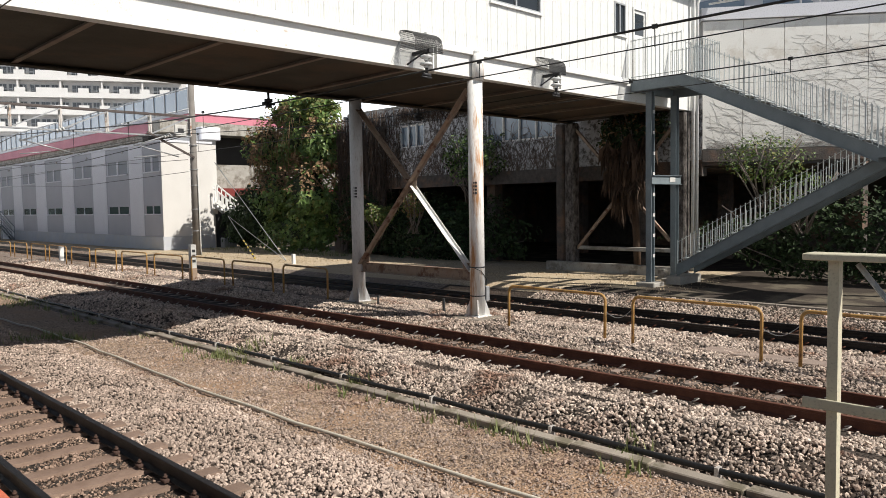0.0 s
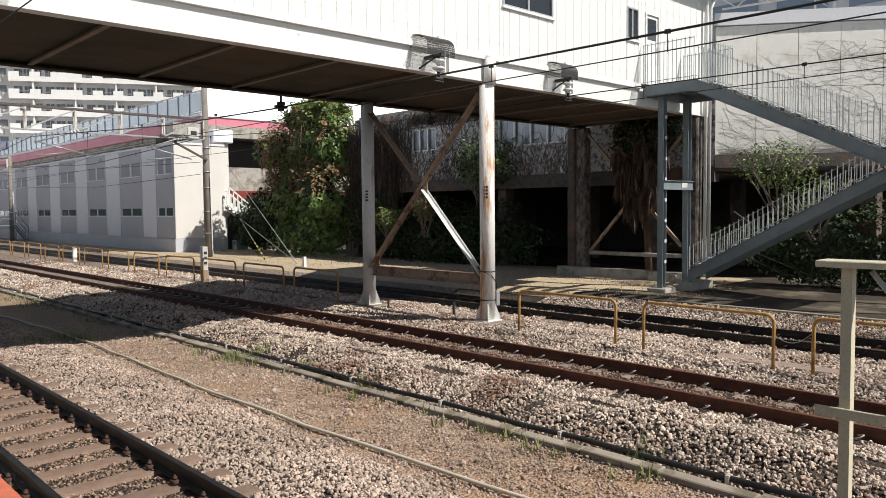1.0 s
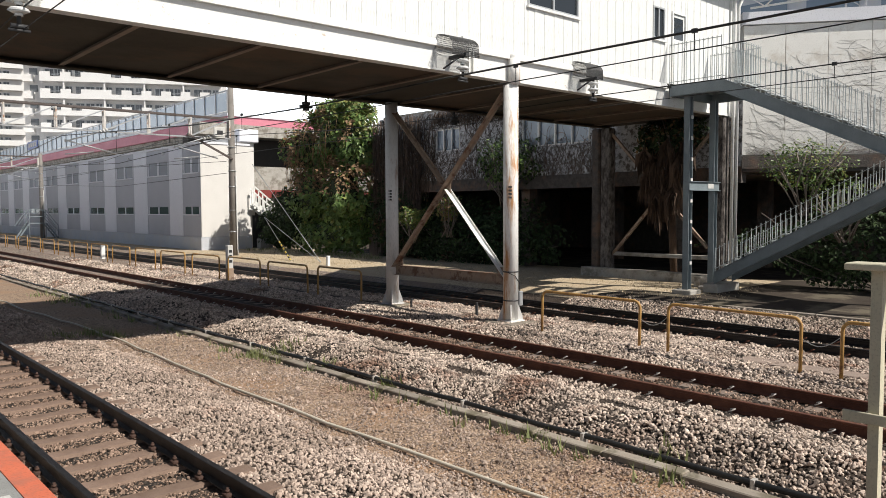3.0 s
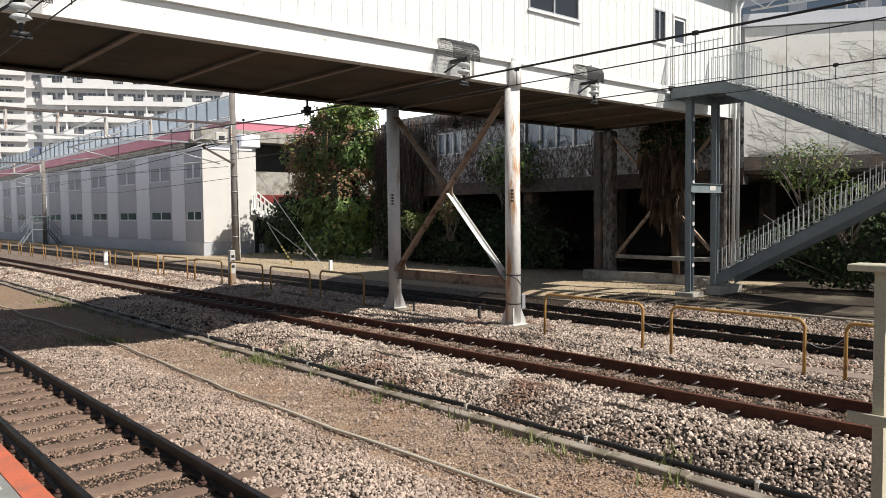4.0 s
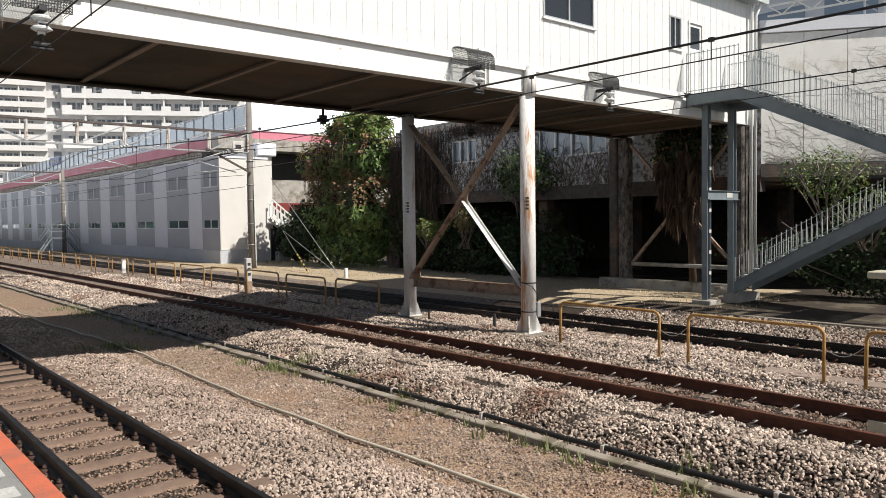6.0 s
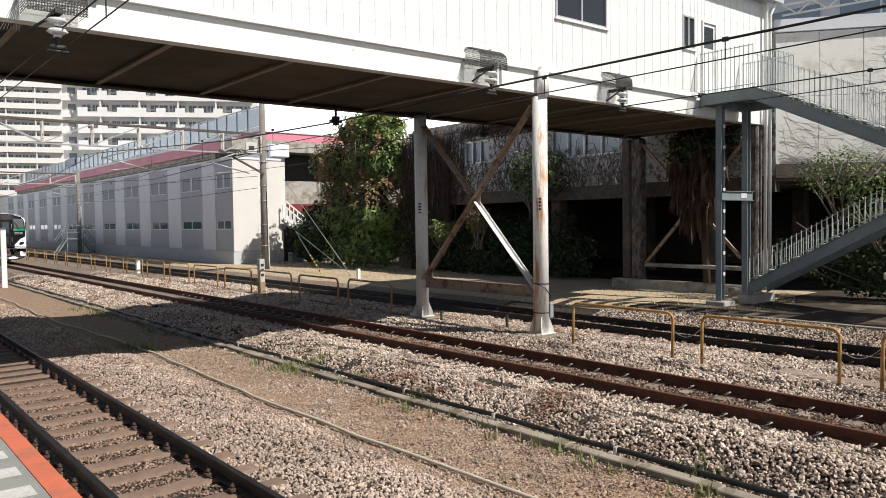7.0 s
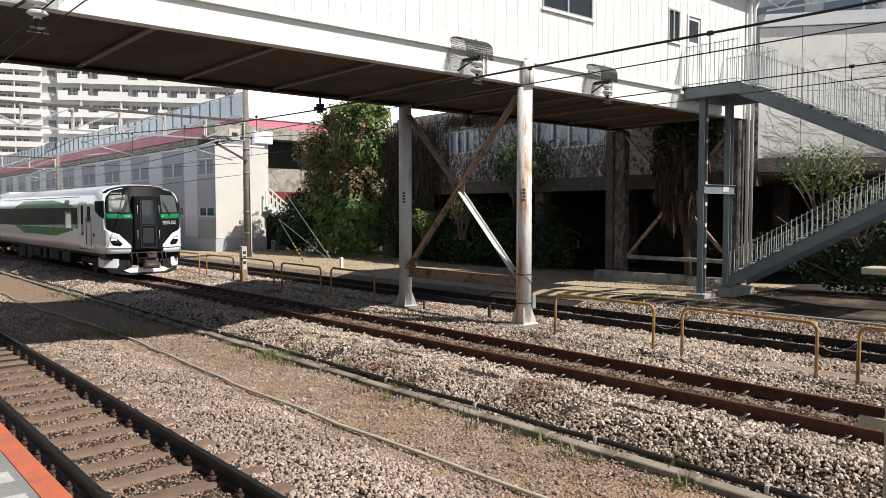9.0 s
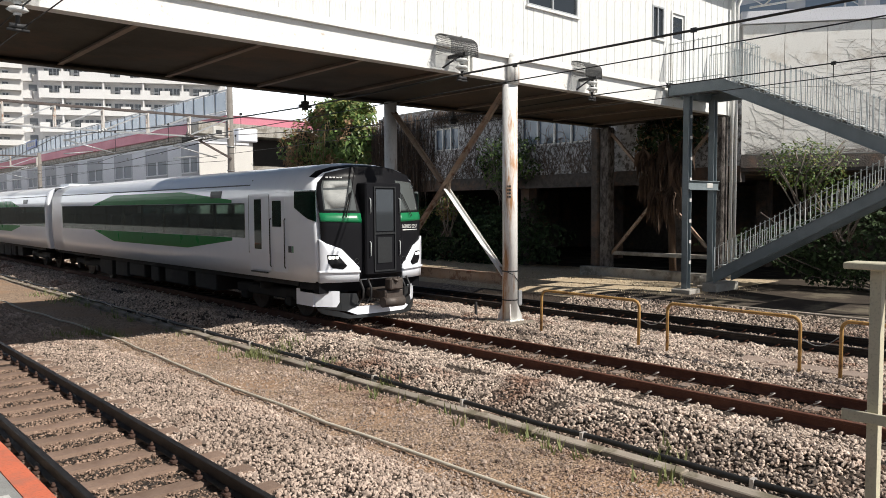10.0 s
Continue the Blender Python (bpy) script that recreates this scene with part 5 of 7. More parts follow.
# ---- steps by the office, and the office's outdoor stair ----
def platform_steps():
    s = thing("inspection_steps", "blue-grey steel inspection steps with handrails beside the track", "steps", (17.2, 70.2, 0.1))
    s.rotation_euler, s.scale = (0, 0, math.pi / 2), (1, 0.6, 1)
    bm = bmesh.new()
    box(bm, -0.5, 0.5, 0, 2.2, 1.25, 1.32)
    part("deck", bm, M["stair_grey"], s)
    for yy in (0.05, 2.15):
        for xx in (-0.45, 0.45):
            bm = bmesh.new()
            box(bm, xx - 0.04, xx + 0.04, yy - 0.04, yy + 0.04, 0, 2.4)
            part("post", bm, M["stair_grey"], s)
    for z in (1.85, 2.4):
        for xx in (-0.45, 0.45):
            bm = bmesh.new()
            bar(bm, (xx, 0.05, z), (xx, 2.15, z), 0.05, 0.05)
            part("rail", bm, M["stair_grey"], s)
    for i in range(5):
        bm = bmesh.new()
        box(bm, -0.5, 0.5, -0.3 - 0.28 * i, -0.02 - 0.28 * i, 1.05 - 0.24 * i, 1.09 - 0.24 * i)
        part("tread", bm, M["stair_grey"], s)
    for xx in (-0.48, 0.48):
        bm = bmesh.new()
        bar(bm, (xx, 0.0, 1.25), (xx, -1.5, 0.0), 0.05, 0.16)
        bar(bm, (xx, 0.05, 2.4), (xx, -1.5, 1.1), 0.05, 0.05)
        bar(bm, (xx, 0.05, 1.85), (xx, -1.5, 0.6), 0.04, 0.04)
        bar(bm, (xx, -1.5, 0), (xx, -1.5, 1.1), 0.05, 0.05)
        part("stringer", bm, M["stair_grey"], s)
        bm = bmesh.new()
        bar(bm, (xx, 2.2, 1.25), (xx, 3.6, 0.0), 0.05, 0.16)
        bar(bm, (xx, 2.15, 2.4), (xx, 3.6, 1.1), 0.05, 0.05)
        part("stringer", bm, M["stair_grey"], s)


platform_steps()


def office_annex():
    a = thing("office_stair", "white outdoor stair with slatted guard beside the office", "staircase", (21.6, 42.0, 0.1))
    bm = bmesh.new()
    box(bm, 0, 1.6, 0.2, 3.0, 2.3, 2.45)
    part("landing", bm, M["house_light"], a)
    for y in (-0.9, -0.05):
        bm = bmesh.new()
        bar(bm, (-0.1, y, 2.75), (1.5, y, 1.5), 0.06, 0.26)
        part("stringer", bm, M["white_paint"], a)
        bm = bmesh.new()
        bar(bm, (-0.1, y, 3.72), (1.5, y, 2.47), 0.06, 0.08)
        part("handrail", bm, M["white_paint"], a)
        for i in range(7):
            k = i / 6
            p = Vector((-0.1 + 1.6 * k, y, 2.75 - 1.25 * k))
            bm = bmesh.new()
            bar(bm, p, p + Vector((0, 0, 0.97)), 0.06, 0.06)
            part("baluster", bm, M["white_paint"], a)
    for i in range(6):
        bm = bmesh.new()
        box(bm, 0.05 + 0.24 * i, 0.3 + 0.24 * i, -0.86, -0.09, 2.55 - 0.19 * i, 2.59 - 0.19 * i)
        part("tread", bm, M["galvanised"], a)
    bm = bmesh.new()
    box(bm, 0.2, 1.5, -0.1, 0.0, 0, 2.0)
    part("door_panel", bm, M["dark_metal"], a)
    bm = bmesh.new()
    bevel_box(bm, 0.1, 0.9, -1.2, -0.7, 0, 0.6, 0.03)
    part("unit", bm, M["galvanised"], a)
    an = thing("office_annex", "white set-back annex with louvred box beside the office", "building")
    bm = bmesh.new()
    box(bm, 21.45, 22.6, 43.2, 60, 0.05, 7.0)
    part("wall", bm, M["house_end"], an)
    bm = bmesh.new()
    bevel_box(bm, 21.5, 22.8, 42.9, 44.0, 6.6, 7.4, 0.05)
    part("louvred_box", bm, M["house_light"], an)
    # the bridge abutment and deck behind the ivy
    ab = thing("road_viaduct", "pale concrete road viaduct with dark openings below its deck", "viaduct")
    bm = bmesh.new()
    box(bm, 23.0, 45, 52.0, 53.6, 7.9, 8.75)
    part("deck", bm, M["concrete"], ab)
    bm = bmesh.new()
    box(bm, 22.7, 45, 50.5, 51.0, 3.9, 5.6)
    part("parapet", bm, M["concrete"], ab)
    bm = bmesh.new()
    box(bm, 25.2, 45, 50.0, 50.4, 3.3, 3.88)
    part("red_beam", bm, M["red"], ab)
    # Near-black sheet that stands in for the shade in the openings.
    bm = bmesh.new()
    box(bm, 23.0, 45, 54.0, 55.0, 0.1, 7.9)
    part("inner_wall", bm, M["void"], ab)


office_annex()


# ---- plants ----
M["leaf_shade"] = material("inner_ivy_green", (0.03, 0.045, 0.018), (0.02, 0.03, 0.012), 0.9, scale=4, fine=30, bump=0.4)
def leaf_cloud(name, points, normals, size, mat, lean=0.5, jitter=0.35, aspect=0.75):
    """Folded leaves, each a kite of two halves, at the given places."""
    n = len(points)
    rng = np.random.default_rng(len(points))
    nn = normals * 0.7 + np.array([-0.1, -0.35, 0.55]) + rng.normal(0, jitter, (n, 3))
    nn /= np.linalg.norm(nn, axis=1, keepdims=True)
    down = np.tile(np.array([0, 0, -1.0]), (n, 1)) * lean + rng.normal(0, 0.6, (n, 3))
    d = down - nn * (down * nn).sum(1, keepdims=True)
    d /= np.linalg.norm(d, axis=1, keepdims=True)
    w = np.cross(nn, d)
    s = size * rng.uniform(0.6, 1.35, (n, 1))
    tip, root = points + d * s, points - d * s * 0.35
    left, right = points + w * s * 0.55 * aspect + nn * s * 0.12, points - w * s * 0.55 * aspect + nn * s * 0.12
    v = np.stack([root, left, tip, right], 1).reshape(-1, 3)
    i = np.arange(n)[:, None] * 4
    f = np.concatenate([i + [0, 1, 2], i + [0, 2, 3]], 0)
    return soup(name, v, f, mat)


def lumpy(rng, n, centre, radii, flat=0.0):
    """Places on and just inside a lumpy mass."""
    d = rng.normal(0, 1, (n, 3))
    d /= np.linalg.norm(d, axis=1, keepdims=True)
    lump = np.array([0.78 + 0.42 * noise.fractal(Vector(a) * 2.2 + Vector(centre), 1.0, 2.0, 3) for a in d])
    r = lump * (1 - 0.35 * rng.random(n) ** 2.5)
    return np.array(centre) + d * r[:, None] * np.array(radii), d


def ivy_mass():
    rng = np.random.default_rng(4)
    iv = thing("ivy_mass", "tall wall of glossy ivy with brown dry patches", "ivy")
    blobs = [((22.3, 33, 6.3), (1.7, 2.4, 1.9)), ((22.0, 35.6, 5.6), (1.6, 2.3, 2.0)), ((22.2, 31.2, 5.6), (1.4, 1.6, 2.1)), ((21.8, 34.6, 3.4), (1.7, 2.6, 2.0)),
             ((21.7, 31.6, 3.2), (1.5, 2.2, 2.2)), ((22.1, 37.2, 2.2), (1.4, 2.2, 1.8)), ((22.0, 33.4, 1.2), (1.4, 3.8, 1.3)), ((22.4, 34.2, 7.4), (1.2, 1.5, 0.9)),
             ((22.4, 32.2, 7.6), (1.2, 1.3, 0.8)), ((22.6, 40.0, 1.4), (1.2, 1.8, 1.6))]
    pts, nor = [], []
    for c, r in blobs:
        p, d = lumpy(rng, 3000, c, r)
        pts.append(p)
        nor.append(d)
    p, d = np.concatenate(pts), np.concatenate(nor)
    keep = p[:, 2] > 0.15
    p, d = p[keep], d[keep]
    dry = np.array([noise.noise(Vector(q) * 0.55 + Vector((3, 0, 0))) for q in p]) > 0.16
    dry &= (p[:, 2] > 3.2) & (rng.random(len(p)) < 0.85)
    # Low leaves at the far end get the darker colour in place of shade.
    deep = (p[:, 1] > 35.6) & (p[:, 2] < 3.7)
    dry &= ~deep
    # Half of the leaves above z = 6.3 are yellow, fewer below.
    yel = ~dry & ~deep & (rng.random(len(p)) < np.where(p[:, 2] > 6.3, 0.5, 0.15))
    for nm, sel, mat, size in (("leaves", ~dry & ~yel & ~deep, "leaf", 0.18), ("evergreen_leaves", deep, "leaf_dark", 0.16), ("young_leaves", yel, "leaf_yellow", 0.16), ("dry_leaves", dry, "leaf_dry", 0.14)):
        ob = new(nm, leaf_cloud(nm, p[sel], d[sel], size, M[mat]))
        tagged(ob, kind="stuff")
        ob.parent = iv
    # Dark blobs behind the leaves stand in for the shade inside the ivy.
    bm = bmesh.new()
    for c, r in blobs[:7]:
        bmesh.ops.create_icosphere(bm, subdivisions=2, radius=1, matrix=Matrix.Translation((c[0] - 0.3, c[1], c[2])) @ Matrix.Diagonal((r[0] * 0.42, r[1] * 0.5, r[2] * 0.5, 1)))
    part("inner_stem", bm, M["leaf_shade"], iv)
    # hanging dead strands
    bm = bmesh.new()
    for i in range(110):
        y, z = rng.uniform(31.5, 36.5), rng.uniform(4.2, 7.0)
        x = 20.7 + 0.3 * rng.random() + 0.25 * abs(y - 34.0) ** 1.2 * 0.3
        l = rng.uniform(0.5, 1.6)
        tube(bm, [(x, y, z), (x - 0.08, y + rng.normal(0, 0.1), z - l * 0.5), (x - 0.02, y + rng.normal(0, 0.15), z - l)], 0.009, 3)
    ob = part("dry_strand_mass", bm, M["leaf_dry"], iv)
    tagged(ob, kind="stuff")


ivy_mass()


def shrub(name, label, centre, radii, n, size, mats, seed, category="shrub"):
    rng = np.random.default_rng(seed)
    s = thing(name, label, category)
    p, d = lumpy(rng, n, centre, radii)
    keep = p[:, 2] > 0.12
    p, d = p[keep], d[keep]
    pick = rng.random(len(p))
    lo = 0.0
    for mat, share in mats:
        sel = (pick >= lo) & (pick < lo + share)
        lo += share
        if sel.sum():
            ob = new("leaves", leaf_cloud("leaves", p[sel], d[sel], size, M[mat], lean=0.2, jitter=0.6))
            ob.parent = s
            tagged(ob, kind="stuff")
    bm = bmesh.new()
    cx, cy, cz = centre
    for i in range(9):
        a = rng.uniform(0, 6.28)
        tip = (cx + radii[0] * 0.8 * math.cos(a), cy + radii[1] * 0.8 * math.sin(a), cz + radii[2] * rng.uniform(-0.2, 0.8))
        base = (cx + rng.normal(0, 0.1), cy + rng.normal(0, 0.1), max(0.1, cz - radii[2] - 0.6))
        mid = tuple((u + v) / 2 + rng.normal(0, 0.08) for u, v in zip(base, tip))
        tube(bm, [base, mid, tip], 0.02, 5)
    part("branch", bm, M["twig"], s)


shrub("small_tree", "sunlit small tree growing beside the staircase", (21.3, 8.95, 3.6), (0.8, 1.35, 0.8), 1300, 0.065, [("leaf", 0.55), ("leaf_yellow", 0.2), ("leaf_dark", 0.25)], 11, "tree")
shrub("low_shrub", "sparse leafy shrub behind the stair balusters", (21.3, 7.9, 2.7), (0.6, 1.2, 0.6), 650, 0.06, [("leaf", 0.8), ("leaf_yellow", 0.2)], 19)
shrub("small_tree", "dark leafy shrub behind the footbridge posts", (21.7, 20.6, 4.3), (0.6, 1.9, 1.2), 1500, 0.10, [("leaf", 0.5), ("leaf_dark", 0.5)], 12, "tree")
shrub("low_shrub", "low shrub with yellowing leaves in the shade", (20.9, 25.5, 2.05), (0.7, 1.0, 0.5), 1200, 0.09, [("leaf_yellow", 0.6), ("leaf", 0.4)], 13)
shrub("low_shrub", "low shrub with a dry brown top in the shade", (21.0, 23.3, 2.5), (0.5, 0.7, 0.65), 900, 0.09, [("leaf_dry", 0.5), ("leaf_yellow", 0.3), ("leaf", 0.2)], 14)
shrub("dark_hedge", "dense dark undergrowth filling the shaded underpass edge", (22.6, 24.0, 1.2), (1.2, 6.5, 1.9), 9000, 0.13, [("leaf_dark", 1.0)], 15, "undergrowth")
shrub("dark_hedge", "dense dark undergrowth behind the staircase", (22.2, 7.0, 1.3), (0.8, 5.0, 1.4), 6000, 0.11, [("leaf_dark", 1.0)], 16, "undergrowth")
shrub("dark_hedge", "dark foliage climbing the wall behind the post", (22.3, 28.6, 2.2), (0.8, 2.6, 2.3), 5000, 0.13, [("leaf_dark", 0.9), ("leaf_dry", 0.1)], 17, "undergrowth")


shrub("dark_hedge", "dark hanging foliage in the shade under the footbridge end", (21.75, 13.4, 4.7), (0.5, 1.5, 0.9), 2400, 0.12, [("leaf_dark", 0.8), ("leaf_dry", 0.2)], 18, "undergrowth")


def dead_palm():
    rng = np.random.default_rng(21)
    pm = thing("dead_fronds", "hanging mass of dead brown palm fronds under the footbridge", "dead palm")
    bm = bmesh.new()
    tube(bm, [(21.75, 13.2, 0.1), (21.7, 13.25, 2.0), (21.5, 13.3, 4.3)], 0.12, 8)
    part("trunk", bm, M["frond"], pm)
    bm = bmesh.new()
    tufts = [(rng.uniform(12.4, 13.95), rng.uniform(-0.3, 0.3), rng.uniform(2.5, 4.5)) for i in range(16)]
    for i in range(1300):
        a = rng.uniform(0, 6.28)
        ty, tx, tz = tufts[i % 16]
        r = rng.uniform(0.02, 0.30)
        z = tz + rng.normal(0, 0.08)
        l = rng.uniform(0.25, 0.95)
        x, y = 21.3 + tx + r * 0.8 * math.cos(a), ty + r * math.sin(a)
        w = rng.uniform(0.008, 0.022)
        q = [Vector((21.3 + tx, ty, z + 0.12)), Vector((x, y, z - 0.1)), Vector((x + rng.normal(0, 0.05), y + rng.normal(0, 0.08), z - l))]
        side = Vector((math.sin(a), -math.cos(a), 0)) * w
        v = [bm.verts.new(c) for c in (q[0] - side * 0.4, q[0] + side * 0.4, q[1] + side, q[2], q[1] - side)]
        bm.faces.new(v)
    ob = part("fronds", bm, M["frond"], pm)
    tagged(ob, kind="stuff")


dead_palm()


def wall_vines():
    """Bare creeper stems netting the beige and the old wall."""
    rng = np.random.default_rng(31)

    def net(name, label, x, y0, y1, z0, z1, n, r, m=Matrix()):
        bm = bmesh.new()
        for i in range(n):
            y, z = rng.uniform(y0, y1), z0
            a = rng.uniform(1.0, 2.1)
            pts = []
            if rng.random() < 0.6:
                z = rng.uniform(z0, z1)
            if x > 20 and 4.7 < z < 6.1 and (16.9 < y < 20.3 or 23.5 < y < 26.1):
                continue
            if x < 20:
                a = rng.uniform(-0.1, 0.8) if rng.random() < 0.5 else rng.uniform(2.4, 3.3)
                if z > 5.2 and y > -2.5:
                    continue
            for k in range(int(rng.uniform(5, 14))):
                pts.append(m @ Vector((x - 0.004, y, z)))
                a += rng.normal(0, 0.28 if x > 20 else 0.22)
                y += math.cos(a) * 0.14
                z += math.sin(a) * 0.12
                if not (y0 < y < y1 and z0 - 0.01 <= z < z1):
                    break
            if len(pts) > 2:
                tube(bm, pts, r * rng.uniform(0.4, 1.2), 3)
        solid(name, bm, M["twig" if x < 20 else "dead_stem"], label, "creeper", kind="stuff")
    net("creeper", "bare creeper stems spreading over the beige wall", 0, -12, -0.05, 4.05, 7.4, 1300, 0.0024, pose(22.2, 11.2, 0, 0, 0, 38))
    net("creeper", "bare creeper stems netting the old wall", 22.2, 16.5, 30.4, 3.7, 6.7, 1500, 0.009)
    # dense dead creeper curtain on the corner of the old wall
    bm = bmesh.new()
    for i in range(1500):
        y = rng.uniform(26.3, 29.9)
        z = rng.uniform(2.2, 6.8)
        l = rng.uniform(0.6, 2.2)
        x = 22.15 - rng.uniform(0, 0.22)
        tube(bm, [(x, y, z), (x - 0.03, y + rng.normal(0, 0.06), z - l * 0.5), (x, y + rng.normal(0, 0.1), z - l)], rng.uniform(0.005, 0.014), 3)
    for i in range(900):
        y = rng.uniform(20.2, 26.5)
        z = rng.uniform(6.25, 6.78) if y < 25.4 else rng.uniform(3.9, 6.78)
        l = rng.uniform(0.1, 0.4 if y < 25.4 else 1.6)
        x = 22.17 - rng.uniform(0, 0.12)
        tube(bm, [(x, y, z), (x - 0.02, y + rng.normal(0, 0.08), z - l * 0.5), (x, y + rng.normal(0, 0.14), z - l)], rng.uniform(0.005, 0.014), 3)
    solid("dead_creeper", bm, M["dead_stem"], "curtain of dead brown creeper stems hanging on the wall", "creeper", kind="stuff")
    bm = bmesh.new()
    box(bm, 22.25, 22.6, 29.6, 30.6, 0.1, 3.6)
    solid("wall_corner", bm, M["brown_wall"], "dark creeper-covered end of the old wall", "wall", kind="structure")


wall_vines()


def weeds():
    rng = np.random.default_rng(41)

    def tuft_field(name, label, spots, h, mat):
        v, f = [], []
        for x, y, n, s in spots:
            for i in range(n):
                bx, by = x + rng.normal(0, s), y + rng.normal(0, s)
                z = ground_z(bx) + ground_bump(bx, by) - 0.02
                a = rng.uniform(0, 6.28)
                l = h * rng.uniform(0.4, 1.2)
                w = 0.008 + 0.012 * rng.random()
                tx, ty = bx + l * 0.5 * math.cos(a), by + l * 0.5 * math.sin(a)
                k = len(v)
                v += [(bx - w * math.sin(a), by + w * math.cos(a), z), (bx + w * math.sin(a), by - w * math.cos(a), z), (tx, ty, z + l)]
                f.append((k, k + 1, k + 2))
        tagged(new(name, soup(name, np.array(v), np.array(f), M[mat])), label, "weeds", kind="stuff")
    spots = [(6.6 + rng.normal(0, 0.1), rng.uniform(3, 26), int(rng.uniform(3, 16)), 0.06) for i in range(45)]
    spots += [(7.05, 12.6, 150, 0.18), (6.6, 12.9, 80, 0.15), (7.1, 11.0, 50, 0.1), (7.0, 9.2, 60, 0.1), (5.2, 17.4, 110, 0.2), (5.5, 16.8, 60, 0.12), (4.6, 17.3, 60, 0.15), (6.5, 24.5, 120, 0.3), (6.6, 27, 90, 0.3), (7.0, 4.4, 40, 0.1)]
    tuft_field("weeds", "green weeds sprouting along the cable trough", spots, 0.2, "weed")
    spots = [(rng.uniform(17.0, 21.0), rng.uniform(9.7, 40), 14, 0.25) for i in range(420)]
    tuft_field("dry_grass", "dry straw-coloured grass on the far verge", spots, 0.075, "straw")
    spots = [(rng.uniform(20.3, 21.8), rng.uniform(28, 40), 12, 0.22) for i in range(50)]
    tuft_field("grass", "green grass along the foot of the ivy", spots, 0.25, "weed")


M["straw"] = material("straw_blade", (0.52, 0.43, 0.29), (0.42, 0.33, 0.21), 0.8, scale=2, bump=0, island=0.35)
weeds()


# ---- rooftop and distance ----
def rooftop():
    t = thing("roof_truss", "small white lattice beam between the roofs", "truss", (22.2, 11.0, 8.42))
    for z in (0.0, 0.3):
        bm = bmesh.new()
        bar(bm, (0, 0, z), (0.6, -3.2, z), 0.05, 0.05)
        part("chord", bm, M["white_paint"], t)
    for i in range(8):
        bm = bmesh.new()
        a, b = Vector((0.6 * i / 8, -3.2 * i / 8, 0.0 if i % 2 else 0.3)), Vector((0.6 * (i + 1) / 8, -3.2 * (i + 1) / 8, 0.3 if i % 2 else 0.0))
        bar(bm, a, b, 0.035, 0.035)
        part("diagonal", bm, M["white_paint"], t)
    bl = thing("tower_block", "grey-blue tower block beyond the station roof", "building")
    bm = bmesh.new()
    box(bm, 48, 70, 12, 34, 0.1, 34)
    part("wall", bm, M["plinth"], bl)
    for k in range(5):
        for j in range(4):
            bm = bmesh.new()
            box(bm, 47.92, 47.99, 13 + 4.2 * j, 16 + 4.2 * j, 14 + 3.2 * k, 15.6 + 3.2 * k)
            part("window", bm, M["window_blue"], bl)
    sc = thing("scaffold_mast", "thin lattice mast on the station roof", "mast", (26.5, 9.6, 8.3))
    for d in (-0.3, 0.3):
        bm = bmesh.new()
        rod(bm, (0, d, 0), (0, d, 4.5), 0.035, 6)
        part("leg", bm, M["galvanised"], sc)
    for i in range(9):
        bm = bmesh.new()
        rod(bm, (0, -0.3, 0.5 * i), (0, 0.3, 0.5 * (i + 1)), 0.02, 5)
        part("diagonal", bm, M["galvanised"], sc)


rooftop()


def sky_ring():
    """A glowing ring far beyond everything: the white sky, and added fill light."""
    bm = bmesh.new()
    n = 48
    ring = []
    for i in range(n + 1):
        a = radians(360 * i / n)
        ring.append([bm.verts.new((900 * math.cos(a), 900 * math.sin(a), z)) for z in (-5, 100, 200)])
    for a, b in zip(ring, ring[1:]):
        for k in range(2):
            bm.faces.new((a[k], b[k], b[k + 1], a[k + 1]))
    ob = solid("backdrop", bm, glow("bright_haze", (0.90, 0.95, 1.0), 0.93), "glowing white ring that stands in for the hazy sky", "sky", kind="structure")
    ob.visible_shadow = False


sky_ring()


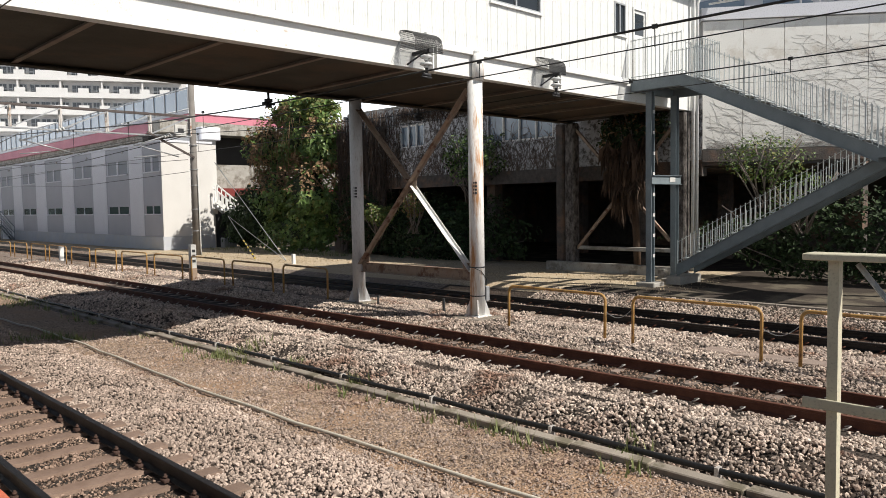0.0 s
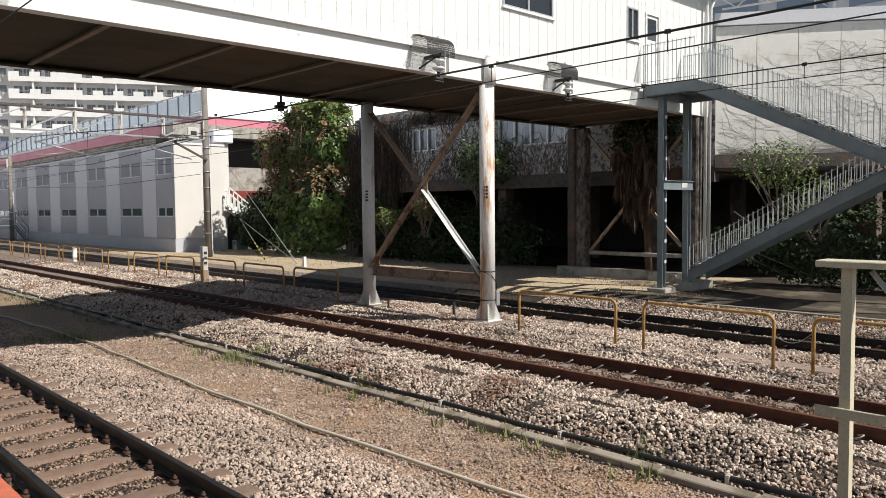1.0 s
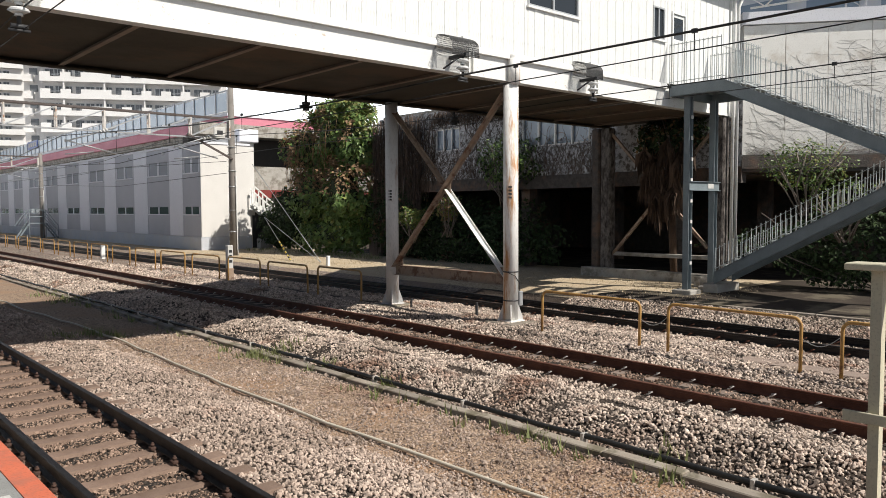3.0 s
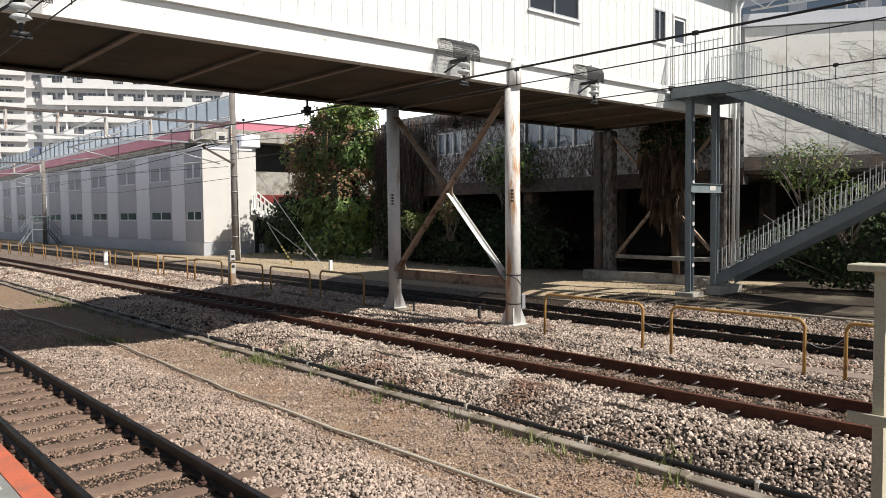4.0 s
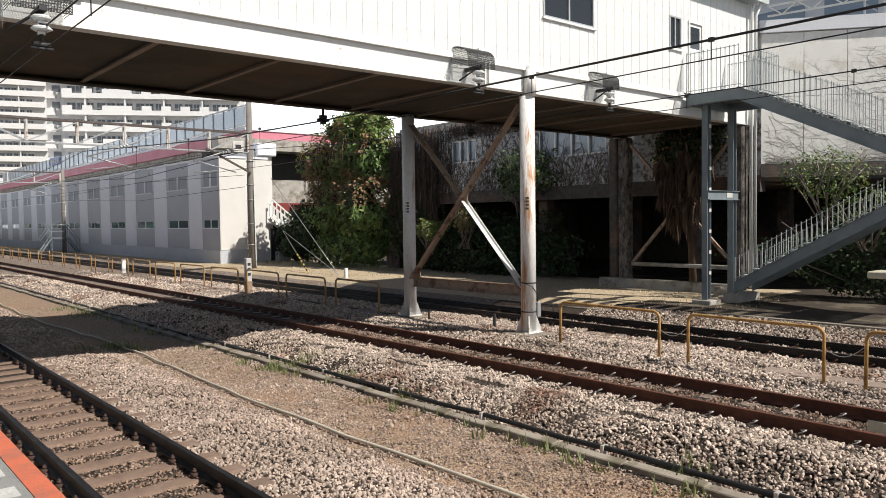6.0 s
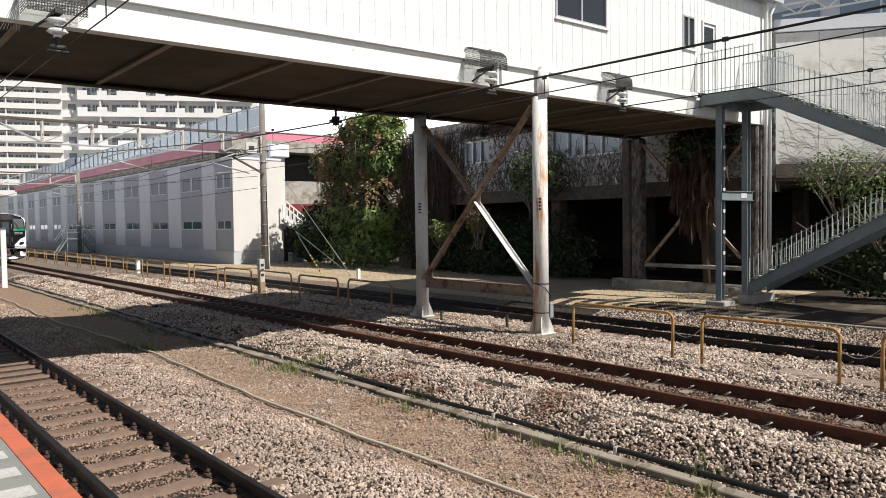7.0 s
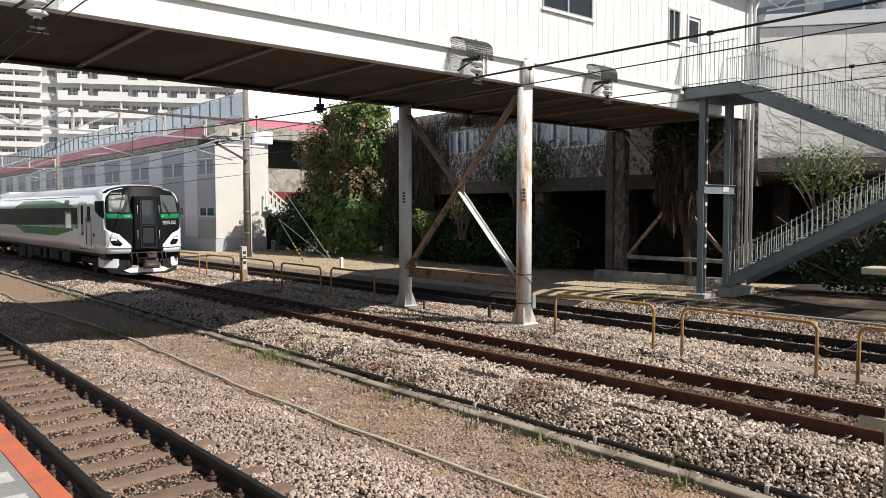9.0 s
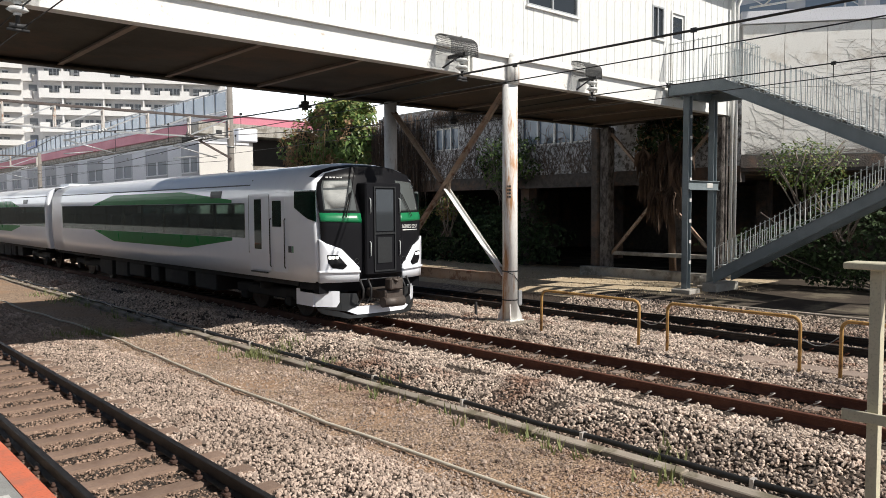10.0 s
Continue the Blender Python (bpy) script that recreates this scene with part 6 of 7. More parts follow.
# ---- loose ballast stones, nearest stretches ----
def ballast_stones():
    rng = np.random.default_rng(7)
    ball = bmesh.new()
    bmesh.ops.create_icosphere(ball, subdivisions=1, radius=1)
    ball.verts.ensure_lookup_table()
    cube = np.array([tuple(v.co) for v in ball.verts])
    tri = np.array([[v.index for v in f.verts] for f in ball.faces])
    ball.free()
    # x0, x1, y0, y1, stones for each square metre, size
    beds = [(3.15, 4.95, 1.5, 12, 760, 0.0255), (3.15, 4.95, 12, 18, 600, 0.024), (1.45, 1.85, 2.5, 12, 600, 0.02), (6.98, 8.95, 1.2, 10, 860, 0.0265), (6.98, 8.95, 10, 16, 640, 0.029),
            (6.98, 8.95, 16, 28, 460, 0.033), (2.0, 3.0, 2.0, 14.0, 760, 0.018), (9.1, 10.1, 2.0, 18.0, 480, 0.022), (10.25, 11.85, 1.5, 11, 720, 0.027), (10.25, 11.85, 11, 17, 560, 0.03),
            (12.2, 13.8, 2.0, 11, 620, 0.028), (12.2, 13.8, 11, 17.5, 480, 0.032), (15.1, 16.7, 1.5, 13.0, 480, 0.029), (4.7, 6.76, 1.5, 14, 420, 0.012), (4.7, 6.76, 1.5, 17, 190, 0.019), (4.7, 6.76, 1.5, 17, 14, 0.034), (6.0, 6.76, 1.5, 9, 120, 0.017), (14.0, 14.9, 2.0, 14.0, 360, 0.024),
            (4.9, 5.25, 1.5, 14, 330, 0.017), (6.45, 6.76, 1.5, 14, 130, 0.016), (10.25, 11.85, 17, 27, 460, 0.033), (11.85, 12.25, 2, 16, 420, 0.024),
            (6.98, 8.95, 28, 44, 200, 0.045), (10.25, 11.85, 27, 44, 200, 0.045), (12.2, 13.8, 17.5, 36, 200, 0.042), (3.2, 4.8, 18, 30, 200, 0.038),
            (3.15, 4.95, -4, 1.5, 450, 0.0265), (2.0, 3.0, -4, 2.0, 420, 0.018), (6.98, 8.95, -4, 1.2, 450, 0.029), (10.25, 13.8, -2, 1.8, 200, 0.032)]
    xs, ys, ss = [], [], []
    for x0, x1, y0, y1, den, s in beds:
        n = int((x1 - x0) * (y1 - y0) * den * 1.13)
        xs.append(rng.uniform(x0, x1, n))
        ys.append(rng.uniform(y0, y1, n))
        ss.append(s * 0.80 * rng.lognormal(0, 0.2, n))
    x, y, s = np.concatenate(xs), np.concatenate(ys), np.concatenate(ss)
    z = np.array([ground_z(a) + ground_bump(a, b) for a, b in zip(x, y)])
    gap = np.ones(len(x), bool)
    for xc, first in ((2.5, 0.3), (9.61, -2.0), (14.45, 2.0)):
        ph = np.abs(((y - first + 0.3) % 0.6) - 0.3)
        gap &= ~((np.abs(x - xc) < 1.0) & (ph < 0.10) & (rng.random(len(x)) < (0.62 if xc < 5 else 0.86)))
        gap &= ~(np.abs(np.abs(x - xc) - 0.566) < 0.085)
    x, y, z, s = x[gap], y[gap], z[gap], s[gap]
    n = len(x)
    z = z + s * rng.uniform(-0.1, 0.9, n) + 0.012 * np.sin(x * 9) * np.cos(y * 7)
    q = rng.normal(0, 1, (n, 4))
    q /= np.linalg.norm(q, axis=1, keepdims=True)
    a, b, c, d = q.T
    rot = np.stack([np.stack([1 - 2 * (c * c + d * d), 2 * (b * c - a * d), 2 * (b * d + a * c)], 1),
                    np.stack([2 * (b * c + a * d), 1 - 2 * (b * b + d * d), 2 * (c * d - a * b)], 1),
                    np.stack([2 * (b * d - a * c), 2 * (c * d + a * b), 1 - 2 * (b * b + c * c)], 1)], 1)
    fine = np.stack([rng.uniform(0.95, 1.35, n), rng.uniform(0.75, 1.0, n), rng.uniform(0.55, 0.85, n)], 1)[:, None, :]
    place = np.stack([x, y, z], 1)[:, None, :]
    block = np.array([(i, j, k) for k in (-1, 1) for j in (-1, 1) for i in (-1, 1)], float) * 0.62
    block_tri = np.array([(0, 2, 3), (0, 3, 1), (4, 5, 7), (4, 7, 6), (0, 1, 5), (0, 5, 4), (2, 6, 7), (2, 7, 3), (0, 4, 6), (0, 6, 2), (1, 3, 7), (1, 7, 5)])
    inside = (np.abs(x - 2.5) < 0.6) | (np.abs(x - 9.61) < 0.6)
    round_ones = rng.random(n) < 0.85
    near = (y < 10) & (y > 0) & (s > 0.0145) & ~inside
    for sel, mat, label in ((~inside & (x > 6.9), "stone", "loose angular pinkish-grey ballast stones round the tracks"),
                            (~inside & (x <= 6.9), "near_stone", "darker brown ballast stones and grit beside the track"),
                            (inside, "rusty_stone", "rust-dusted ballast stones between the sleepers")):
        vs, fs, base = [], [], 0
        for pick, form, tris in ((sel & near & round_ones, cube, tri), (sel & ~(near & round_ones), block, block_tri)):
            m = int(pick.sum())
            shape = form[None] * (1 + rng.normal(0, 0.19, (m, len(form), 3))) * fine[pick]
            v = np.einsum("nij,nkj->nki", rot[pick], shape) * s[pick][:, None, None] + place[pick]
            vs.append(v.reshape(-1, 3))
            fs.append((np.arange(m)[:, None, None] * len(form) + tris[None]).reshape(-1, 3) + base)
            base += m * len(form)
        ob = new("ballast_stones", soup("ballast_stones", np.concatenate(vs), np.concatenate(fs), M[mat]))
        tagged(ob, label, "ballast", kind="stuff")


ballast_stones()


# ---- the train: its origin is the middle of its front, at the rail top ----
M["train_white"] = material("glossy_silver_white_train_paint", (0.84, 0.87, 0.93), (0.82, 0.85, 0.91), 0.17, scale=0.6, fine=4, deep=0.97, bump=0.0, spec=0.6, bump_distance=0.002)
M["train_black"] = material("glossy_black_train_paint", (0.010, 0.010, 0.012), (0.013, 0.013, 0.015), 0.35, scale=1, fine=30, bump=0, spec=0.08)
M["train_green"] = material("bright_green_stripe", (0.012, 0.20, 0.08), (0.012, 0.18, 0.07), 0.3, scale=1, bump=0, spec=0.5)
M["train_dark_green"] = material("dark_green_side_band", (0.002, 0.22, 0.038), (0.002, 0.19, 0.032), 0.3, scale=1, bump=0, spec=0.06)
M["train_glass"] = glass("smoked_train_glass", (0.006, 0.020, 0.013), 0.04)
M["train_window"] = glass("tinted_saloon_glass", (0.32, 0.42, 0.38), 0.02, 0.94, 0.2)
M["saloon"] = material("grey_saloon_lining", (0.16, 0.16, 0.16), (0.12, 0.12, 0.12), 0.8, scale=3, bump=0.05)
M["seat"] = material("blue_grey_seat_cloth", (0.10, 0.11, 0.15), (0.07, 0.08, 0.11), 0.9, scale=8, bump=0.1)
M["cab_glass"] = glass("cab_windscreen_glass", (0.09, 0.10, 0.10), 0.04)
M["blind"] = material("pale_cab_blind", (0.36, 0.37, 0.36), None, 0.6, bump=0)
# Near-black tone for all parts below the floor.
M["underframe"] = material("dusty_underframe", (0.018, 0.016, 0.015), (0.010, 0.009, 0.008), 0.85, scale=2, fine=30, bump=0.2)
M["train_grey"] = material("dark_grey_skirt_paint", (0.026, 0.028, 0.03), None, 0.45, bump=0.02)
M["coupler"] = material("worn_coupler_steel", (0.12, 0.105, 0.095), (0.08, 0.06, 0.05), 0.6, metal=0.4, scale=6, bump=0.2)
M["lamp_glow"] = glow("lit_headlamp", (1.0, 0.98, 0.9), 3.0)
M["gold_text"] = material("white_lettering", (0.75, 0.75, 0.74), None, 0.5, bump=0)
M["wheel"] = material("dark_wheel_steel", (0.07, 0.055, 0.045), None, 0.6, metal=0.4, bump=0.1)


def side_x(z):
    """Half width of the body at height z."""
    if z < 1.5:
        return 1.41 + 0.065 * max(z - 0.9, 0) / 0.6
    if z < 2.72:
        return 1.475
    k = min((z - 2.72) / 0.52, 1)
    return 1.475 - 0.22 * k * k


def front_y(x, z):
    """How far behind the foremost point the front lies at (x, z)."""
    k = abs(x) / 1.3
    return 0.30 * k ** 2.6 + 0.30 * max(z - 2.25, 0) + 0.04 * max(1.3 - z, 0)


WIN_LO, WIN_HI = 1.78, 2.58
SECTION = [(-1.41, 0.92), (-1.455, 1.3), (-1.475, 1.5), (-1.475, WIN_LO), (-1.475, WIN_HI), (-1.475, 2.72), (-1.44, 2.95), (-1.36, 3.12), (-1.2, 3.26), (-0.85, 3.37), (-0.4, 3.43), (0, 3.44)]
SECTION = SECTION + [(-x, z) for x, z in SECTION[-2::-1]]


def patch_front(name, poly, mat, parent, proud=0.012, label=""):
    """A plate on the curved front: an outline in x and z, cut fine enough to follow the curve."""
    bm = bmesh.new()
    bm.faces.new([bm.verts.new((x, 0, z)) for x, z in poly])
    for i in range(-9, 10):
        bmesh.ops.bisect_plane(bm, geom=bm.verts[:] + bm.edges[:] + bm.faces[:], plane_co=(i * 0.15, 0, 0), plane_no=(1, 0, 0))
    for i in range(14):
        bmesh.ops.bisect_plane(bm, geom=bm.verts[:] + bm.edges[:] + bm.faces[:], plane_co=(0, 0, 0.45 + 0.22 * i), plane_no=(0, 0, 1))
    for v in bm.verts:
        v.co.y = front_y(v.co.x, v.co.z) - proud
    for f in bm.faces:
        f.smooth = True
    ret = bmesh.ops.extrude_face_region(bm, geom=bm.faces[:])
    for g in ret["geom"]:
        if isinstance(g, bmesh.types.BMVert):
            g.co.y += proud + 0.03
    return part(name, bm, mat, parent, label)


def patch_side(name, poly, mat, parent, s, proud=0.004, label=""):
    """A plate on the body side (s = -1 or 1): an outline in y and z."""
    bm = bmesh.new()
    bm.faces.new([bm.verts.new((0, y, z)) for y, z in poly])
    for y in (0.55, 0.75, 0.95, 1.15):
        bmesh.ops.bisect_plane(bm, geom=bm.verts[:] + bm.edges[:] + bm.faces[:], plane_co=(0, y, 0), plane_no=(0, 1, 0))
    for z in (1.5, 2.72, 2.8, 2.88):
        bmesh.ops.bisect_plane(bm, geom=bm.verts[:] + bm.edges[:] + bm.faces[:], plane_co=(0, 0, z), plane_no=(0, 0, 1))
    for v in bm.verts:
        k = min(max((v.co.y - 0.38) / 0.77, 0), 1)
        v.co.x = s * (side_x(v.co.z) * (1 - 0.085 * (1 - k) ** 2) + proud)
    ret = bmesh.ops.extrude_face_region(bm, geom=bm.faces[:])
    for g in ret["geom"]:
        if isinstance(g, bmesh.types.BMVert):
            g.co.x -= s * (proud + 0.01)
    return part(name, bm, mat, parent, label)


def rect(a, b, c, d):
    return [(a, c), (b, c), (b, d), (a, d)]


def car_shell(y0, y1, nose, w0, w1):
    """The tube of a car, open along its row of windows from w0 to w1."""
    bm = bmesh.new()
    rings, stations = [], []
    if nose:
        for s in (0, 0.12, 0.3, 0.55, 0.8, 1.0):
            k = 1 - 0.085 * (1 - s) ** 2
            rings.append([bm.verts.new((x * k, (front_y(x * 0.92, z) + 0.02) * (1 - s) + 1.15 * s, z - 0.10 * (1 - s) ** 2 * max(z - 2.9, 0) / 0.5)) for x, z in SECTION])
            stations.append(1.15 * s)
        more = [1.3, 1.6, w0, (w0 + w1) / 2, w1, y1]
    else:
        more = [y0, w0, (w0 + w1) / 2, w1, y1]
    for y in more:
        rings.append([bm.verts.new((x, y, z)) for x, z in SECTION])
        stations.append(y)
    for j, (a, b) in enumerate(zip(rings, rings[1:])):
        for i in range(len(a) - 1):
            zc = (SECTION[i][1] + SECTION[i + 1][1]) / 2
            if {SECTION[i][1], SECTION[i + 1][1]} == {WIN_LO, WIN_HI} and w0 <= stations[j] < w1:
                continue
            f = bm.faces.new((a[i], a[i + 1], b[i + 1], b[i]))
            f.smooth = True
            if nose and j <= 1 and zc > 3.05:
                f.material_index = 1
        bm.faces.new((a[-1], a[0], b[0], b[-1]))
    bm.faces.new(rings[0][::-1])
    bm.faces.new(rings[-1])
    return bm


def saloon(body, y0, w0, w1):
    """Floor, seats and end wall behind the windows of a car."""
    bm = bmesh.new()
    box(bm, -1.38, 1.38, w0 - 0.3, w1 + 0.3, 1.12, 1.16)
    part("saloon_floor", bm, M["saloon"], body)
    for y in (w0 - 0.25, w1 + 0.2):
        bm = bmesh.new()
        box(bm, -1.38, 1.38, y, y + 0.05, 1.165, 3.1)
        part("saloon_wall", bm, M["saloon"], body)
    for x in (-1.43, 1.40):
        for z0, z1 in ((1.165, WIN_LO - 0.01), (WIN_HI + 0.01, 3.0)):
            bm = bmesh.new()
            box(bm, x - (0.12 if z0 > 2 and x > 0 else 0), x + 0.03 + (0.12 if z0 > 2 and x < 0 else 0), w0 - 0.2, w1 + 0.15, z0, z1)
            part("saloon_lining", bm, M["saloon"], body)
    bm = bmesh.new()
    bevel_box(bm, -0.24, 0.24, -0.25, 0.24, 1.48, 1.62, 0.04)
    bevel_box(bm, -0.24, 0.24, 0.20, 0.34, 1.60, 2.30, 0.05)
    box(bm, -0.2, 0.2, -0.2, 0.2, 1.161, 1.48)
    seat = mesh_of("seat", bm, M["seat"])
    n = int((w1 - w0) / 0.97)
    for i in range(n):
        for x in (-1.15, -0.64, 0.64, 1.15):
            ob = new("seat", seat)
            ob.location, ob.parent = (x, w0 + 0.5 + 0.97 * i, 0), body


GREEN_FRONT = [(14.2, 2.60), (12.2, 2.90), (6.9, 2.90), (3.9, 2.66), (3.9, 1.70), (6.5, 1.44), (12.2, 1.44), (14.2, 1.85)]
GREEN_NEXT = [(15.7, 2.6), (14.2, 2.86), (6.2, 2.86), (4.6, 2.6), (4.6, 1.72), (6.2, 1.5), (14.2, 1.5), (15.7, 1.72)]


def side_fittings(body, y0, s, front_car):
    """Windows, doors and the green band on one side of a car that begins at y0."""
    g = GREEN_FRONT if front_car else GREEN_NEXT
    patch_side("green_band", [(y0 + a, z) for a, z in (g[0], g[1], g[2], g[3], (g[3][0], WIN_HI + 0.005), (g[0][0], WIN_HI + 0.005))], M["train_dark_green"], body, s, 0.003)
    patch_side("green_band", [(y0 + a, z) for a, z in ((g[4][0], WIN_LO - 0.005), g[4], g[5], g[6], (g[7][0], WIN_LO - 0.005))], M["train_dark_green"], body, s, 0.003)
    first, count = (3.25, 9) if front_car else (0.5, 10)
    for i in range(count):
        a = y0 + first + 1.62 * i
        patch_side("window", rect(a + 0.005, a + 1.615, WIN_LO, WIN_HI), M["train_window"], body, s, 0.006)
        bm = bmesh.new()
        box(bm, s * 1.44 - 0.02, s * 1.44 + 0.02, a - 0.06, a + 0.06, WIN_LO, WIN_HI)
        part("window_pillar", bm, M["train_black"], body)
    dy = 2.12 if front_car else 17.4
    d = patch_side("door", rect(y0 + dy, y0 + dy + 0.92, 1.08, 2.78), M["train_white"], body, s, 0.006)
    patch_side("pane", rect(y0 + dy + 0.34, y0 + dy + 0.66, 1.55, 2.66), M["train_glass"], d, s, 0.010)
    for yy in (y0 + dy - 0.02, y0 + dy + 0.93):
        bm = bmesh.new()
        box(bm, s * 1.476 - 0.006, s * 1.476 + 0.006, yy, yy + 0.012, 1.45, 2.76)
        part("door_seam", bm, M["train_grey"], body)
    bm = bmesh.new()
    box(bm, s * 1.47 - 0.02, s * 1.47 + 0.02, y0 + dy + 0.1, y0 + dy + 0.85, 1.02, 1.05)
    part("step", bm, M["train_grey"], body)
    patch_side("destination_display", rect(y0 + (4.45 if front_car else 3.2), y0 + (5.05 if front_car else 3.9), 2.71, 2.88), M["train_black"], body, s, 0.006)


def part_text(name, words, size, x0, z0, mat, parent):
    """Raised letters in the built-in font that follow the curved front, as one mesh."""
    cu = bpy.data.curves.new(name, "FONT")
    cu.body, cu.size, cu.extrude = words, size, 0.003
    tmp = bpy.data.objects.new(name, cu)
    me = bpy.data.meshes.new_from_object(tmp)
    bpy.data.objects.remove(tmp)
    for v in me.vertices:
        x, z, d = x0 + v.co.x, z0 + v.co.y, v.co.z
        v.co = (x, front_y(x, z) - 0.017 - d, z)
    me.materials.clear()
    me.materials.append(mat)
    ob = new(name, me)
    ob.parent = parent
    return ob


def make_train():
    tr = thing("express_train", "silver-white express train with green bands and a black front", "train")
    body = part("car_body", car_shell(0, 19.25, True, 3.25, 17.83), [M["train_white"], M["train_black"]], tr)
    saloon(body, 0, 3.25, 17.83)
    for s in (-1, 1):
        side_fittings(body, 0, s, True)
        c = patch_side("crew_door", rect(1.42, 1.98, 1.08, 2.70), M["train_white"], body, s, 0.006)
        patch_side("pane", rect(1.58, 1.96, 2.06, 2.62), M["train_glass"], c, s, 0.010)
        for y in (1.40, 2.02):
            bm = bmesh.new()
            tube(bm, [(s * 1.49, y, 1.18), (s * 1.515, y, 1.22), (s * 1.515, y, 2.2), (s * 1.49, y, 2.24)], 0.012, 6)
            part("grab_rail", bm, M["train_grey"], body)
        patch_side("cab_side_window", [(0.40, 2.82), (0.40, 2.18), (0.62, 2.24), (1.04, 2.47), (1.04, 2.82)], M["train_glass"], body, s, 0.008)
        patch_side("emblem", rect(1.10, 1.14, 1.52, 1.66), M["train_green"], body, s, 0.005)
        patch_side("emblem", rect(1.17, 1.30, 1.52, 1.66), M["train_grey"], body, s, 0.005)
    # front
    outline = [(-1.27, 0.98), (1.27, 0.98), (1.305, 2.1), (1.30, 2.75), (1.24, 2.98), (1.06, 3.18), (0.5, 3.31), (0, 3.34), (-0.5, 3.31), (-1.06, 3.18), (-1.24, 2.98), (-1.30, 2.75), (-1.305, 2.1)]
    mask = patch_front("front_mask", outline, M["train_black"], tr, 0.012, "glossy black front")
    for s in (-1, 1):
        def mir(poly):
            return [(s * x, z) for x, z in poly]
        bumper = patch_front("bumper_panel", mir([(1.345, 1.82), (1.22, 1.73), (0.95, 1.62), (0.57, 1.22), (0.57, 0.93), (1.335, 0.93)]), M["train_white"], tr, 0.04)
        bm = bmesh.new()
        patch_front("bumper_ledge", mir([(1.36, 1.13), (0.565, 1.12), (0.565, 1.16), (1.36, 1.17)]), M["train_white"], bumper, 0.075)
        lamp = patch_front("headlight", mir([(1.22, 1.50), (1.03, 1.50), (0.84, 1.27), (0.92, 1.20), (1.12, 1.23), (1.20, 1.33)]), M["train_black"], bumper, 0.05)
        for i in range(3):
            patch_front("lamp", mir(rect(1.02 + 0.065 * i, 1.065 + 0.065 * i, 1.415, 1.47)), M["lamp_glow"], lamp, 0.058)
        patch_front("windscreen", mir([(1.23, 2.40), (0.58, 2.38), (0.58, 3.05), (1.16, 3.02), (1.21, 2.9)]), M["cab_glass"], tr, 0.018)
        patch_front("green_stripe", mir([(1.31, 2.36), (0.5, 2.345), (0.5, 2.15), (1.31, 2.18)]), M["train_green"], mask, 0.02)
        bm.free()
        bm = bmesh.new()
        for a, b in (((0.64, 2.80), (0.85, 2.26)), ((0.69, 2.76), (0.90, 2.28))):
            bar(bm, (s * a[0], front_y(a[0], a[1]) - 0.05, a[1]), (s * b[0], front_y(b[0], b[1]) - 0.05, b[1]), 0.014, 0.014)
        part("wiper", bm, M["wire"], tr)
        bm = bmesh.new()
        tube(bm, [(s * 0.62 + 0.055 * math.cos(k * math.pi / 6), front_y(0.62, 1.35) - 0.02, 1.35 + 0.055 * math.sin(k * math.pi / 6)) for k in range(13)], 0.008, 6)
        part("marker_ring", bm, M["train_grey"], mask)
    # Pale plates stand in for the grey reflection on the left windscreen.
    patch_front("blind", [(-1.18, 2.86), (-0.66, 2.90), (-0.66, 3.02), (-1.14, 3.0)], M["blind"], mask, 0.021)
    patch_front("blind", [(-1.20, 2.44), (-0.74, 2.46), (-0.70, 2.84), (-1.19, 2.82)], M["blind"], mask, 0.0205)
    # what is too small to spell becomes plain bars
    part_text("lettering", "SERIES E257", 0.112, 0.575, 2.015, M["gold_text"], mask)
    patch_front("lettering_bar", rect(0.60, 1.15, 1.965, 1.985), M["gold_text"], mask, 0.018)
    for i in range(5):
        patch_front("lettering_bar", rect(-1.1 + 0.07 * i, -1.05 + 0.07 * i, 3.07, 3.10), M["gold_text"], mask, 0.018)
    # gangway door
    bm = bmesh.new()
    bevel_box(bm, -0.47, 0.47, -0.10, 0.35, 1.05, 2.98, 0.03)
    gd = part("gangway", bm, M["train_black"], tr)
    bm = bmesh.new()
    for a in (rect(-0.27, -0.24, 1.12, 2.90), rect(0.27, 0.30, 1.12, 2.90), rect(-0.24, 0.27, 2.87, 2.90), rect(-0.24, 0.27, 1.12, 1.15), rect(-0.24, 0.27, 1.90, 1.94)):
        box(bm, a[0][0], a[2][0], -0.125, -0.101, a[0][1], a[2][1])
    part("door_frame", bm, M["train_grey"], gd)
    bm = bmesh.new()
    box(bm, -0.21, 0.24, -0.112, -0.102, 1.97, 2.84)
    part("pane", bm, M["window_dark"], gd)
    bm = bmesh.new()
    box(bm, -0.18, 0.20, -0.114, -0.102, 1.30, 1.84)
    part("lower_panel", bm, M["train_grey"], gd)
    for x, z in ((-0.37, 2.5), (0.40, 2.5), (-0.37, 1.6), (0.40, 1.6)):
        bm = bmesh.new()
        tube(bm, [(x, -0.10, z - 0.16), (x, -0.14, z - 0.13), (x, -0.14, z + 0.13), (x, -0.10, z + 0.16)], 0.01, 6)
        part("grab_handle", bm, M["rail_grey"], gd)
    # coupler and skirt
    bm = bmesh.new()
    bevel_box(bm, -0.22, 0.26, -0.42, 0.3, 0.56, 0.76, 0.03)
    bevel_box(bm, -0.16, 0.18, -0.52, -0.30, 0.76, 1.0, 0.03)
    rod(bm, (-0.25, -0.36, 0.5), (0.28, -0.36, 0.5), 0.11, 14)
    tube(bm, [(-0.1, -0.5, 1.0), (-0.02, -0.56, 0.95), (0.06, -0.5, 1.0)], 0.03, 6)
    part("coupler", bm, M["coupler"], tr)
    bm = bmesh.new()
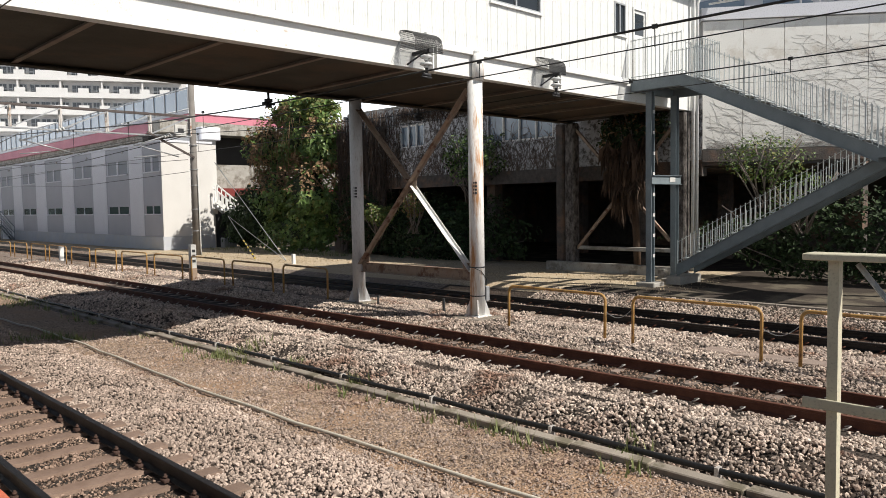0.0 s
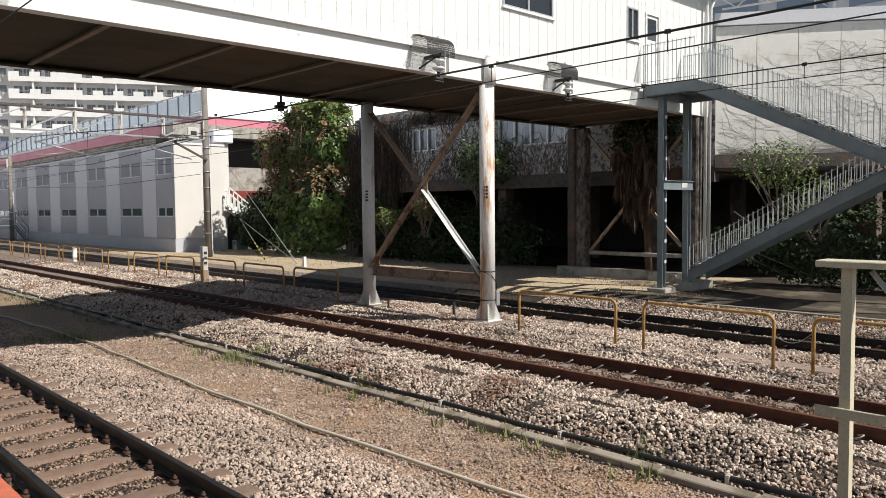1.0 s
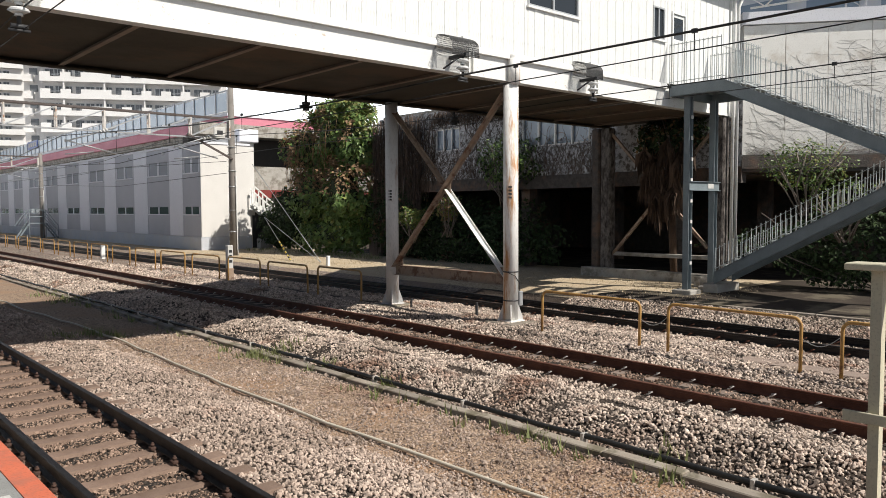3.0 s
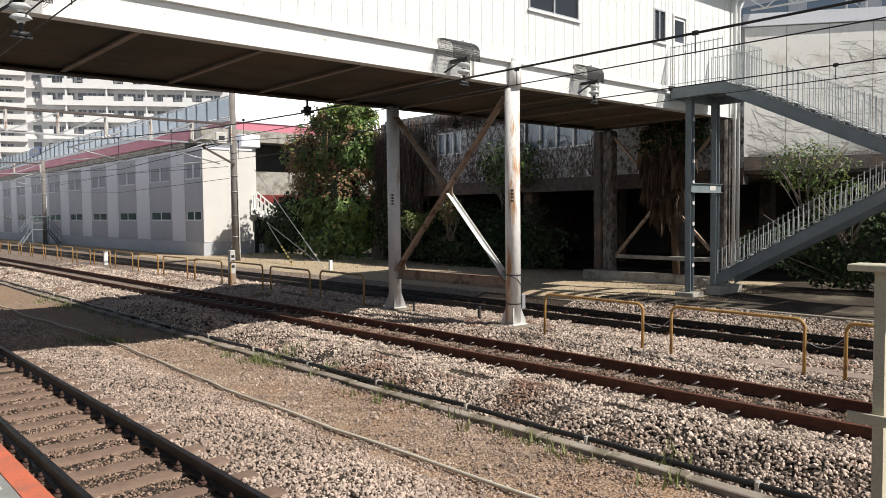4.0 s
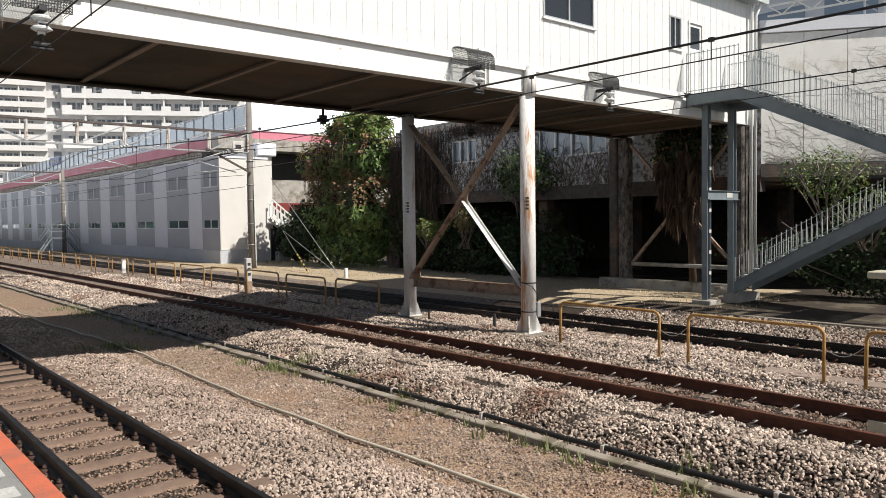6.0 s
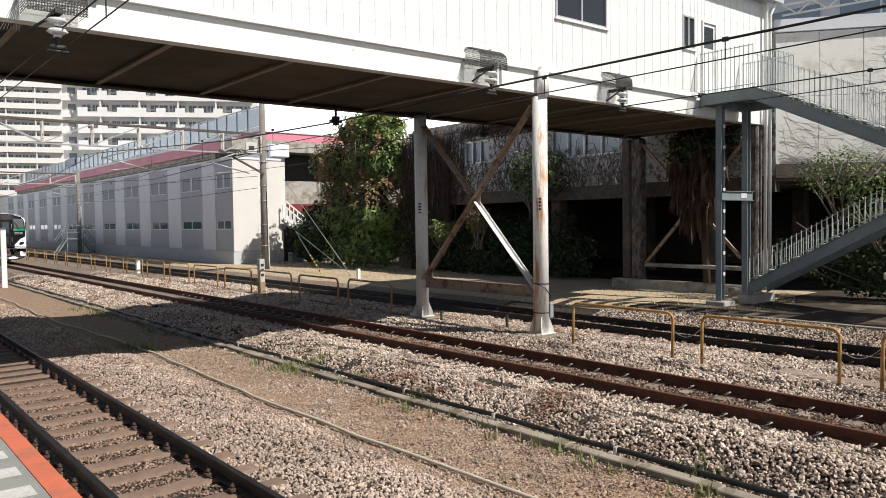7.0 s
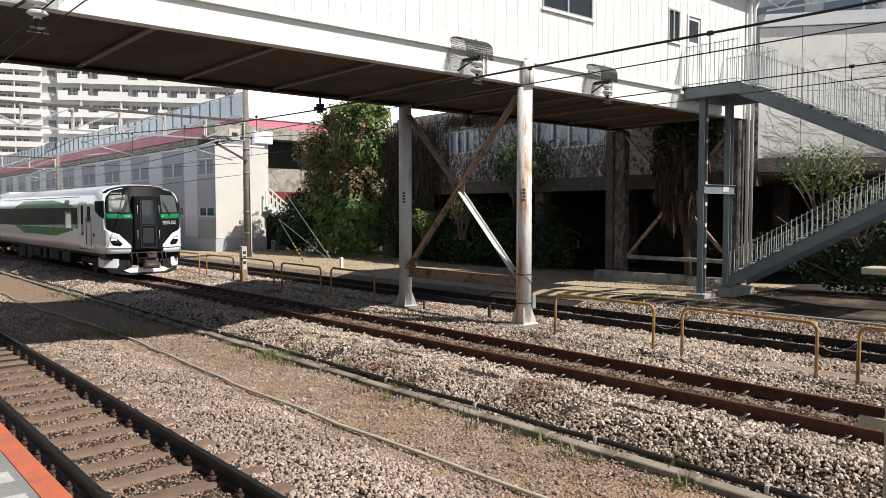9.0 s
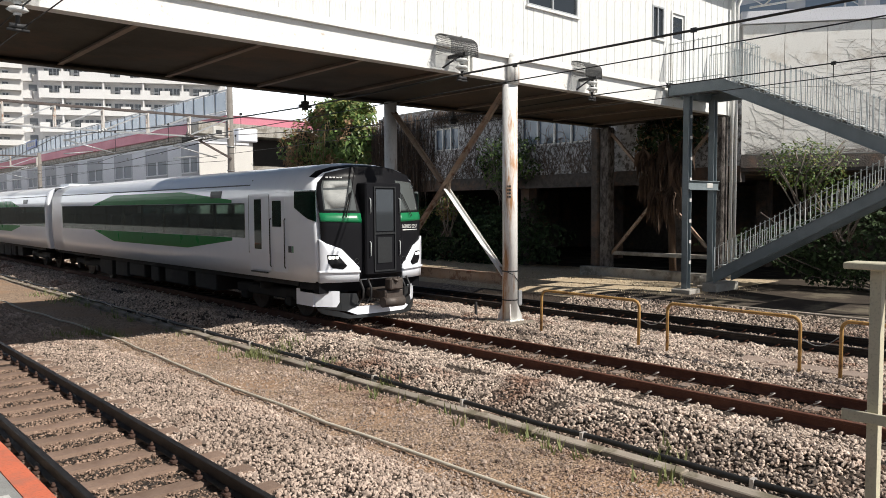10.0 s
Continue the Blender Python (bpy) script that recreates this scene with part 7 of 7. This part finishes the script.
    for x in (-0.62, -0.42, 0.46, 0.6):
        tube(bm, [(x, -0.08, 0.98), (x, -0.2, 0.8), (x + 0.05, -0.12, 0.6), (x + 0.02, 0.0, 0.5)], 0.025, 6)
    part("air_hose", bm, M["dark_metal"], tr)
    bm = bmesh.new()
    box(bm, -1.33, 1.33, 0.35, 1.1, 0.70, 0.95)
    part("front_frame", bm, M["train_black"], tr)

    def skirt(poly, mat, name, back=0.06, proud=0.0):
        """A skirt plate that curves round the front corners."""
        bm = bmesh.new()
        bm.faces.new([bm.verts.new((x, 0, z)) for x, z in poly])
        for i in range(-9, 10):
            bmesh.ops.bisect_plane(bm, geom=bm.verts[:] + bm.edges[:] + bm.faces[:], plane_co=(i * 0.15, 0, 0), plane_no=(1, 0, 0))
        for v in bm.verts:
            v.co.y = 0.02 + 0.55 * (abs(v.co.x) / 1.3) ** 3 - proud - 0.10 * max(0.55 - v.co.z, 0)
        ret = bmesh.ops.extrude_face_region(bm, geom=bm.faces[:])
        for g in ret["geom"]:
            if isinstance(g, bmesh.types.BMVert):
                g.co.y += back + proud
        return part(name, bm, mat, tr)
    for s in (-1, 1):
        skirt([(s * 1.3, 0.76), (s * 0.93, 0.74), (s * 0.93, 0.51), (s * 0.99, 0.41), (s * 1.3, 0.42)], M["train_white"], "skirt_corner", 0.08, 0.01)
        bm = bmesh.new()
        box(bm, s * 1.30 - 0.03, s * 1.30 + 0.03, 0.58, 1.25, 0.42, 0.76)
        part("skirt_side", bm, M["train_white"], tr)
        skirt([(s * 0.925, 0.70), (s * 0.60, 0.68), (s * 0.52, 0.45), (s * 0.62, 0.42), (s * 0.82, 0.32), (s * 1.28, 0.39), (s * 0.985, 0.40), (s * 0.925, 0.505)], M["train_grey"], "skirt_grey", 0.06)
    skirt([(-0.80, 0.32), (-0.60, 0.41), (0.60, 0.41), (0.80, 0.32), (0.62, 0.245), (-0.62, 0.245)], M["train_white"], "snow_plough", 0.06, 0.02)
    skirt([(-1.28, 0.385), (-0.95, 0.322), (-0.70, 0.235), (0.70, 0.235), (0.95, 0.322), (1.28, 0.385), (1.2, 0.27), (0.8, 0.17), (-0.8, 0.17), (-1.2, 0.27)], M["train_grey"], "skirt_lip", 0.06)
    # following cars and underfloor
    bodies = [(0, 19.25)]
    for k in (1, 2):
        y0 = 0.35 + 19.45 * k
        b2 = part("car_body", car_shell(y0, y0 + 19.0, False, y0 + 0.5, y0 + 16.7), M["train_white"], tr)
        saloon(b2, y0, y0 + 0.5, y0 + 16.7)
        for s in (-1, 1):
            side_fittings(b2, y0, s, False)
        bm = bmesh.new()
        box(bm, -1.2, 1.2, y0 - 0.56, y0 + 0.005, 1.0, 3.3)
        part("gangway_bellows", bm, M["train_black"], tr)
        bm = bmesh.new()
        bevel_box(bm, -0.5, 0.5, y0 + 0.7, y0 + 2.0, 3.36, 3.52, 0.05)
        part("roof_unit", bm, M["train_white"], b2)
        bodies.append((y0, y0 + 19.0))
    random.seed(5)
    bogie_at = []
    for y0, y1 in bodies:
        bm = bmesh.new()
        box(bm, -1.3, 1.3, y0 + 1.2, y1 - 0.2, 0.80, 0.919)
        part("underframe", bm, M["underframe"], tr)
        y = y0 + 5.3
        while y < y1 - 5.5:
            w = random.uniform(0.6, 1.7)
            bm = bmesh.new()
            bevel_box(bm, -1.25, 1.25, y, y + w, random.uniform(0.28, 0.4), 0.799, 0.03)
            part("equipment_box", bm, M["underframe"], tr)
            y += w + random.uniform(0.12, 0.5)
        for c in (y0 + 3.1, y1 - 2.9):
            bm = bmesh.new()
            for s in (-1, 1):
                bevel_box(bm, s * 0.95 - 0.09, s * 0.95 + 0.09, c - 1.5, c + 1.5, 0.42, 0.66, 0.04)
                for d in (-1.05, 1.05):
                    bevel_box(bm, s * 0.99 - 0.09, s * 0.99 + 0.09, c + d - 0.16, c + d + 0.16, 0.28, 0.5, 0.03)
                rod(bm, (s * 0.95, c, 0.60), (s * 0.95, c, 0.80), 0.22, 14)
            box(bm, -0.9, 0.9, c - 0.3, c + 0.3, 0.45, 0.7)
            part("bogie", bm, M["underframe"], tr)
            bogie_at.append(c)
    wheelsets = []
    bm = bmesh.new()
    rod(bm, (-0.75, 0, 0), (0.75, 0, 0), 0.07, 10)
    for s in (-1, 1):
        rod(bm, (s * 0.535, 0, 0), (s * 0.625, 0, 0), 0.425, 28)
        rod(bm, (s * 0.505, 0, 0), (s * 0.535, 0, 0), 0.45, 28)
        for k in range(4):
            a = k * math.pi / 2
            rod(bm, (s * 0.626, 0.2 * math.cos(a), 0.2 * math.sin(a)), (s * 0.64, 0.2 * math.cos(a), 0.2 * math.sin(a)), 0.05, 8)
    wm = mesh_of("wheelset", bm, M["wheel"])
    for c in bogie_at[:4]:
        for d in (-1.05, 1.05):
            w = new("wheelset", wm)
            w.parent = tr
            wheelsets.append((w, c + d))
    return tr, wheelsets


express, wheelsets = make_train()


def train_y(t):
    """Where the train's front is: it slows a little as it nears."""
    s = 10 - t
    q = min(s, 3.6)
    return 12.75 + 14.6 * s + 0.32 * q * q + (s - q) * 0.64 * 3.6


def motions():
    walk(express, [(i * 0.5, pose(9.61, train_y(i * 0.5), 0)) for i in range(21)])
    for w, y in wheelsets:
        walk(w, [(i / 30, pose(0, y, 0.43, math.degrees((train_y(i / 30) - 12.75) / 0.43) * -1 % 360)) for i in range(301)])


motions()
